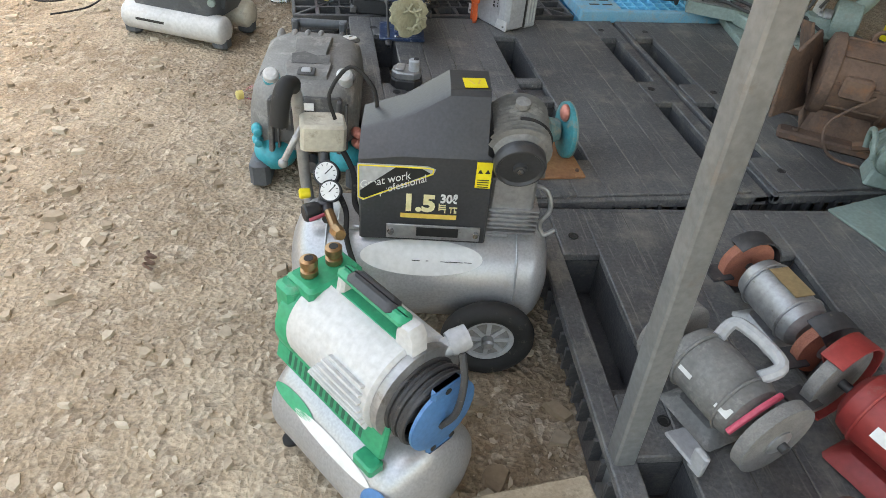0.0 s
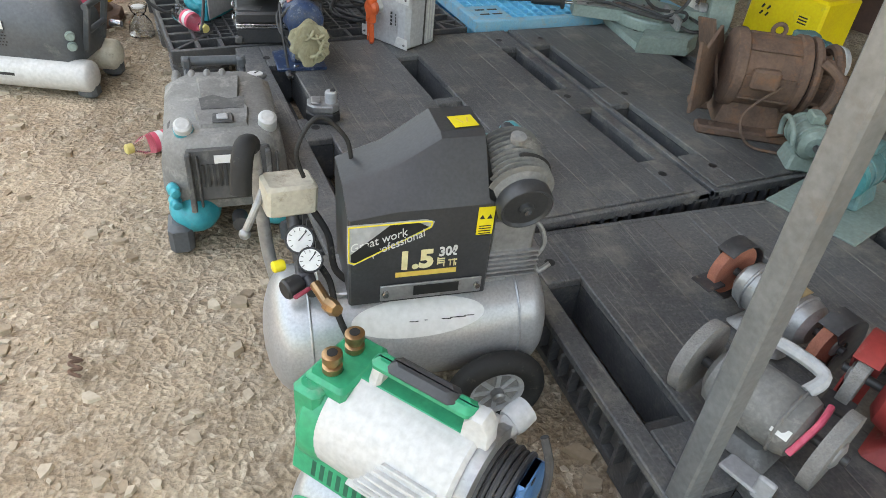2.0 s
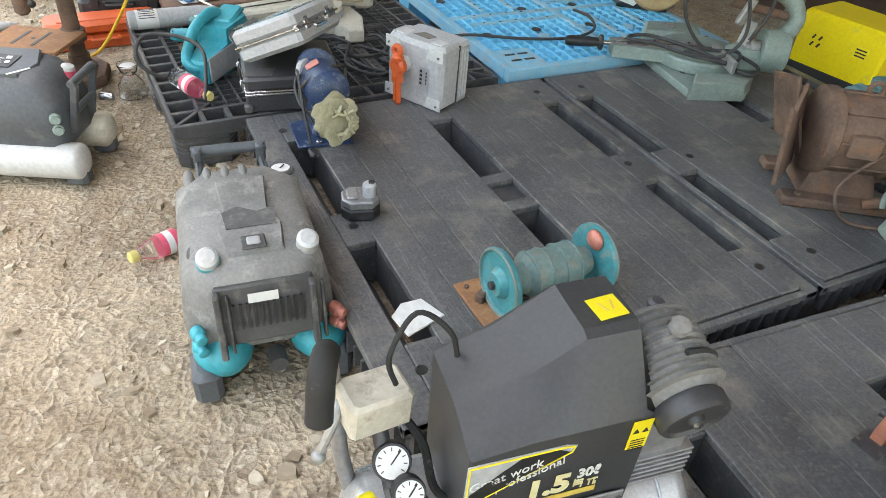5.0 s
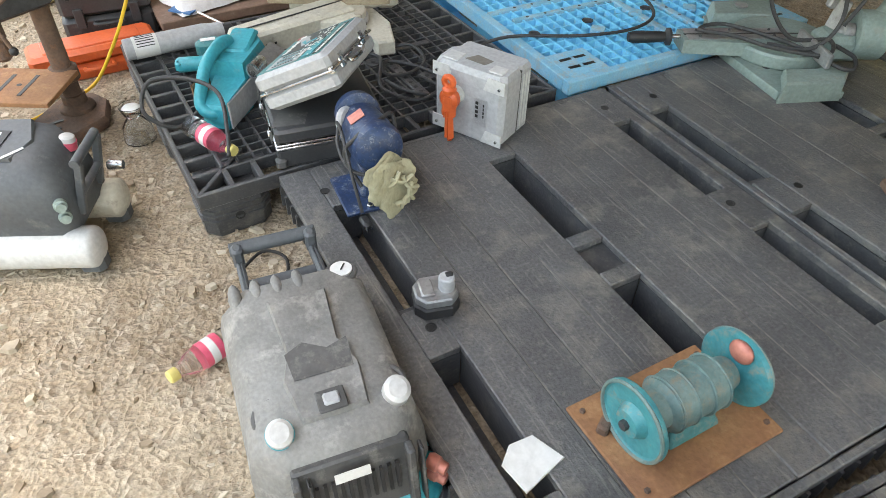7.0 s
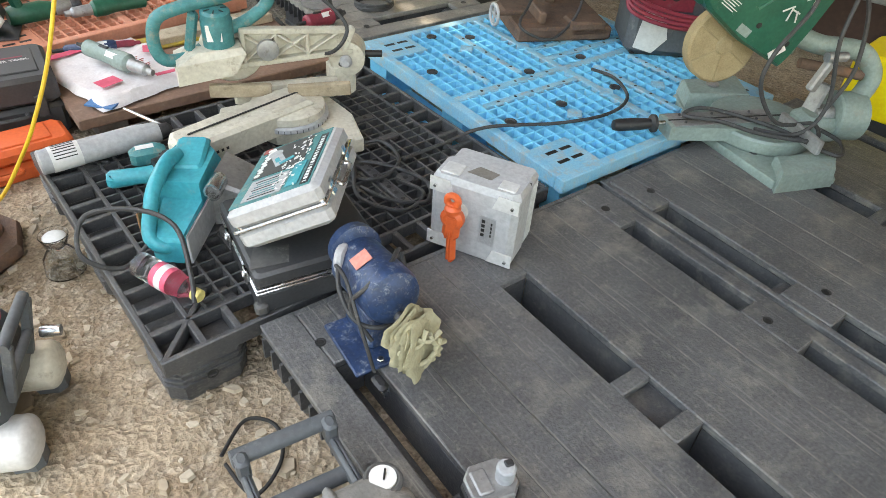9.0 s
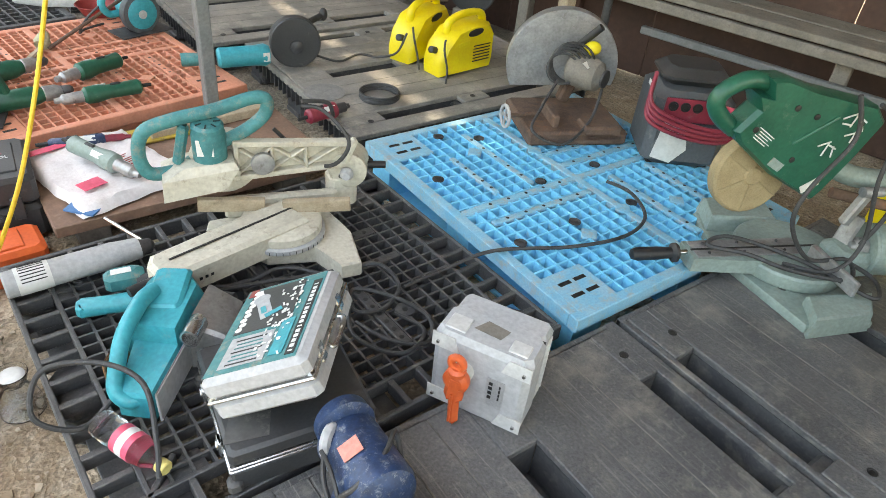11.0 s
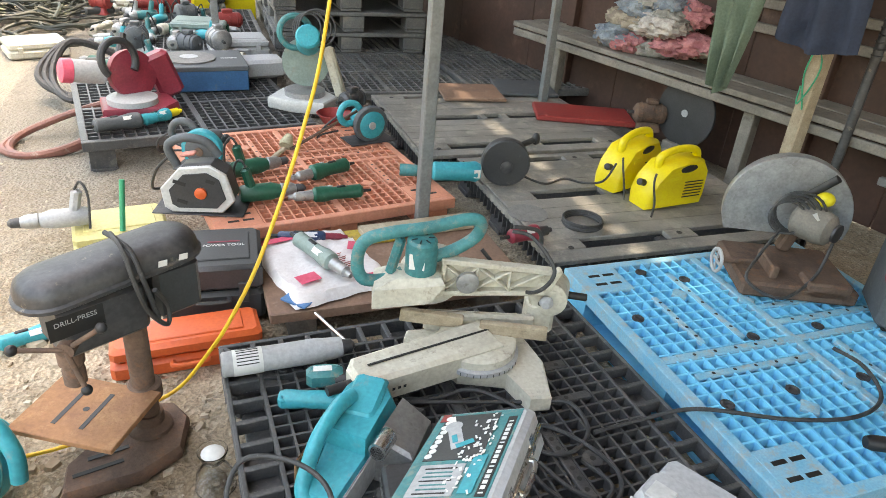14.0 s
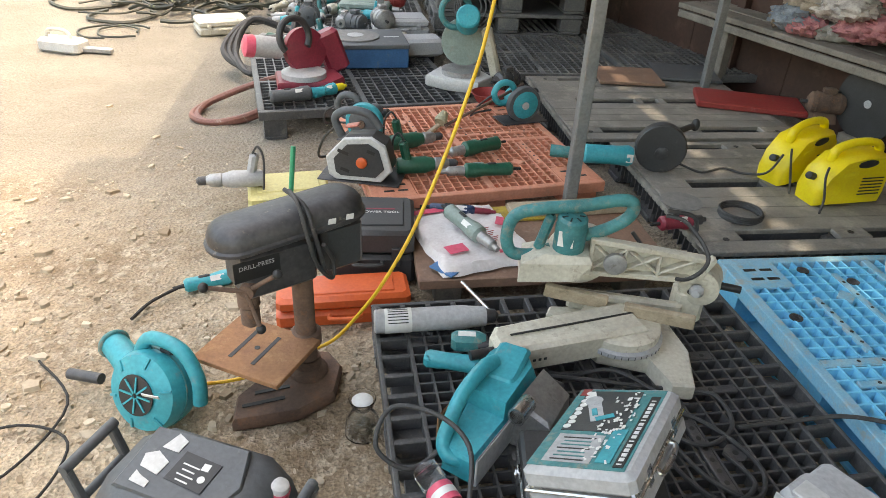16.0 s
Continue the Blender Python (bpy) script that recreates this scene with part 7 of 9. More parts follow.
def cream_mitre_saw():
    t = thing("mitre_saw", "cream cast mitre saw with teal motor and loop handle", "saw", pose(0.845, 3.69, GZ, 0, 0, -14))
    part("base", B().prism([(-0.14, 0.0), (-0.06, -0.1), (0.08, -0.12), (0.13, -0.22), (0.19, -0.215), (0.2, -0.06), (0.16, 0.07), (0.0, 0.12), (-0.12, 0.1), (-0.2, 0.09), (-0.21, 0.05)], 0.055, ch=0.007), M_CREAM, t)
    part("scale_ring", B().lathe([(0.125, 0), (0.128, 0.004), (0.128, 0.016), (0.12, 0.02)], (0.0, -0.015, 0.054), seg=44), M_GREYBOX, t)
    tk = B()
    for k in range(15):
        a = radians(-150 + 8.5 * k)
        tk.box((0.1285 * math.cos(a), -0.015 + 0.1285 * math.sin(a), 0.062), (0.001, 0.002, 0.01), (0, 0, math.degrees(a)))
    part("scale_mark", tk, M_INK, t)
    part("turntable", B().lathe([(0.115, 0), (0.118, 0.004), (0.118, 0.026), (0.112, 0.03)], (0.0, -0.015, 0.072), seg=44), M_CREAM, t)
    arm_m = pose(0, -0.015, 0, 0, 0, 26)
    part("table_arm", B().loft([[(-0.4, -0.035, z - 0.012), (-0.375, -0.062, z), (-0.05, -0.07, z), (0.05, -0.07, z), (0.05, 0.07, z), (-0.05, 0.07, z), (-0.375, 0.06, z), (-0.4, 0.035, z - 0.012)] for z in (0.042, 0.108)] + [[(-0.385, -0.028, 0.112), (-0.37, -0.048, 0.117), (-0.05, -0.056, 0.117), (0.04, -0.056, 0.117), (0.04, 0.056, 0.117), (-0.05, 0.056, 0.117), (-0.37, 0.046, 0.117), (-0.385, 0.028, 0.112)]]), M_CREAM, t, m=arm_m, smooth=25)
    part("kerf_slot", B().box((-0.15, 0.006, 0.1175), (0.4, 0.007, 0.002)), M_INK, t, m=arm_m)
    part("handle_bar", B().rod((-0.39, 0, 0.075), (-0.47, 0.0, 0.075), 0.014), M_BLACKD, t, m=arm_m)
    words("lettering", "▪▪▪", 0.03, M_INK, t, arm_m @ pose(-0.29, -0.0675, 0.075, 90, 0, -1))
    # old timber fence
    part("fence", B().box((0.02, 0.085, 0.09), (0.34, 0.03, 0.07), (0, 0, -4), ch=0.008), M_CREAM, t)
    part("fence_board", B().box((-0.13, 0.055, 0.125), (0.19, 0.02, 0.045), (6, 4, -6), ch=0.003), M_WOOD, t, "split weathered board")
    part("fence_board", B().box((0.11, 0.0, 0.122), (0.2, 0.02, 0.045), (6, -3, -14), ch=0.003), M_WOOD, t, "split weathered board")
    # arm: ribbed casting
    for x0, z0, x1, z1, w in ((-0.12, 0.19, 0.26, 0.2, 0.018), (-0.1, 0.3, 0.22, 0.27, 0.018), (-0.1, 0.2, -0.1, 0.3, 0.014), (0.0, 0.2, 0.0, 0.29, 0.01), (0.1, 0.2, 0.1, 0.28, 0.01), (0.22, 0.2, 0.25, 0.27, 0.016), (-0.09, 0.21, 0.0, 0.28, 0.008), (0.0, 0.21, 0.1, 0.27, 0.008), (0.1, 0.21, 0.2, 0.265, 0.008), (0.0, 0.21, -0.09, 0.28, 0.008), (0.1, 0.21, 0.01, 0.275, 0.008)):
        d = math.degrees(math.atan2(z1 - z0, x1 - x0))
        part("arm_rib", B().box(((x0 + x1) / 2, 0.1, (z0 + z1) / 2), (math.hypot(x1 - x0, z1 - z0) + w, 0.03, w), (0, -d, 0), ch=0.003), M_CREAM, t)
    part("arm_casting", B().prism([(-0.1, 0.2), (0.25, 0.205), (0.24, 0.265), (-0.1, 0.295)], 0.008, (0, 0.118, 0), (90, 0, 0)), M_CREAM, t, "ribbed cream casting")
    part("guard_link", B().lathe([(0.03, 0), (0.034, 0.006), (0.034, 0.02), (0.014, 0.026)], (-0.03, 0.085, 0.24), (90, 0, 0), seg=22), M_ALU, t)
    part("pivot", B().lathe([(0.05, -0.05), (0.06, -0.045), (0.06, 0.045), (0.05, 0.05)], (0.245, 0.14, 0.17), (90, 0, -20), seg=28).box((0.22, 0.14, 0.09), (0.09, 0.08, 0.12), ch=0.014), M_CREAM, t)
    for k in range(4):
        part("pivot_screw", B().lathe([(0.008, 0), (0.008, 0.004), (0.004, 0.005)], (0.235 + 0.03 * math.cos(1.57 * k + 0.5), 0.096, 0.17 + 0.03 * math.sin(1.57 * k + 0.5)), (90, 0, -20), seg=10), M_DARKSTEEL, t)
    part("pivot_bolt", B().lathe([(0.02, 0), (0.022, 0.012), (0.012, 0.03)], (0.225, 0.088, 0.17), (90, 0, -20), seg=12), M_GREYBOX, t)
    part("lock_lever", B().rod((0.28, 0.13, 0.17), (0.36, 0.12, 0.165), 0.012), M_BLACKD, t)
    part("blade_housing", B().lathe([(0.03, -0.022), (0.095, -0.022), (0.1, -0.016), (0.1, 0.016), (0.095, 0.022), (0.03, 0.022)], (-0.13, 0.15, 0.22), (90, 0, 4), seg=36), M_CREAM, t)
    part("motor", B().lathe([(0.04, 0), (0.047, 0.004), (0.047, 0.085), (0.044, 0.09), (0.044, 0.11), (0.036, 0.118), (0.001, 0.12)], (-0.17, 0.1, 0.26), (6, 0, 0), seg=32), M_DTEAL, t, "teal upright motor")
    part("motor_label", B().box((-0.185, 0.053, 0.315), (0.045, 0.002, 0.05), (2, 0, -12)), M_PRINT, t)
    mv = B()
    for k in range(7):
        a = radians(51 * k)
        mv.box((0.026 * math.cos(a), 0.026 * math.sin(a), 0.1195), (0.018, 0.004, 0.0016), (0, 0, 51 * k))
    part("vent", mv, M_INK, t, m=pose(-0.17, 0.1, 0.26, 6, 0, 0))
    part("handle", B().tube([(-0.22, 0.11, 0.25), (-0.27, 0.1, 0.23), (-0.335, 0.09, 0.235), (-0.355, 0.09, 0.29), (-0.335, 0.09, 0.36), (-0.26, 0.1, 0.385), (-0.15, 0.11, 0.4), (-0.04, 0.13, 0.42), (0.0, 0.13, 0.41), (-0.01, 0.13, 0.365), (-0.07, 0.12, 0.325), (-0.14, 0.11, 0.3)], 0.019, 14), M_DTEAL, t, "teal loop handle")
    part("handle_web", B().box((-0.245, 0.1, 0.31), (0.03, 0.03, 0.13), (0, 14, 0), ch=0.01), M_DTEAL, t)
    part("lower_guard", B().loft([[(-0.31, 0.02, 0.175), (-0.14, 0.03, 0.19), (-0.14, 0.15, 0.19), (-0.31, 0.15, 0.175)], [(-0.305, 0.025, 0.235), (-0.1, 0.035, 0.25), (-0.1, 0.15, 0.25), (-0.305, 0.15, 0.235)], [(-0.24, 0.05, 0.262), (-0.11, 0.05, 0.266), (-0.11, 0.14, 0.266), (-0.24, 0.14, 0.262)]]), M_CREAM, t)
    part("cable", B().tube([(0.02, 0.17, 0.3), (0.12, 0.13, 0.2), (0.18, 0.06, 0.22), (0.22, 0.05, 0.3), (0.16, 0.12, 0.37), (0.1, 0.14, 0.38)], 0.0062).tube([(0.1, 0.13, 0.4), (0.18, 0.15, 0.38), (0.2, 0.16, 0.33)], 0.0065), M_CABLE, t)


cream_mitre_saw()


def cylinder_tool():
    t = thing("orbital_sander", "long grey cylindrical power tool with a white paper label, on pallet", "power tool", pose(0.296, 3.80, GZ + 0.04, 0, 0, 1.5))
    part("barrel", B().lathe([(0.032, -0.17), (0.036, -0.165), (0.037, 0.1), (0.034, 0.12), (0.03, 0.17)], (0, 0, 0), (0, 90, 0), seg=30), M_GREYBOX, t)
    part("paper_label", B().lathe([(0.0375, -0.14), (0.0378, -0.139), (0.0378, -0.06), (0.0375, -0.059)], (0, 0, 0), (0, 90, 0), seg=30), M_PRINT, t, "white printed label")
    pr = B()
    for k in range(9):
        a = radians(25 + 14 * k)
        pr.box((-0.1, -0.0382 * math.cos(a), 0.0382 * math.sin(a)), (0.06, 0.003, 0.0008), (90 - math.degrees(a), 0, 0))
    part("print", pr, M_INK, t)
    part("chuck", B().lathe([(0.03, 0.16), (0.022, 0.18), (0.02, 0.2), (0.008, 0.21)], (0, 0, 0), (0, 90, 0), seg=20), M_DARKSTEEL, t)
    part("side_rod", B().rod((0.19, 0.0, 0.01), (0.13, 0.19, 0.0), 0.006), M_CHROME, t)
    t = thing("angle_grinder", "teal angle grinder with black side handle, on black pallet", "grinder", pose(0.372, 3.60, GZ, 0, 0, -16))
    part("body", B().lathe([(0.02, -0.11), (0.026, -0.1), (0.024, -0.04), (0.026, 0.02), (0.03, 0.08), (0.026, 0.105)], (0, 0, 0.03), (0, 90, 0), seg=20), M_TEAL, t)
    part("tail", B().box((-0.1, 0, 0.03), (0.03, 0.05, 0.042), ch=0.01), M_TEAL, t)
    part("head", B().box((0.0, 0.075, 0.05), (0.1, 0.055, 0.06), (0, 0, 8), ch=0.014), M_DTEAL, t)
    part("label", B().box((-0.005, 0.07, 0.0805), (0.05, 0.022, 0.001), (0, 0, 8)), M_PRINT, t)
    part("side_handle", B().lathe([(0.013, 0), (0.017, 0.01), (0.016, 0.1), (0.02, 0.11), (0.018, 0.118)], (0.03, 0.055, 0.05), (0, 90, 12), seg=16), M_BLACKD, t)


cylinder_tool()
# cables lying over the open pallet
def cable(name, label, pts, r=0.0062, mt=None, n=8):
    return solo(name, B().tube(pts, r, n, 6), mt or M_CABLE, label, "cable")


zc = GZ + 0.012
cable("power_cable", "grey cable looping over the black pallet", [(0.56, 3.56, zc), (0.7, 3.52, zc + 0.01), (0.82, 3.5, zc), (0.95, 3.47, zc), (1.03, 3.42, zc + 0.02), (1.04, 3.33, zc), (0.95, 3.27, zc), (0.88, 3.3, zc), (0.92, 3.38, zc), (1.0, 3.3, zc), (1.04, 3.18, zc), (0.98, 3.1, zc), (0.9, 3.16, zc), (0.86, 3.26, zc)])
cable("power_cable", "grey cable looping over the black pallet", [(0.55, 3.6, zc), (0.66, 3.55, zc), (0.79, 3.55, zc + 0.01), (0.9, 3.44, zc), (0.88, 3.34, zc + 0.02), (0.83, 3.22, zc), (0.9, 3.1, zc), (1.0, 3.14, zc), (0.97, 3.24, zc)])
cable("power_cable", "thin grey cable lying across the blue pallet", [(1.05, 3.32, zc), (1.2, 3.33, zc), (1.36, 3.3, 0.185), (1.6, 3.2, 0.182), (1.8, 3.16, 0.182), (1.94, 3.2, 0.19), (2.0, 3.32, 0.2), (1.98, 3.42, 0.2)])


def cup():
    t = thing("plastic_cup", "clear plastic goblet standing upside down on earth, holding white scraps", "cup", pose(0.085, 3.55, G0))
    part("bowl", B().lathe([(0.05, 0), (0.052, 0.002), (0.046, 0.05), (0.03, 0.075), (0.02, 0.085), (0.03, 0.098), (0.038, 0.125), (0.037, 0.127), (0.028, 0.1), (0.016, 0.088), (0.028, 0.07), (0.044, 0.048), (0.05, 0.004)], seg=28), M_GLASS, t)
    part("scrap", B().ball((0, 0, 0.118), (0.03, 0.03, 0.008), seg=14, rings=6), M_PRINT, t, "white scraps")


cup()
solo("paper_scrap", B().prism([(-0.05, -0.03), (0.05, -0.04), (0.045, 0.03), (0.0, 0.05), (-0.04, 0.035)], 0.006, ch=0.002), M_PRINT, "crumpled white paper on the pallet's edge", "paper", pose(0.525, 1.868, DECK, 4, -5, 20))

# ---- drill press, cases and sack ----
def drill_press():
    t = thing("drill_press", "old brown and black bench drill press with rusty table, on earth", "drill press", pose(-0.075, 3.77, G0))
    part("base", B().prism([(-0.2, -0.2), (-0.02, -0.17), (0.08, -0.1), (0.1, 0.02), (0.06, 0.09), (-0.04, 0.1), (-0.1, 0.03), (-0.2, -0.1)], 0.045, ch=0.01), M_RUST, t)
    part("base_slot", B().box((-0.12, -0.13, 0.046), (0.12, 0.012, 0.004), (0, 0, 14)).box((-0.1, -0.08, 0.046), (0.1, 0.012, 0.004), (0, 0, 14)), M_INK, t)
    part("column_foot", B().lathe([(0.06, 0.04), (0.058, 0.055), (0.04, 0.07), (0.038, 0.1)], seg=28), M_RUST, t)
    part("column", B().rod((0, 0, 0.05), (0, 0, 0.56), 0.03, seg=28), M_RUST, t, "rusty round column")
    part("collar", B().lathe([(0.038, 0), (0.045, 0.006), (0.045, 0.045), (0.038, 0.05)], (0, 0, 0.15), seg=24).box((-0.05, -0.03, 0.175), (0.08, 0.05, 0.04), (0, 0, 30), ch=0.006), M_RUST, t)
    part("table_bracket", B().box((-0.09, -0.05, 0.155), (0.12, 0.07, 0.03), (0, 0, 30), ch=0.006), M_RUST, t)
    tb = part("table", B().box((-0.13, -0.073, 0.19), (0.278, 0.217, 0.016), (0, 0, -29.5), ch=0.002), M_RUSTL, t, "square orange-brown rusted table")
    for d in (-0.045, 0.03):
        part("slot", B().box((-0.13 + d * 0.87, -0.073 - d * 0.49, 0.1985), (0.012, 0.13, 0.0016), (0, 0, -29.5 + 0)), M_INK, tb)
    part("centre_hole", B().lathe([(0.008, 0), (0.008, 0.001), (0.001, 0.001)], (-0.13, -0.073, 0.1982), seg=12), M_INK, tb)
    # head and belt cover
    def rr(x, y, z, c):
        ring = []
        for cx, cy, a0 in ((x - c, y - c, 0), (c - x, y - c, 90), (c - x, c - y, 180), (x - c, c - y, 270)):
            ring += [(cx + c * math.cos(radians(a0 + 18 * i)), cy + c * math.sin(radians(a0 + 18 * i)), z) for i in range(6)]
        return ring
    part("head", B().box((-0.075, -0.06, 0.495), (0.2, 0.14, 0.13), (0, 0, 14), ch=0.01), M_DARKSTEEL, t)
    part("motor_box", B().box((0.1, -0.0, 0.5), (0.12, 0.15, 0.14), (0, 0, 14), ch=0.012), M_CHAR, t)
    cv = part("belt_cover", B().loft([rr(0.208, 0.076, 0.0, 0.07), rr(0.216, 0.083, 0.005, 0.076), rr(0.216, 0.083, 0.013, 0.076), rr(0.209, 0.077, 0.018, 0.07), rr(0.208, 0.076, 0.034, 0.07), rr(0.202, 0.07, 0.05, 0.065), rr(0.188, 0.056, 0.061, 0.052), rr(0.165, 0.035, 0.066, 0.032)], pose(-0.02, -0.04, 0.565, 0, -3, 14)), M_DARKSTEEL, t, "dark metal belt cover, dented", smooth=40)
    part("plate", B().box((-0.12, -0.142, 0.52), (0.12, 0.003, 0.055), (0, 0, 14)), M_INK, t, "black printed name plate")
    words("lettering", "DRILL-PRESS", 0.017, M_GREYBOX, t, pose(-0.1205, -0.1445, 0.53, 90, 0, 14))
    part("plate_line", B().box((-0.13, -0.145, 0.507), (0.05, 0.001, 0.004), (0, 0, 14)), M_GREYBOX, t)
    part("quill", B().lathe([(0.016, 0.29), (0.026, 0.3), (0.026, 0.34), (0.022, 0.35), (0.03, 0.36), (0.03, 0.44)], (-0.135, -0.085, 0), seg=22), M_RUST, t)
    part("feed_hub", B().rod((-0.1, -0.12, 0.47), (-0.12, -0.19, 0.465), 0.02), M_RUST, t)
    for a, L in ((35, 0.1), (165, 0.1), (285, 0.11)):
        x, z = math.cos(radians(a)) * L, math.sin(radians(a)) * L
        lv = part("feed_lever", B().rod((-0.12, -0.185, 0.465), (-0.12 + x, -0.2, 0.465 + z), 0.006), M_RUST, t)
        part("knob", B().ball((-0.12 + x, -0.2, 0.465 + z), (0.013, 0.013, 0.013), seg=12, rings=8), M_BLACKD, lv)
    for x in (0.08, 0.13):
        part("torn_sticker", B().prism([(-0.012, -0.006), (0.01, -0.008), (0.013, 0.006), (-0.008, 0.008)], 0.001, (x, -0.105 + 0.25 * (x - 0.08), 0.6), (80, 0, 14)), M_PRINT, t)
    part("cable", B().tube([(-0.01, -0.03, 0.665), (0.0, -0.1, 0.655), (0.01, -0.14, 0.58), (0.03, -0.14, 0.5), (0.07, -0.12, 0.44), (0.08, -0.1, 0.48), (0.05, -0.13, 0.55)], 0.006).tube([(-0.02, -0.02, 0.665), (0.015, -0.1, 0.65), (0.03, -0.135, 0.58), (0.05, -0.13, 0.47)], 0.006), M_CABLE, t)
    turn = pose(-0.02, -0.04, 0, 0, 0, 15) @ pose(0.02, 0.04, 0)
    for c in t.children:
        if c.name.split(".")[0] in ("head", "motor_box", "belt_cover", "plate", "lettering", "plate_line", "torn_sticker", "cable"):
            c.matrix_basis = turn @ c.matrix_basis


drill_press()


def hard_case(label, m, size, mt, band=None, text=False):
    t = thing("tool_case", label, "case", m)
    x, y, z = size
    part("lower_shell", B().box((0, 0, z * 0.27), (x, y, z * 0.54), ch=0.014), mt, t)
    part("lid", B().box((0, 0, z * 0.78), (x * 0.985, y * 0.985, z * 0.44), ch=0.014), mt, t)
    for k in (-0.3, 0.3):
        part("catch", B().box((x * k, -y / 2 - 0.004, z * 0.55), (0.035, 0.012, z * 0.35), ch=0.003), mt, t)
    part("handle", B().tube([(-0.05, -y / 2, z * 0.45), (-0.045, -y / 2 - 0.025, z * 0.45), (0.045, -y / 2 - 0.025, z * 0.45), (0.05, -y / 2, z * 0.45)], 0.008), mt, t)
    part("lid_panel", B().box((0, 0, z + 0.001), (x * 0.75, y * 0.65, 0.008), ch=0.003), mt, t)
    if text:
        words("lettering", "POWER TOOL", 0.022, M_PRINT, t, pose(0.04, 0.0, z + 0.0055))
        part("red_bar", B().box((0.04, 0.026, z + 0.0055), (0.11, 0.008, 0.0012)), M_CRIMSON, t)
    return t


hard_case("long orange hard plastic case lying on earth behind the drill press", pose(0.03, 4.12, G0, 0, 0, 3), (0.46, 0.16, 0.12), M_ORANGE)
solo("brown_board", B().box((0, 0, 0.02), (0.95, 0.52, 0.04), ch=0.004), M_BOARD, "brown wooden board on low blocks under the sack", "board", pose(0.76, 4.36, 0.085, 0, 0, 1))
for x in (0.4, 1.1):
    solo("timber_block", B().box((0, 0, 0.05), (0.1, 0.4, 0.105), ch=0.004), M_TIMBER, "short timber block under the brown board", "block", pose(x, 4.36, G0, 0, 0, 1), "board blocks")
hard_case("black power tool case with printed lid, beside the drill press", pose(0.13, 4.42, G0 + 0.02, 0, 0, -4), (0.34, 0.3, 0.22), M_CHAR, text=True)
solo("plank", B().box((0, 0, 0.02), (0.5, 0.09, 0.035), ch=0.003), M_WOOD, "weathered plank lying before the orange pallet", "plank", pose(0.95, 4.58, 0.125, 0, 0, 5))
solo("yellow_sheet", B().box((0, 0, 0.006), (0.3, 0.12, 0.01), ch=0.002), mat("yellow_flecked_board", (0.5, 0.36, 0.05), (0.33, 0.22, 0.04), 0.8, scale=20, dirt=(0.2, 0.15, 0.08), dirt_amt=0.4), "yellow flecked scrap board lying on the brown board", "board", pose(0.72, 4.56, 0.126, 0, 0, 3))


def sack():
    t = thing("plastic_sack", "crumpled white and red printed plastic sack on the brown board", "sack", pose(0.5, 4.37, 0.125, 0, 0, 14))
    b = B()
    n, mth = 22, 20
    v = []
    for j in range(mth):
        for i in range(n):
            x, y = -0.19 + 0.38 * i / (n - 1), -0.24 + 0.46 * j / (mth - 1)
            e = min(i, n - 1 - i, j, mth - 1 - j)
            z = 0.008 + (0.02 if e else 0.0) + 0.022 * abs(noise.noise((x * 9, y * 9, 2))) * (e > 0) + 0.014 * abs(noise.noise((x * 25, y * 25, 5))) * (e > 0)
            v.append((x + 0.015 * noise.noise((y * 12, 3, 1)), y + 0.012 * noise.noise((x * 12, 7, 1)), z))
    b._put(v, [(j * n + i, j * n + i + 1, (j + 1) * n + i + 1, (j + 1) * n + i) for j in range(mth - 1) for i in range(n - 1)])
    part("sheet", b, M_PAPER, t, smooth=60)
    for x, y, w, h, r in ((-0.1, -0.13, 0.08, 0.05, 10), (0.1, -0.2, 0.12, 0.018, -4), (-0.1, 0.17, 0.16, 0.03, 6), (0.14, 0.02, 0.07, 0.03, 60)):
        part("red_print", B().box((x, y, 0.05), (w, h, 0.0015), (4, 3, r)), M_PINK, t, "red printed block")
    pr = B()
    for k in range(8):
        pr.box((0.04 + 0.012 * (k % 3), -0.12 + 0.014 * k, 0.051), (0.06 - 0.008 * (k % 3), 0.004, 0.001), (3, 2, 12))
    part("small_print", pr, M_RED, t)
    part("blue_edge", B().box((-0.17, -0.2, 0.018), (0.05, 0.1, 0.006), (0, 0, 30)), M_LBLUE, t)


sack()


def die_grinder(name, label, m, body, nose=None, L=0.26, r=0.026):
    t = thing(name, label, "grinder", m)
    part("body", B().lathe([(r * 0.7, -L / 2), (r, -L / 2 + 0.01), (r * 0.92, -L * 0.1), (r * 1.15, L * 0.05), (r * 1.1, L * 0.16), (r * 0.7, L * 0.2)], (0, 0, r * 1.15), (0, 90, 0), seg=22), body, t)
    part("nose", B().lathe([(r * 0.75, L * 0.19), (r * 0.68, L * 0.42), (r * 0.4, L * 0.45), (r * 0.35, L * 0.52)], (0, 0, r * 1.15), (0, 90, 0), seg=18), nose or M_ALU, t)
    part("switch", B().box((-L * 0.2, 0, r * 2.1), (0.04, 0.014, 0.008), ch=0.003), M_BLACKD, t)
    part("label", B().box((-L * 0.02, -r * 0.75, r * 1.9), (0.05, 0.002, 0.02), (-40, 0, 0)), M_PRINT, t)
    part("cord_guard", B().rod((-L / 2, 0, r * 1.15), (-L / 2 - 0.04, 0, r * 1.1), 0.008, 0.006), M_RUBBER, t)
    return t


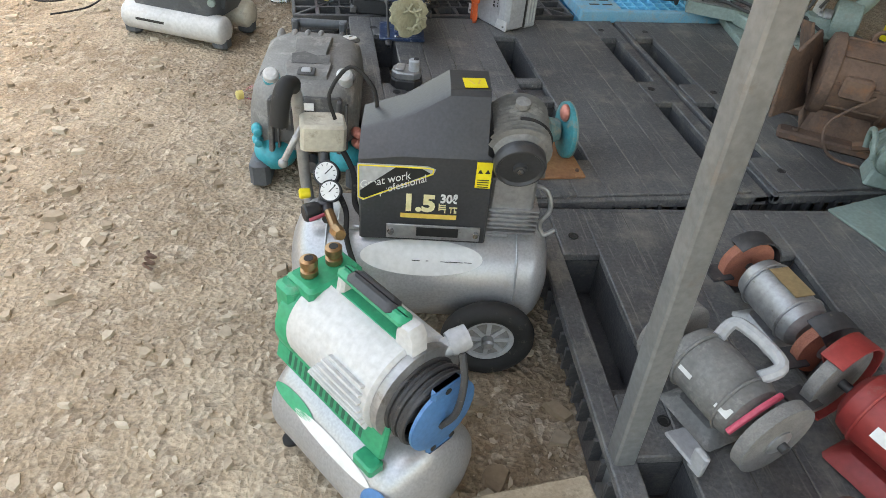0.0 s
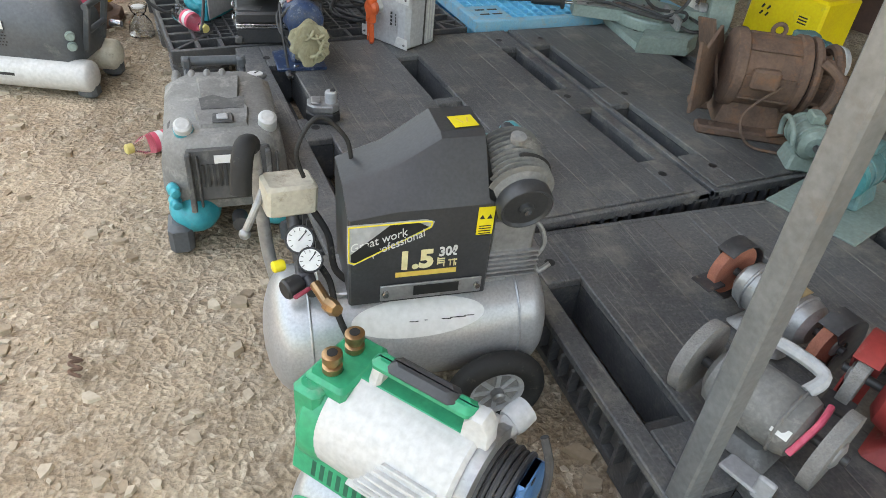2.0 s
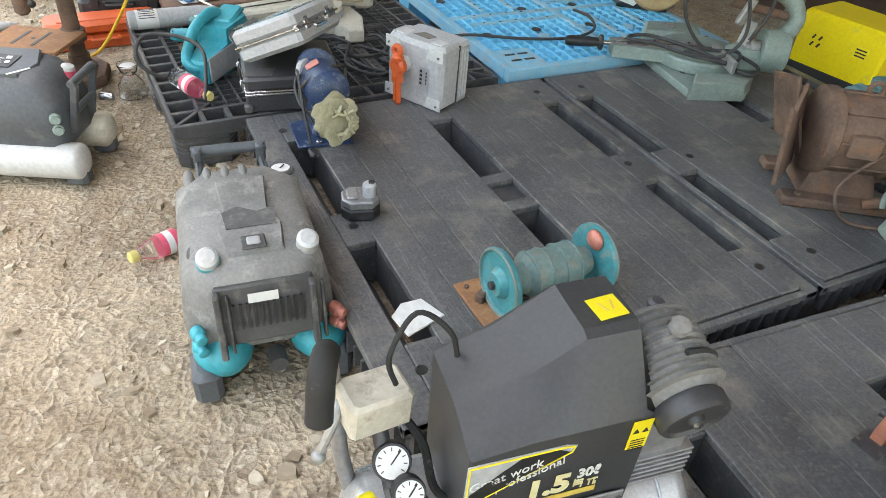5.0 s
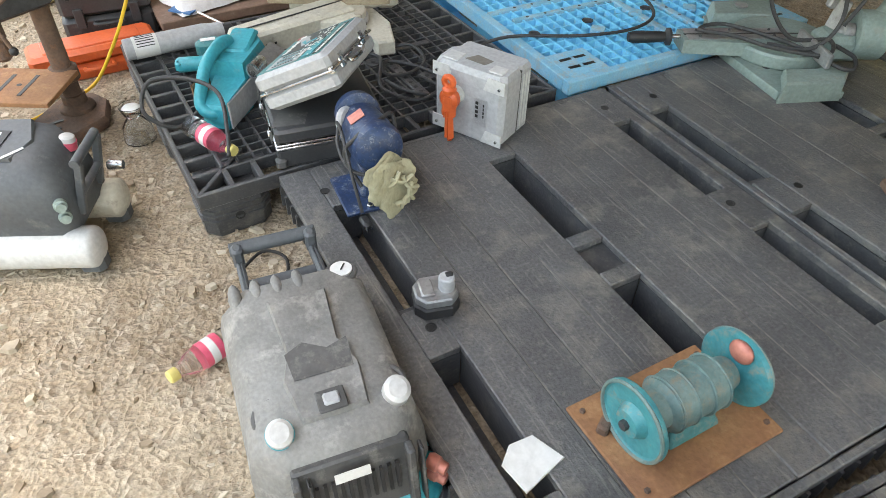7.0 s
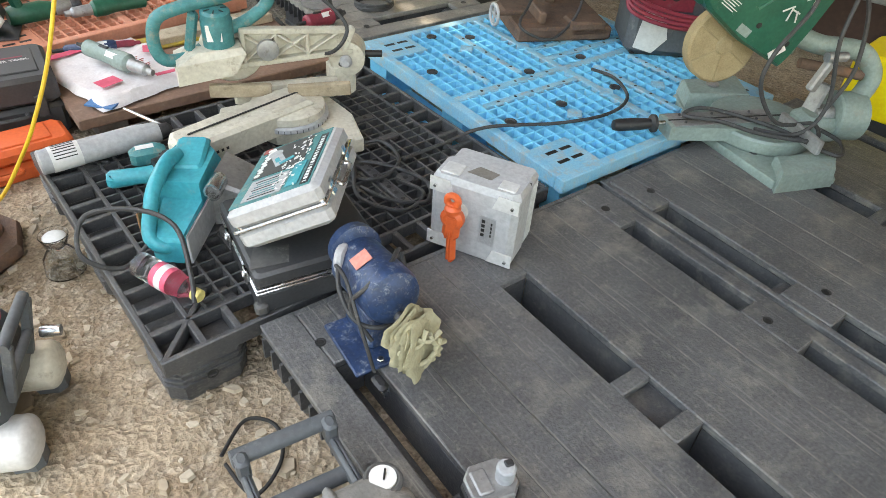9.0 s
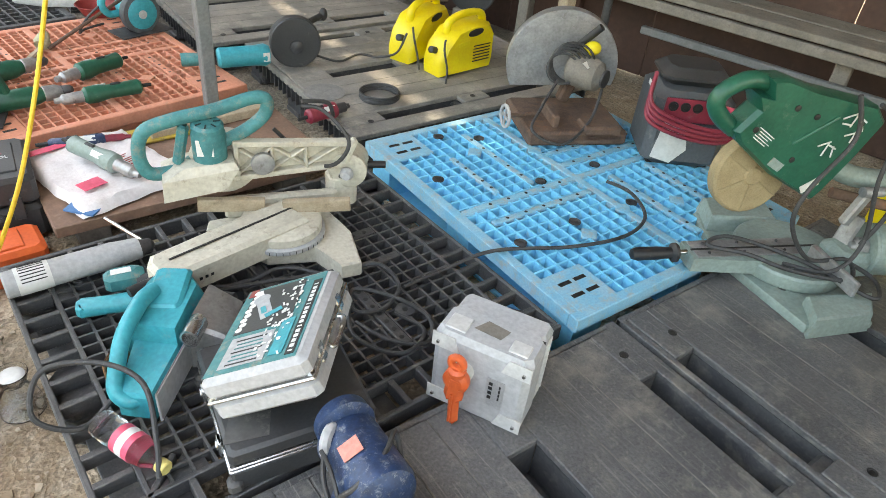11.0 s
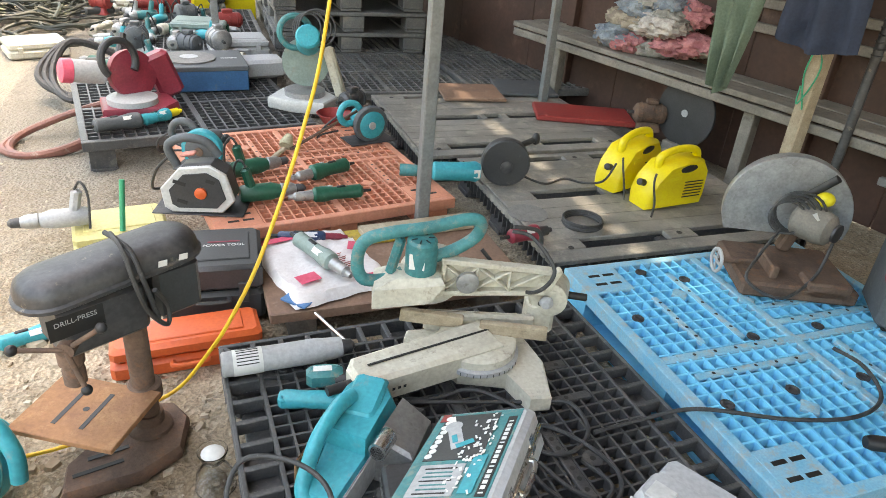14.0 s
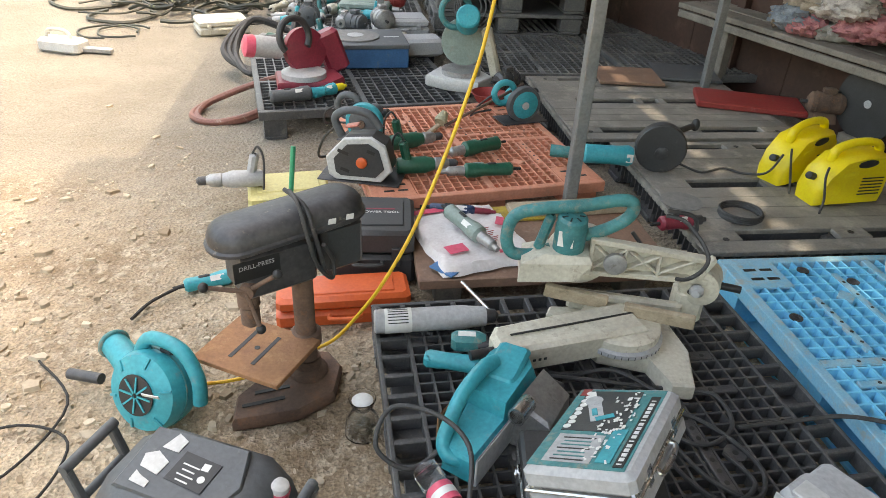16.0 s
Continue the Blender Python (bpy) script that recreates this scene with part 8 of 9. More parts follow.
die_grinder("die_grinder", "grey die grinder with bare metal nose, lying on the sack", pose(0.50, 4.31, 0.172, 0, 4, -62), M_SAGE, L=0.3, r=0.03)
die_grinder("die_grinder", "slim navy and red tool lying on the sack", pose(0.50, 4.53, 0.15, 0, 0, -12), M_NAVY, M_CRIMSON, L=0.26, r=0.018)
die_grinder("heat_gun", "pink and black power tool with a yellow label, on black pallet", pose(1.36, 4.38, DECK, 0, 0, 8), M_CRIMSON, M_CHAR, L=0.2, r=0.03)


def blower():
    t = thing("blower", "teal electric blower lying on earth", "blower", pose(-0.49, 3.655, G0, 0, 0, -30) @ Matrix.Scale(1.25, 4))
    part("housing", B().lathe([(0.03, -0.05), (0.075, -0.047), (0.088, -0.036), (0.092, -0.02), (0.092, 0.02), (0.086, 0.036), (0.06, 0.046), (0.04, 0.05)], (0, 0, 0.085), (70, 0, 0), seg=40), M_TEAL, t)
    part("seam", B().ring((0, 0, 0.085), 0.0925, 0.002, (70, 0, 0), 44, 6), M_DTEAL, t)
    m = pose(0, 0, 0.085, 70, 0, 0)
    part("inlet", B().lathe([(0.045, 0.049), (0.047, 0.053), (0.04, 0.054), (0.001, 0.05)], seg=32), M_BLACKD, t, m=m)
    for k in range(8):
        part("inlet_vane", B().box((0.024, 0, 0.0545), (0.036, 0.004, 0.003)), M_TEAL, t, m=m @ pose(0, 0, 0, 0, 0, 45 * k))
    for k in range(6):
        part("rib", B().box((0.074, 0, 0.042), (0.026, 0.006, 0.006), (0, 20, 0), ch=0.001), M_TEAL, t, m=m @ pose(0, 0, 0, 0, 0, 60 * k + 20))
    part("motor_cover", B().lathe([(0.052, 0), (0.05, 0.03), (0.04, 0.055), (0.02, 0.062)], (0, 0.045, 0.1), (-110, 0, 0), seg=28), M_TEAL, t)
    part("handle", B().tube([(-0.05, 0.03, 0.15), (-0.01, 0.03, 0.2), (0.07, 0.03, 0.195), (0.115, 0.02, 0.14), (0.12, 0.01, 0.08)], 0.016, 12), M_TEAL, t)
    part("trigger", B().box((0.03, 0.03, 0.178), (0.035, 0.012, 0.014), ch=0.004), M_BLACKD, t)
    part("outlet", B().rod((-0.05, 0.01, 0.1), (-0.16, 0.05, 0.12), 0.036, 0.03, 20), M_TEAL, t)
    part("collar", B().ring((-0.155, 0.048, 0.119), 0.031, 0.006, (0, 90, -20), 24, 8), M_DTEAL, t)
    part("nozzle", B().rod((-0.15, -0.01, 0.06), (-0.24, -0.02, 0.05), 0.013), M_DARKSTEEL, t)
    part("badge", B().box((0.055, -0.058, 0.13), (0.04, 0.002, 0.01), (20, 0, 10)), M_PRINT, t)


blower()
cable("hanging_hose", "yellow air line hanging from the roof down to the ground", [(0.72, 4.7, 3.28), (0.62, 4.4, 1.7), (0.498, 4.2, 1.034), (0.4, 4.05, 0.76), (0.262, 3.92, 0.456), (0.16, 3.88, 0.27), (0.085, 3.9, 0.14), (0.0, 3.91, 0.03), (-0.1, 3.88, 0.0), (-0.22, 3.8, 0.0), (-0.314, 3.767, 0.0), (-0.423, 3.757, 0.0)], 0.006, M_YCABLE)
cable("thin_cable", "thin black cable curled on earth", [(-0.9, 3.9, 0), (-0.75, 3.7, 0), (-0.82, 3.45, 0), (-0.95, 3.4, 0.005), (-1.0, 3.55, 0), (-0.85, 3.62, 0.005), (-0.7, 3.55, 0), (-0.72, 3.35, 0), (-0.85, 3.25, 0)], 0.004, M_RUBBER)
cable("thin_cable", "thin black cable curled on earth", [(0.2, 2.72, 0), (0.22, 2.62, 0), (0.3, 2.66, 0.005), (0.33, 2.75, 0), (0.28, 2.8, 0), (0.2, 2.74, 0.004)], 0.0045, M_RUBBER)
cable("rusty_chain", "small rusty coil of wire lying on earth", [(-0.17 + 0.012 * math.cos(k * 2.1), 1.55 + 0.008 * k, 0.005 + 0.01 * abs(math.sin(k * 2.1))) for k in range(9)], 0.004, M_RUST)

# ---- tools on the orange pallet and round it ----
OZ = 0.15


def circular_saw(label, m, hood, body, accent):
    t = thing("circular_saw", label, "saw", m)
    part("sole", B().box((0, 0, 0.004), (0.26, 0.15, 0.005), ch=0.001), M_DARKSTEEL, t)
    part("blade_guard", B().lathe([(0.03, -0.02), (0.092, -0.02), (0.097, -0.012), (0.097, 0.012), (0.092, 0.02), (0.03, 0.022)], (0.0, -0.02, 0.095), (90, 0, 0), seg=36), hood, t)
    part("guard_face", B().lathe([(0.072, 0), (0.074, 0.004), (0.06, 0.01), (0.001, 0.012)], (0.0, -0.042, 0.095), (90, 0, 0), seg=30), body, t)
    part("hub_cap", B().lathe([(0.02, 0), (0.02, 0.006), (0.001, 0.007)], (-0.005, -0.054, 0.095), (90, 0, 0), seg=20), accent, t)
    part("blade", B().lathe([(0.085, -0.0015), (0.085, 0.0015)], (0.0, -0.005, 0.072), (90, 0, 0), seg=36), M_DARKSTEEL, t)
    part("motor", B().lathe([(0.045, 0), (0.05, 0.01), (0.048, 0.1), (0.038, 0.115)], (0.0, 0.02, 0.1), (-90, 0, 0), seg=26), body, t)
    part("handle", B().tube([(-0.03, 0.02, 0.15), (-0.07, 0.02, 0.2), (-0.13, 0.02, 0.2), (-0.16, 0.02, 0.15), (-0.13, 0.02, 0.1), (-0.06, 0.02, 0.1)], 0.017, 12), body, t)
    part("front_knob", B().lathe([(0.014, 0), (0.02, 0.015), (0.018, 0.035), (0.01, 0.042)], (0.08, 0.03, 0.12), (0, 30, 0), seg=16), M_BLACKD, t)
    part("cable", B().tube([(-0.16, 0.02, 0.15), (-0.23, 0.03, 0.1), (-0.26, 0.08, 0.02), (-0.2, 0.14, 0.01), (-0.1, 0.16, 0.01)], 0.0055), M_CABLE, t)
    return t


def framed_saw():
    t = thing("circular_saw", "black and white circular saw with an orange hub, on pallet", "saw", pose(0.11, 4.9, OZ, 0, 0, -16))
    hexa = [(-0.13, 0.02), (-0.1, 0.0), (0.1, 0.005), (0.15, 0.06), (0.12, 0.17), (0.06, 0.205), (-0.06, 0.19), (-0.14, 0.1)]
    part("sole", B().box((0.0, 0.02, 0.004), (0.36, 0.2, 0.006), ch=0.001), M_DARKSTEEL, t)
    part("body", B().prism([(x * 0.96, z * 0.97) for x, z in hexa], 0.11, (0, 0.06, 0.008), (90, 0, 0), ch=0.012), M_CHAR, t)
    part("frame", B().prism(hexa, 0.022, (0, -0.05, 0.008), (90, 0, 0), ch=0.006), M_WHITE, t, "pale grey moulded frame")
    part("face", B().prism([(0.01 + (x - 0.01) * 0.76, 0.095 + (z - 0.095) * 0.76) for x, z in hexa], 0.006, (0, -0.072, 0.008), (90, 0, 0), ch=0.002), M_CHAR, t)
    part("hub_cap", B().lathe([(0.024, 0), (0.024, 0.008), (0.02, 0.011), (0.001, 0.012)], (0.02, -0.078, 0.1), (90, 0, 0), seg=22), M_ORANGE, t, "orange round hub cap")
    for x, z, w in ((-0.06, 0.14, 0.05), (0.06, 0.15, 0.035), (-0.055, 0.06, 0.04)):
        part("vent", B().box((x, -0.0785, z), (w, 0.002, 0.014), (0, 18, 0)), M_INK, t)
    part("handle", B().tube([(-0.1, 0.05, 0.16), (-0.13, 0.05, 0.24), (-0.07, 0.05, 0.28), (0.02, 0.05, 0.27), (0.07, 0.05, 0.21)], 0.018, 12), M_SLATE, t)
    part("motor", B().lathe([(0.05, 0), (0.055, 0.01), (0.05, 0.1), (0.036, 0.115)], (-0.02, 0.06, 0.11), (-90, 0, 0), seg=26), M_CHAR, t)
    part("brass_plate", B().box((-0.045, 0.03, 0.222), (0.06, 0.04, 0.012), (0, -12, 0), ch=0.004), M_COPPER, t)
    part("cable", B().tube([(-0.13, 0.05, 0.2), (-0.2, 0.08, 0.12), (-0.24, 0.14, 0.01), (-0.16, 0.22, 0.01)], 0.006), M_CABLE, t)


framed_saw()
circular_saw("blue-teal circular saw with a rusty blade, on pallet", pose(0.14, 5.34, OZ, 0, 0, -24), M_TEAL, M_SLATE, M_RUST)
circular_saw("grey and teal circular saw on the orange pallet's edge", pose(0.98, 5.62, OZ, 0, 0, 15), M_SLATE, M_TEAL, M_GREYBOX)


def hand_drill(label, m, mt):
    t = thing("hammer_drill", label, "drill", m)
    part("body", B().lathe([(0.03, -0.1), (0.037, -0.09), (0.038, 0.03), (0.03, 0.06), (0.024, 0.08)], (0, 0, 0.04), (0, 90, 0), seg=24), mt, t)
    part("grip", B().box((-0.06, 0.0, 0.1), (0.04, 0.035, 0.12), (0, -14, 0), ch=0.012), mt, t)
    part("gear_head", B().lathe([(0.025, 0.07), (0.03, 0.075), (0.028, 0.12), (0.018, 0.14)], (0, 0, 0.04), (0, 90, 0), seg=20), M_ALU, t)
    part("chuck", B().lathe([(0.018, 0.135), (0.02, 0.14), (0.018, 0.17), (0.009, 0.18)], (0, 0, 0.04), (0, 90, 0), seg=16), M_DARKSTEEL, t)
    part("cord", B().tube([(-0.065, 0, 0.155), (-0.09, 0.01, 0.19), (-0.11, 0.04, 0.14), (-0.1, 0.08, 0.02)], 0.005), M_CABLE, t)
    return t


hand_drill("green hammer drill lying on the orange pallet", pose(0.36, 4.93, OZ, 0, 0, 6), M_DGREEN)
hand_drill("green drill with upright grip on the orange pallet", pose(0.34, 5.22, OZ, 0, 0, 20), M_DGREEN)
die_grinder("die_grinder", "green and grey grinder lying on the orange pallet", pose(0.62, 4.88, OZ, 0, 0, 184), M_DGREEN, L=0.32, r=0.03)
die_grinder("die_grinder", "dark green grinder lying on the orange pallet", pose(0.64, 5.13, OZ, 0, 0, 205), M_DGREEN, L=0.3, r=0.033)
t = thing("putty_knife", "old brown-handled brush lying on the orange pallet", "brush", pose(0.47, 5.42, OZ, 0, 0, 60))
part("handle", B().box((0, 0, 0.012), (0.2, 0.03, 0.018), ch=0.006), M_WOOD, t)
part("head", B().lathe([(0.03, 0), (0.035, 0.02), (0.02, 0.07)], (0.11, 0, 0.02), (0, 60, 0), seg=16), M_CLOTH, t)
t = hard_case("pale yellow plastic tool case lying on earth", pose(-0.22, 4.97, G0, 0, 0, 8), (0.36, 0.26, 0.11), mat("pale_yellow_plastic", (0.62, 0.55, 0.24), (0.55, 0.48, 0.2), 0.5, scale=6, dirt=(0.4, 0.35, 0.2), dirt_amt=0.25))
hand_drill("grey-white rotary hammer lying on the yellow case", pose(-0.42, 4.92, 0.095, 0, 0, 186), M_GREYBOX)
solo("green_tube", B().rod((0, 0, 0), (0.02, 0.05, 0.2), 0.011, ch=0.002), M_GREEN, "bright green plastic tube leaning on the yellow case", "tube", pose(-0.20, 4.86, 0.09))
die_grinder("nibbler", "teal and white nibbler with a black cord, lying on earth", pose(-0.43, 4.32, G0, 0, 0, 20), M_TEAL, M_GREYBOX, L=0.24, r=0.026)
cable("thin_cable", "black cord trailing over the earth", [(-0.55, 4.28, 0.01), (-0.64, 4.2, 0), (-0.68, 4.1, 0)], 0.006, M_RUBBER)

# ---- on the right-hand pallets ----
def cut_off_saw():
    t = thing("cut_off_grinder", "teal and black cut-off grinder with round guard, on pallet", "grinder", pose(1.40, 4.97, DECK, 0, 0, -10))
    part("body", B().lathe([(0.035, -0.16), (0.045, -0.15), (0.045, 0.0), (0.05, 0.05), (0.04, 0.07)], (-0.1, 0, 0.06), (0, 90, 0), seg=26), M_TEAL, t)
    part("rear_grip", B().lathe([(0.028, -0.14), (0.03, -0.13), (0.026, 0)], (-0.27, 0.02, 0.05), (0, 90, -6), seg=18), M_DTEAL, t)
    part("label", B().box((-0.05, -0.047, 0.065), (0.03, 0.002, 0.04)), M_PRINT, t)
    part("guard", B().lathe([(0.02, -0.03), (0.11, -0.03), (0.116, -0.022), (0.116, 0.02), (0.11, 0.026), (0.03, 0.03)], (0.09, -0.01, 0.115), (90, 0, -8), seg=40), M_CHAR, t)
    part("hub", B().lathe([(0.03, 0), (0.03, 0.008), (0.014, 0.014), (0.001, 0.015)], (0.09, -0.042, 0.1), (90, 0, -8), seg=20), M_DARKSTEEL, t)
    part("side_handle", B().rod((0.12, 0.0, 0.18), (0.24, 0.05, 0.21), 0.014).ball((0.245, 0.052, 0.212), (0.02, 0.02, 0.03)), M_BLACKD, t)
    part("cable", B().tube([(0.2, 0.02, 0.03), (0.3, -0.02, 0.008), (0.42, 0.05, 0.008), (0.5, 0.0, 0.008), (0.56, -0.1, 0.06), (0.6, -0.12, 0.16)], 0.0055), M_CABLE, t)


cut_off_saw()


def pressure_washer(label, m):
    t = thing("pressure_washer", label, "washer", m, "yellow washers")
    prof = [(-0.17, 0), (0.16, 0), (0.17, 0.06), (0.165, 0.2), (0.13, 0.255), (0.02, 0.26), (-0.08, 0.235), (-0.15, 0.15), (-0.175, 0.06)]
    part("shell", B().prism(prof, 0.15, (0, 0.075, 0), (90, 0, 0), ch=0.022), M_YELLOW, t, smooth=50)
    part("grip", B().tube([(-0.09, 0, 0.21), (-0.085, 0, 0.265), (-0.02, 0, 0.295), (0.06, 0, 0.3), (0.12, 0, 0.285), (0.14, 0, 0.23)], 0.02, 12), M_YELLOW, t)
    part("grip_hollow", B().ball((0.03, -0.062, 0.22), (0.075, 0.018, 0.03), (0, -6, 0), 20, 8), M_BLACKD, t)
    for k in range(6):
        part("vent_slot", B().box((0.08, -0.0755, 0.06 + 0.017 * k), (0.11, 0.003, 0.006)), M_BLACKD, t)
    part("front_port", B().lathe([(0.018, 0), (0.018, 0.03), (0.012, 0.034)], (-0.155, 0, 0.13), (0, -70, 0), seg=16), M_BLACKD, t)
    part("badge", B().box((-0.04, -0.0758, 0.17), (0.07, 0.002, 0.02), (0, -10, 0)), M_CANARY, t)
    part("cord", B().tube([(-0.14, -0.05, 0.2), (-0.17, -0.08, 0.16), (-0.16, -0.1, 0.06), (-0.2, -0.14, 0.01)], 0.005), M_CABLE, t)
    return t


pressure_washer("bright yellow pressure washer with black vents, on black pallet", pose(2.2, 4.63, DECK, 0, 0, 6) @ Matrix.Diagonal((1, 1, 0.88, 1)))
pressure_washer("bright yellow pressure washer, standing behind its twin", pose(2.13, 4.87, DECK, 0, 0, 22) @ Matrix.Diagonal((1, 1, 0.88, 1)))
turns = [((0.085 - 0.004 * math.sin(k * 0.37)) * math.cos(k * 0.52), (0.085 - 0.004 * math.sin(k * 0.29)) * math.sin(k * 0.52), 0.006 + 0.00035 * k + 0.003 * math.sin(k * 0.8)) for k in range(84)]
coil = B().tube(turns, 0.0045, 6, 3)
solo("wire_coil", coil, M_CABLE, "coil of dark wire lying on the black pallet", "wire", pose(1.66, 4.47, DECK))
solo("cutting_disc", B().lathe([(0.012, 0), (0.09, 0), (0.09, 0.003), (0.012, 0.003)], seg=40), M_STONE, "thin grey cutting disc lying on the black pallet", "disc", pose(1.47, 4.62, DECK))


def chop_saw():
    t = thing("chop_saw", "old brown chop saw with a large grey guard, on blue pallet", "saw", pose(2.2, 3.89, 0.172, 0, 0, -24))
    part("base", B().box((0, -0.03, 0.03), (0.42, 0.34, 0.06), ch=0.01).box((0.1, -0.15, 0.05), (0.16, 0.1, 0.06), ch=0.008), M_RUST, t)
    part("vice", B().box((-0.09, -0.08, 0.085), (0.03, 0.16, 0.05), ch=0.006).rod((-0.14, -0.08, 0.085), (-0.28, -0.1, 0.085), 0.009), M_RUST, t)
    part("vice_wheel", B().ring((-0.285, -0.1, 0.085), 0.042, 0.007, (0, 90, 6), 26, 8).box((-0.285, -0.1, 0.085), (0.006, 0.08, 0.01)).box((-0.285, -0.1, 0.085), (0.006, 0.01, 0.08)), M_GREYBOX, t)
    def half(r, a0=-20, a1=204, n=34):
        return [(r * math.cos(radians(a0 + (a1 - a0) * k / n)), r * math.sin(radians(a0 + (a1 - a0) * k / n))) for k in range(n + 1)]
    gd = pose(0.0, 0.13, 0.225, 90, 0, -14) @ pose(0, 0, 0, 0, 0, 4)
    part("blade_guard", B().prism(half(0.228), 0.055, ch=0.004), M_ALU, t, "large grey painted half-round disc guard", m=gd)
    part("guard_face", B().prism(half(0.2, -14, 196), 0.002), M_ALU, t, m=gd @ pose(0, 0, 0.0555))
    part("motor", B().lathe([(0.05, 0), (0.065, 0.015), (0.065, 0.1), (0.058, 0.13), (0.03, 0.15)], (0.0, 0.02, 0.24), (90, 0, 40), seg=28), M_TIMBER, t, "dusty beige motor")
    part("motor_cap", B().lathe([(0.035, 0), (0.036, 0.01), (0.001, 0.012)], (0.098, -0.095, 0.24), (90, 0, 40), seg=20), M_DARKSTEEL, t)
    part("label", B().box((0.03, -0.075, 0.29), (0.05, 0.03, 0.001), (30, 0, 40)), M_PRINT, t)
    part("arm", B().box((0.06, 0.1, 0.18), (0.05, 0.05, 0.25), (0, 18, 0), ch=0.01), M_RUST, t)
    part("handle", B().rod((0.0, 0.04, 0.3), (0.08, -0.02, 0.42), 0.015), M_BLACKD, t)
    part("yellow_cloth", B().ball((0.06, -0.02, 0.335), (0.035, 0.03, 0.028), seg=14, rings=8), M_CANARY, t, "yellow tape wound on the arm")
    cb = B()
    for k in range(5):
        cb.ring((-0.05 + 0.01 * k, -0.02, 0.25 + 0.006 * k), 0.06 + 0.006 * k, 0.005, (80 + 4 * k, 10 * k, -20), 28, 6)
    cb.tube([(-0.06, -0.02, 0.2), (-0.14, -0.1, 0.12), (-0.2, -0.2, 0.07), (-0.08, -0.24, 0.03), (0.05, -0.16, 0.09), (0.1, -0.1, 0.2)], 0.006)
    part("wound_cable", cb, M_CABLE, t)


chop_saw()


def generator():
    t = thing("generator", "dark grey generator with pink control panel and red cables, on pallet", "generator", pose(2.44, 3.50, 0.172, 0, 0, -38))
    part("body", B().box((0, 0, 0.15), (0.30, 0.27, 0.3), ch=0.03), M_SLATE, t)
    part("fuel_tank", B().box((0.0, 0.03, 0.33), (0.26, 0.2, 0.07), ch=0.03), M_CHAR, t)
    part("control_panel", B().box((-0.02, -0.138, 0.24), (0.2, 0.008, 0.09), ch=0.003), M_CRIMSON, t, "faded pink control panel")
    for k in range(3):
        part("socket", B().lathe([(0.018, 0), (0.018, 0.006), (0.012, 0.006), (0.011, 0.002)], (-0.09 + 0.045 * k, -0.142, 0.255), (90, 0, 0), seg=20), M_INK, t)
    part("paper_label", B().prism([(-0.06, -0.08), (0.02, -0.1), (0.07, -0.04), (0.05, 0.05), (-0.04, 0.07)], 0.001, (-0.06, -0.1352, 0.12), (90, 0, 0)), M_PRINT, t, "torn white paper label")
    part("side_label", B().box((-0.151, 0.0, 0.28), (0.002, 0.05, 0.02)), M_PRINT, t)
    for x in (-0.1, 0.1):
        part("foot", B().box((x, 0, 0.01), (0.04, 0.22, 0.02), ch=0.004), M_RUBBER, t)
    rb = B()
    for k in range(4):
        rb.tube([(-0.17, -0.1, 0.36 - 0.02 * k), (-0.18, -0.17, 0.27 - 0.02 * k), (-0.06, -0.2, 0.22 - 0.018 * k), (0.1, -0.2, 0.2 - 0.015 * k), (0.19, -0.16, 0.24 - 0.01 * k), (0.2, -0.05, 0.3)], 0.008)
    part("welding_cable", rb, M_CRIMSON, t, "crimson cables looped round it")
    part("clamp", B().box((0.12, -0.19, 0.27), (0.12, 0.03, 0.03), (0, 12, 10), ch=0.006), M_PINK, t)


generator()

# ---- along the wall ----
WA = 15.0     # the wall's turn from the pallets' axis
def along(u, off, z):
    """A place u metres along the bench's front edge, off metres behind it."""
    a = radians(90 + WA)
    return (3.22 + u * math.cos(a) + off * math.sin(a), 3.7 + u * math.sin(a) - off * math.cos(a), z)


def bench():
    t = thing("wall_bench", "long weathered timber bench along the brown wall", "bench", pose(*along(0, 0, G0), 0, 0, 90 + WA))
    for k in range(2):
        part("board", B().box((0.6, -0.08 - 0.19 * k, 0.555), (5.4, 0.17, 0.035), ch=0.004), M_TIMBER, t)
    part("front_rail", B().box((0.6, -0.02, 0.5), (5.4, 0.03, 0.05), ch=0.004), M_TIMBER, t)
    part("lower_rail", B().box((-0.6, -0.05, 0.36), (2.4, 0.03, 0.04), ch=0.004), M_STEEL, t)
    for x in (-1.9, -0.35, 1.35, 2.9):
        part("leg", B().box((x, -0.12, 0.26), (0.07, 0.07, 0.53), ch=0.005), M_TIMBER, t)
    return t


bench()


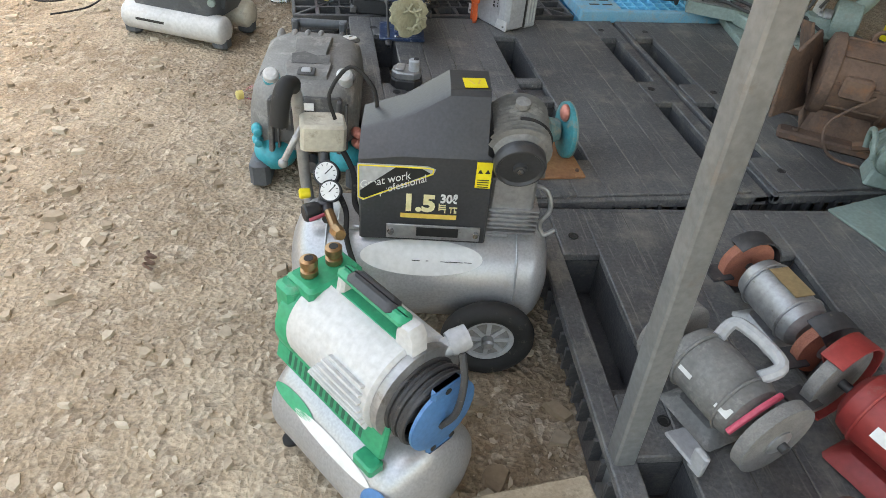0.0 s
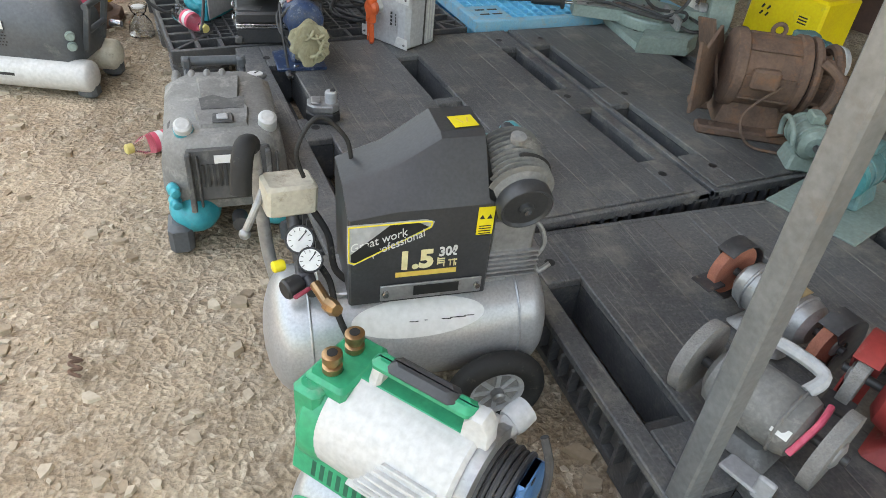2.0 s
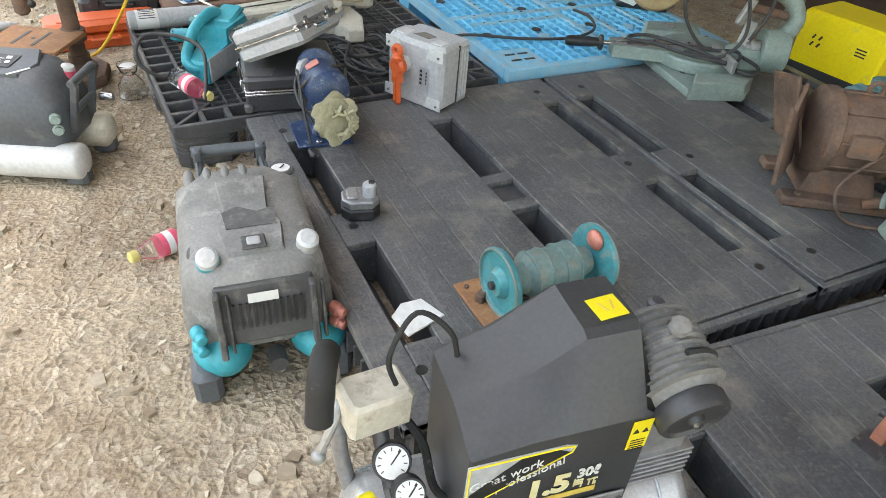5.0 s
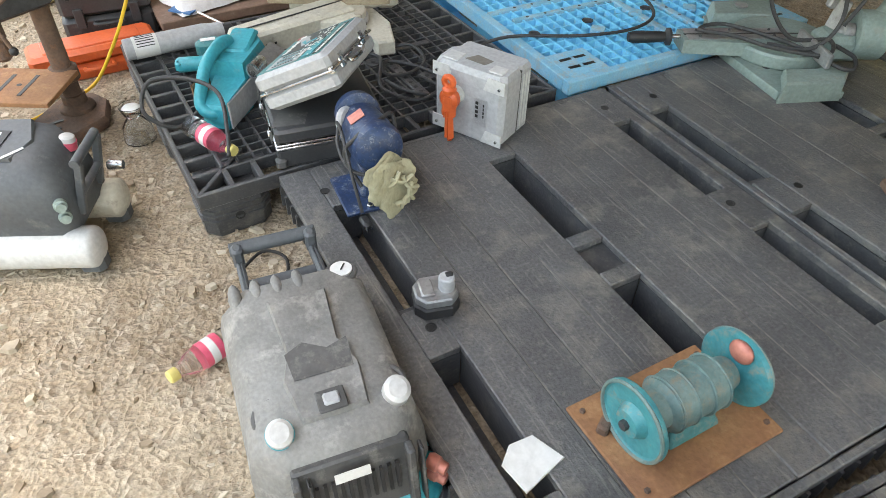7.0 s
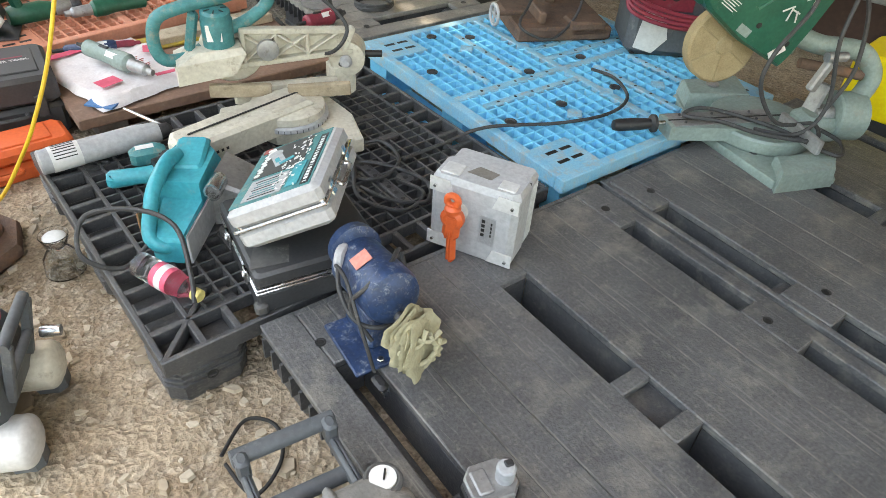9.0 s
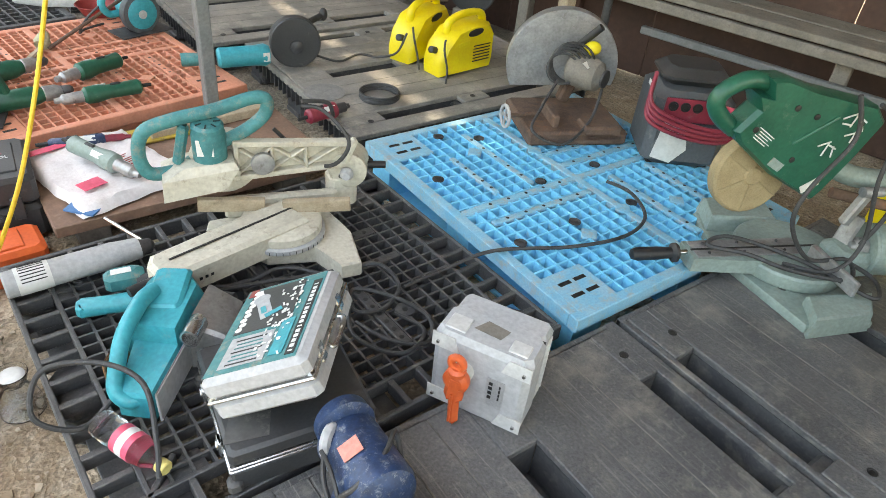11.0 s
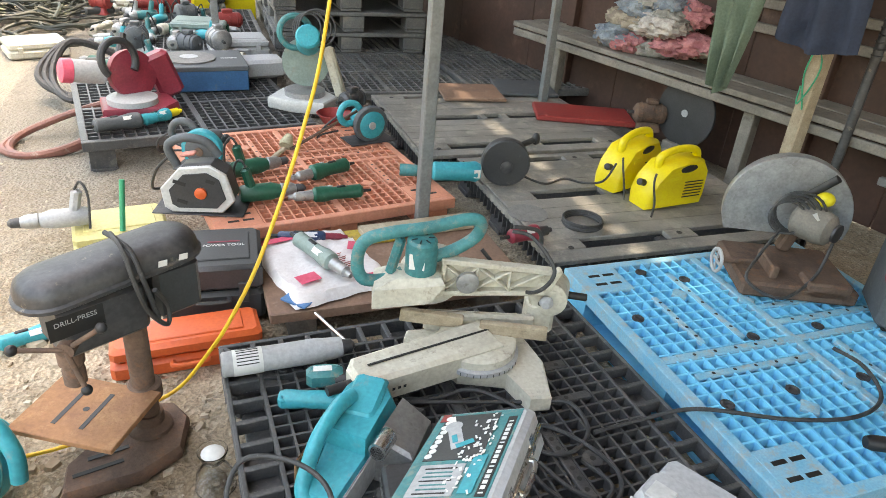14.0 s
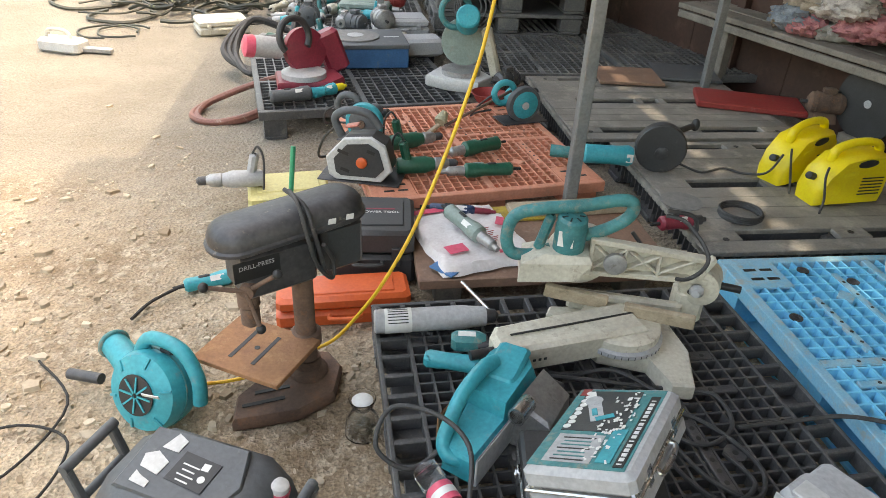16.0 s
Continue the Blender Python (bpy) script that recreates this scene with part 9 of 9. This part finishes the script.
def bundle():
    """A heap of folded printed cloths on the bench."""
    t = thing("cloth_bundle", "heap of faded pink, grey and blue printed cloth on the bench", "cloth", pose(*along(2.15, 0.18, 0.553), 0, 0, 15))
    hues = [("grey", (0.42, 0.40, 0.37), (0.26, 0.25, 0.23)), ("pink", (0.55, 0.24, 0.25), (0.36, 0.13, 0.15)), ("white", (0.62, 0.58, 0.55), (0.42, 0.38, 0.36)), ("blue", (0.26, 0.30, 0.34), (0.16, 0.19, 0.23)), ("beige", (0.40, 0.34, 0.27), (0.26, 0.21, 0.17))]
    mats = [mat(n + "_rag", a, b, 0.95, scale=16, fine=90, dirt=(0.3, 0.24, 0.22), dirt_amt=0.3, contrast=0.3, bump=0.5) for n, a, b in hues]
    rnd = random.Random(17)
    for k in range(22):
        f = k / 22
        y, x = rnd.uniform(-0.36, 0.36) * (1 - 0.62 * f), rnd.uniform(-0.1, 0.08) * (1 - 0.4 * f)
        z = 0.03 + 0.3 * f * (1 - 0.4 * abs(y))
        rx, ry, rz = rnd.uniform(0.1, 0.16), rnd.uniform(0.12, 0.2), rnd.uniform(0.05, 0.085)
        seed, seg, rg = k * 3.7, 40, 16
        rings = []
        for j in range(rg + 1):
            a = -math.pi / 2 + math.pi * j / rg
            ring = []
            for i in range(seg):
                w = 2 * math.pi * i / seg
                u = (math.cos(a) * math.cos(w), math.cos(a) * math.sin(w), math.sin(a))
                fold = 1 - abs(noise.noise((u[0] * 3 + seed, u[1] * 5, u[2] * 3)))
                d = 0.5 + 0.55 * fold + 0.22 * noise.noise((u[0] * 7 + seed, u[1] * 9, u[2] * 7)) + 0.08 * noise.noise((u[0] * 17, u[1] * 19 + seed, u[2] * 17))
                ring.append((x + rx * d * u[0], y + ry * d * u[1], max(0.0, z + rz * d * u[2])))
            rings.append(ring)
        part("rag", B().loft(rings), mats[(k * 3 + k // 4) % 5], t, smooth=70)


bundle()


def jacket(label, m, mt, w, h, point=0.0):
    t = thing("hanging_cloth", label, "cloth", m)
    n, q = 14, 16
    v, v2 = [], []
    for j in range(q):
        f = j / (q - 1)
        for i in range(n):
            u = i / (n - 1) - 0.5
            x = u * w * (0.55 + 0.45 * f) * (1 - point * f)
            z = -h * f * (1 - 0.12 * abs(u))
            y = 0.025 * math.sin(u * 16 + 2 * f) * (0.4 + f) + 0.015 * noise.noise((u * 6, f * 4, 2))
            v.append((x, y, z))
            v2.append((x, y + 0.012, z))
    b = B()
    fs = [(j * n + i, j * n + i + 1, (j + 1) * n + i + 1, (j + 1) * n + i) for j in range(q - 1) for i in range(n - 1)]
    b._put(v, fs)
    b._put(v2, fs)
    part("cloth", b, mt, t, smooth=70)


jacket("green cloth jacket hanging from the shed's roof rail", pose(2.62, 4.95, 1.55, 0, 0, 105), M_DENIM, 0.5, 0.98, 0.75)
jacket("navy cloth hanging beside the green jacket", pose(2.78, 4.6, 1.6, 0, 0, 105), mat("navy_cloth", (0.03, 0.04, 0.07), (0.02, 0.028, 0.05), 0.9, scale=8), 0.45, 0.75, 0.1)
t = thing("grinding_disc", "large dark grinding disc leaning on the wall under the bench", "disc", pose(*along(1.75, 0.1, G0), 0, 0, 105))
part("disc", B().lathe([(0.02, -0.008), (0.2, -0.008), (0.2, 0.008), (0.02, 0.008)], (0, 0, 0.33), (90, 0, 0), seg=44), M_CHAR, t)
part("bore", B().lathe([(0.022, 0), (0.022, 0.004), (0.001, 0.004)], (0, 0.009, 0.33), (-90, 0, 0), seg=20), M_GREYBOX, t)
part("stand", B().box((0, 0, 0.07), (0.2, 0.06, 0.14), ch=0.006), M_TIMBER, t)
solo("metal_sheet", B().box((0, 0, 0.02), (0.62, 0.3, 0.035), ch=0.006), M_RED, "faded red metal panel lying on the black pallet", "panel", pose(2.45, 5.88, DECK, 0, 0, -20))
solo("brown_board", B().box((0, 0, 0.012), (0.42, 0.36, 0.02), ch=0.003), M_BOARD, "brown and pink board lying on the black pallet", "board", pose(1.88, 6.42, 0.15, 0, 0, -8))
solo("grey_board", B().box((0, 0, 0.012), (0.42, 0.36, 0.02), ch=0.003), M_SLATE, "grey and blue board lying on the black pallet", "board", pose(2.32, 6.5, 0.15, 0, 0, -12))
t = plain_motor("rust-brown small machine lying near the red panel", pose(2.75, 5.6, DECK, 0, 0, -20), M_RUST, 0.06, 0.2)

# conduit post with cords on the wall side
t = thing("timber_post", "pale timber post with tangled cords, carrying the bench", "post", pose(2.92, 4.66, G0))
part("timber", B().box((0, 0, 1.42), (0.07, 0.07, 2.84), ch=0.006), M_WOOD, t)
part("cord", B().tube([(-0.04, -0.02, 1.3), (-0.05, 0.02, 1.0), (-0.03, -0.04, 0.8), (-0.06, 0.0, 0.62), (-0.04, 0.03, 0.7)], 0.004).tube([(-0.04, -0.03, 1.25), (-0.055, 0.0, 0.9), (-0.04, 0.03, 0.75), (-0.05, -0.03, 0.6)], 0.004), M_GREEN, t)
t = thing("conduit", "dark ribbed conduit running up the shed post", "pipe", pose(3.0, 4.45, G0))
cd = B().rod((0, 0, 0), (0, 0, 2.84), 0.022)
for k in range(60):
    cd.ring((0, 0, 0.9 + 0.03 * k), 0.022, 0.005, (0, 0, 0), 14, 5)
part("pipe", cd, M_DARKSTEEL, t)

# ---- far stalls ----
def pallet_stack():
    for k in range(5):
        t = thing("black_pallet", "black plastic pallet in a stack at the far end", "pallet", pose(0.72 + 0.02 * (k % 2), 7.62, 0.15 + 0.155 * k, 0, 0, 1.5 * ((k * 7) % 3 - 1)), "stacked pallets")
        part("deck", B().box((0.6, 0.55, 0.135), (1.2, 1.1, 0.03), ch=0.004), M_BLACKP, t)
        for x in (0.09, 0.6, 1.11):
            for y in (0.08, 0.55, 1.02):
                part("foot", B().box((x, y, 0.07), (0.17, 0.15, 0.1), ch=0.006), M_BLACKP, t)
            part("skid", B().box((x, 0.55, 0.01), (0.16, 1.1, 0.02), ch=0.003), M_BLACKP, t)


pallet_stack()


def red_mitre_saw():
    t = thing("mitre_saw", "crimson mitre saw with a dark round guard, on black pallet", "saw", pose(-0.2, 6.2, 0.15, 0, 0, 20))
    part("base", B().prism([(-0.2, -0.12), (0.1, -0.2), (0.2, -0.12), (0.2, 0.1), (-0.15, 0.12)], 0.07, ch=0.01), M_CRIMSON, t)
    part("turntable", B().lathe([(0.13, 0), (0.13, 0.03), (0.12, 0.035)], (-0.02, -0.04, 0.07), seg=32), M_GREYBOX, t)
    part("guard", B().lathe([(0.03, -0.04), (0.12, -0.04), (0.128, -0.03), (0.128, 0.02), (0.03, 0.04)], (0.02, 0.05, 0.2), (80, 0, 10), seg=36), M_CRIMSON, t)
    part("handle", B().ring((-0.06, -0.03, 0.3), 0.1, 0.02, (80, 0, 20), 24, 10, 260, -40), M_CHAR, t)
    part("motor", B().lathe([(0.05, 0), (0.06, 0.01), (0.06, 0.16), (0.05, 0.17)], (-0.12, 0.04, 0.22), (0, -80, 0), seg=24), M_GREYBOX, t)
    part("motor_cap", B().lathe([(0.062, 0), (0.064, 0.01), (0.062, 0.05), (0.04, 0.06)], (-0.28, 0.04, 0.245), (0, -80, 0), seg=24), M_PINK, t, "bright pink motor cap")
    part("rear_arm", B().box((0.2, 0.1, 0.17), (0.14, 0.1, 0.26), (0, -20, 0), ch=0.02), M_CRIMSON, t)
    part("base_grip", B().rod((-0.2, -0.18, 0.03), (-0.26, -0.22, 0.03), 0.025), M_PINK, t)


red_mitre_saw()
die_grinder("angle_grinder", "teal and lime angle grinder lying on the black pallet", pose(-0.22, 5.92, 0.15, 0, 0, 22), M_SLATE, M_TEAL, 0.34, 0.036)
die_grinder("angle_grinder", "teal and yellow angle grinder lying on the black pallet", pose(-0.06, 6.02, 0.15, 0, 0, 40), M_TEAL, M_CANARY, 0.24, 0.03)
hose = B()
for k in range(2):
    hose.tube([(-0.2, 6.35, 0.2), (-0.5, 6.35, 0.12), (-0.78, 6.3, 0.02), (-0.86 + 0.03 * k, 6.1, 0.0), (-0.7, 5.98, 0.0), (-0.45, 6.08, 0.03 + 0.02 * k), (-0.3, 6.3, 0.2)], 0.02)
solo("suction_hose", hose, mat("brown_rubber_hose", (0.22, 0.09, 0.07), (0.16, 0.065, 0.05), 0.5, scale=12, dirt=(0.3, 0.24, 0.2), dirt_amt=0.25), "thick reddish-brown hose looped over the ground", "hose")


def blue_box():
    t = thing("tool_chest", "low blue steel chest with a grinding disc on top, on pallets", "chest", pose(0.2, 6.78, 0.15, 0, 0, 4))
    part("body", B().box((0, 0, 0.065), (0.46, 0.42, 0.13), ch=0.006), M_BLUE, t)
    part("lid", B().box((0, 0, 0.14), (0.47, 0.43, 0.03), ch=0.005), M_SLATE, t)
    words("lettering", "▬▬", 0.05, M_PRINT, t, pose(0.14, 0.0, 0.1557))
    solo("cutting_disc", B().lathe([(0.015, 0), (0.16, 0), (0.16, 0.008), (0.06, 0.01), (0.015, 0.01)], seg=44), M_STONE, "dark cutting disc lying on the blue chest", "disc", pose(0.1, 6.78, 0.306))
    solo("disc_label", B().lathe([(0.015, 0), (0.055, 0), (0.055, 0.002), (0.015, 0.002)], seg=30), M_GREYBOX, "pale paper label on the cutting disc", "label", pose(0.1, 6.78, 0.3165))


blue_box()


def far_mitre_saw():
    t = thing("mitre_saw", "white mitre saw with a teal motor and green disc, on pallet", "saw", pose(0.74, 6.25, 0.15, 0, 0, -20))
    part("base", B().prism([(-0.2, -0.1), (-0.05, -0.16), (0.14, -0.16), (0.2, 0.0), (0.1, 0.12), (-0.16, 0.1)], 0.07, ch=0.01), M_WHITE, t)
    part("turntable", B().lathe([(0.12, 0), (0.12, 0.03)], (0, 0, 0.07), seg=32), M_ALU, t)
    part("disc", B().lathe([(0.02, -0.01), (0.14, -0.01), (0.14, 0.01), (0.02, 0.01)], (0.0, 0.05, 0.25), (80, 0, 20), seg=36), M_SAGE, t)
    part("motor", B().lathe([(0.06, 0), (0.07, 0.01), (0.07, 0.14), (0.06, 0.15)], (0.02, 0.03, 0.36), (60, 0, 10), seg=24), M_TEAL, t)
    part("handle", B().ring((-0.06, 0.05, 0.42), 0.09, 0.018, (80, 0, 20), 24, 10), M_DTEAL, t)
    part("arm", B().box((0.17, 0.06, 0.2), (0.06, 0.08, 0.3), (0, -16, 0), ch=0.014), M_CREAM, t)
    cb = B()
    for k in range(4):
        cb.ring((0.02 + 0.02 * k, 0.0, 0.46), 0.08 + 0.008 * k, 0.006, (70, 10 * k, 0), 26, 6)
    part("wound_cable", cb, M_CABLE, t)


far_mitre_saw()
t = thing("red_bowl", "shallow red plastic bowl standing on the pallet", "bowl", pose(0.86, 5.93, 0.15))
part("bowl", B().lathe([(0.07, 0), (0.1, 0.05), (0.105, 0.052), (0.1, 0.054), (0.07, 0.006), (0.001, 0.005)], seg=32), M_RED, t)
t = plain_motor("small dark electric motor resting by the red bowl", pose(0.98, 6.02, 0.15, 0, 0, 30), M_DARKSTEEL, 0.05, 0.16)
solo("trestle_bar", B().rod((0, 0, 0), (0.45, 0.2, 0.16), 0.008), M_RUST, "thin rusty rod leaning on the orange pallet", "rod", pose(0.55, 5.5, 0.16))
solo("white_case", B().box((0, 0, 0.06), (0.3, 0.2, 0.12), ch=0.02), M_GREYBOX, "pale grey ribbed plastic case on the far pallet", "case", pose(0.55, 6.95, 0.15, 0, 0, 10))

# mixed tools further back
rnd = random.Random(12)
tones = [M_TEAL, M_DGREEN, M_SLATE, M_GREYBOX, M_CHAR, M_RED, M_DTEAL, M_CREAM, M_ALU]
names = {M_TEAL: "teal", M_DGREEN: "dark green", M_SLATE: "slate grey", M_GREYBOX: "pale grey", M_CHAR: "black", M_RED: "red", M_DTEAL: "dull teal", M_CREAM: "cream", M_ALU: "bare metal"}
for k in range(34):
    x, y = rnd.uniform(-0.62, 0.42), rnd.uniform(7.1, 9.4)
    mt = tones[k % len(tones)]
    kind = k % 3
    if kind == 0:
        hand_drill(names[mt] + " hand drill lying on black pallet", pose(x, y, 0.15, 0, 0, rnd.uniform(0, 360)), mt)
    elif kind == 1:
        die_grinder("angle_grinder", names[mt] + " angle grinder lying on black pallet", pose(x, y, 0.15, 0, 0, rnd.uniform(0, 360)), mt, M_ALU, rnd.uniform(0.24, 0.4), rnd.uniform(0.028, 0.04))
    else:
        plain_motor(names[mt] + " motor unit standing on black pallet", pose(x, y, 0.15, 0, 0, rnd.uniform(0, 360)), mt, rnd.uniform(0.05, 0.08), rnd.uniform(0.16, 0.26))
for x, y, r, mt, lb in ((-1.02, 8.25, 20, M_CREAM, "dirty cream tool case lying on the concrete"), (0.45, 7.6, 5, M_GREYBOX, "pale grey flat tool case on the far pallet"), (0.2, 8.2, -10, M_SAGE, "grey-green tool case on the far pallet"), (-0.3, 9.2, 10, M_CREAM, "cream plastic case at the far end")):
    hard_case(lb, pose(x, y, 0.15 if x > -0.6 else G0, 0, 0, r), (0.42, 0.3, 0.12), mt)
for x, y, mt, lb in ((0.3, 9.6, M_YELLOW, "yellow canister at the far end"), (0.05, 9.7, M_RED, "red steel box at the far end"), (0.6, 9.7, M_YELLOW, "yellow packing box at the far end")):
    t = thing("box", lb, "box", pose(x, y, G0, 0, 0, 8))
    part("body", B().box((0, 0, 0.17), (0.3, 0.25, 0.34), ch=0.01), mt, t)
    part("lid", B().box((0, 0, 0.35), (0.31, 0.26, 0.03), ch=0.006), M_CHAR, t)
gh = B()
for k in range(3):
    gh.tube([(-0.35, 7.3, 0.2), (-0.62, 7.25, 0.3), (-0.72 - 0.04 * k, 7.0, 0.15), (-0.6, 6.75 + 0.04 * k, 0.06), (-0.4, 6.95, 0.1), (-0.3, 7.2, 0.3 + 0.03 * k)], 0.024)
solo("vacuum_hose", gh, M_CABLE, "thick grey ribbed hose looped beside the far tools", "hose")


def cable_heap():
    rnd = random.Random(21)
    b = B()
    for k in range(110):
        cx, cy = rnd.gauss(-1.45, 0.42), rnd.gauss(9.7, 0.5)
        h = max(0.0, 0.3 - 0.3 * math.hypot((cx + 1.45) / 1.0, (cy - 9.7) / 1.2))
        pts = []
        a = rnd.uniform(0, 6.28)
        R = rnd.uniform(0.12, 0.4)
        for i in range(7):
            a += rnd.uniform(0.5, 1.1)
            pts.append((cx + R * math.cos(a), cy + R * math.sin(a), max(0.0, h * rnd.uniform(0.3, 1.1))))
        b.tube(pts, rnd.choice((0.009, 0.012, 0.016)), 5, 4)
    solo("cable_heap", b, mat("mixed_dark_cables", (0.075, 0.08, 0.06), (0.03, 0.032, 0.03), 0.6, scale=3, dirt=(0.2, 0.22, 0.08), dirt_amt=0.22), "great heap of tangled dark cables on the concrete", "cables", kind="stuff")


cable_heap()
t = thing("chainsaw", "white and orange tool lying on the concrete", "tool", pose(-2.05, 7.55, G0, 0, 0, -20))
part("body", B().box((0, 0, 0.05), (0.34, 0.16, 0.1), (0, 0, 0), ch=0.02), M_WHITE, t)
part("bar", B().box((0.26, 0.02, 0.03), (0.24, 0.05, 0.04), (0, 0, 8), ch=0.008), M_ALU, t)
part("grip", B().tube([(-0.14, 0, 0.08), (-0.1, 0, 0.15), (0.04, 0, 0.15), (0.08, 0, 0.09)], 0.015), M_CREAM, t)
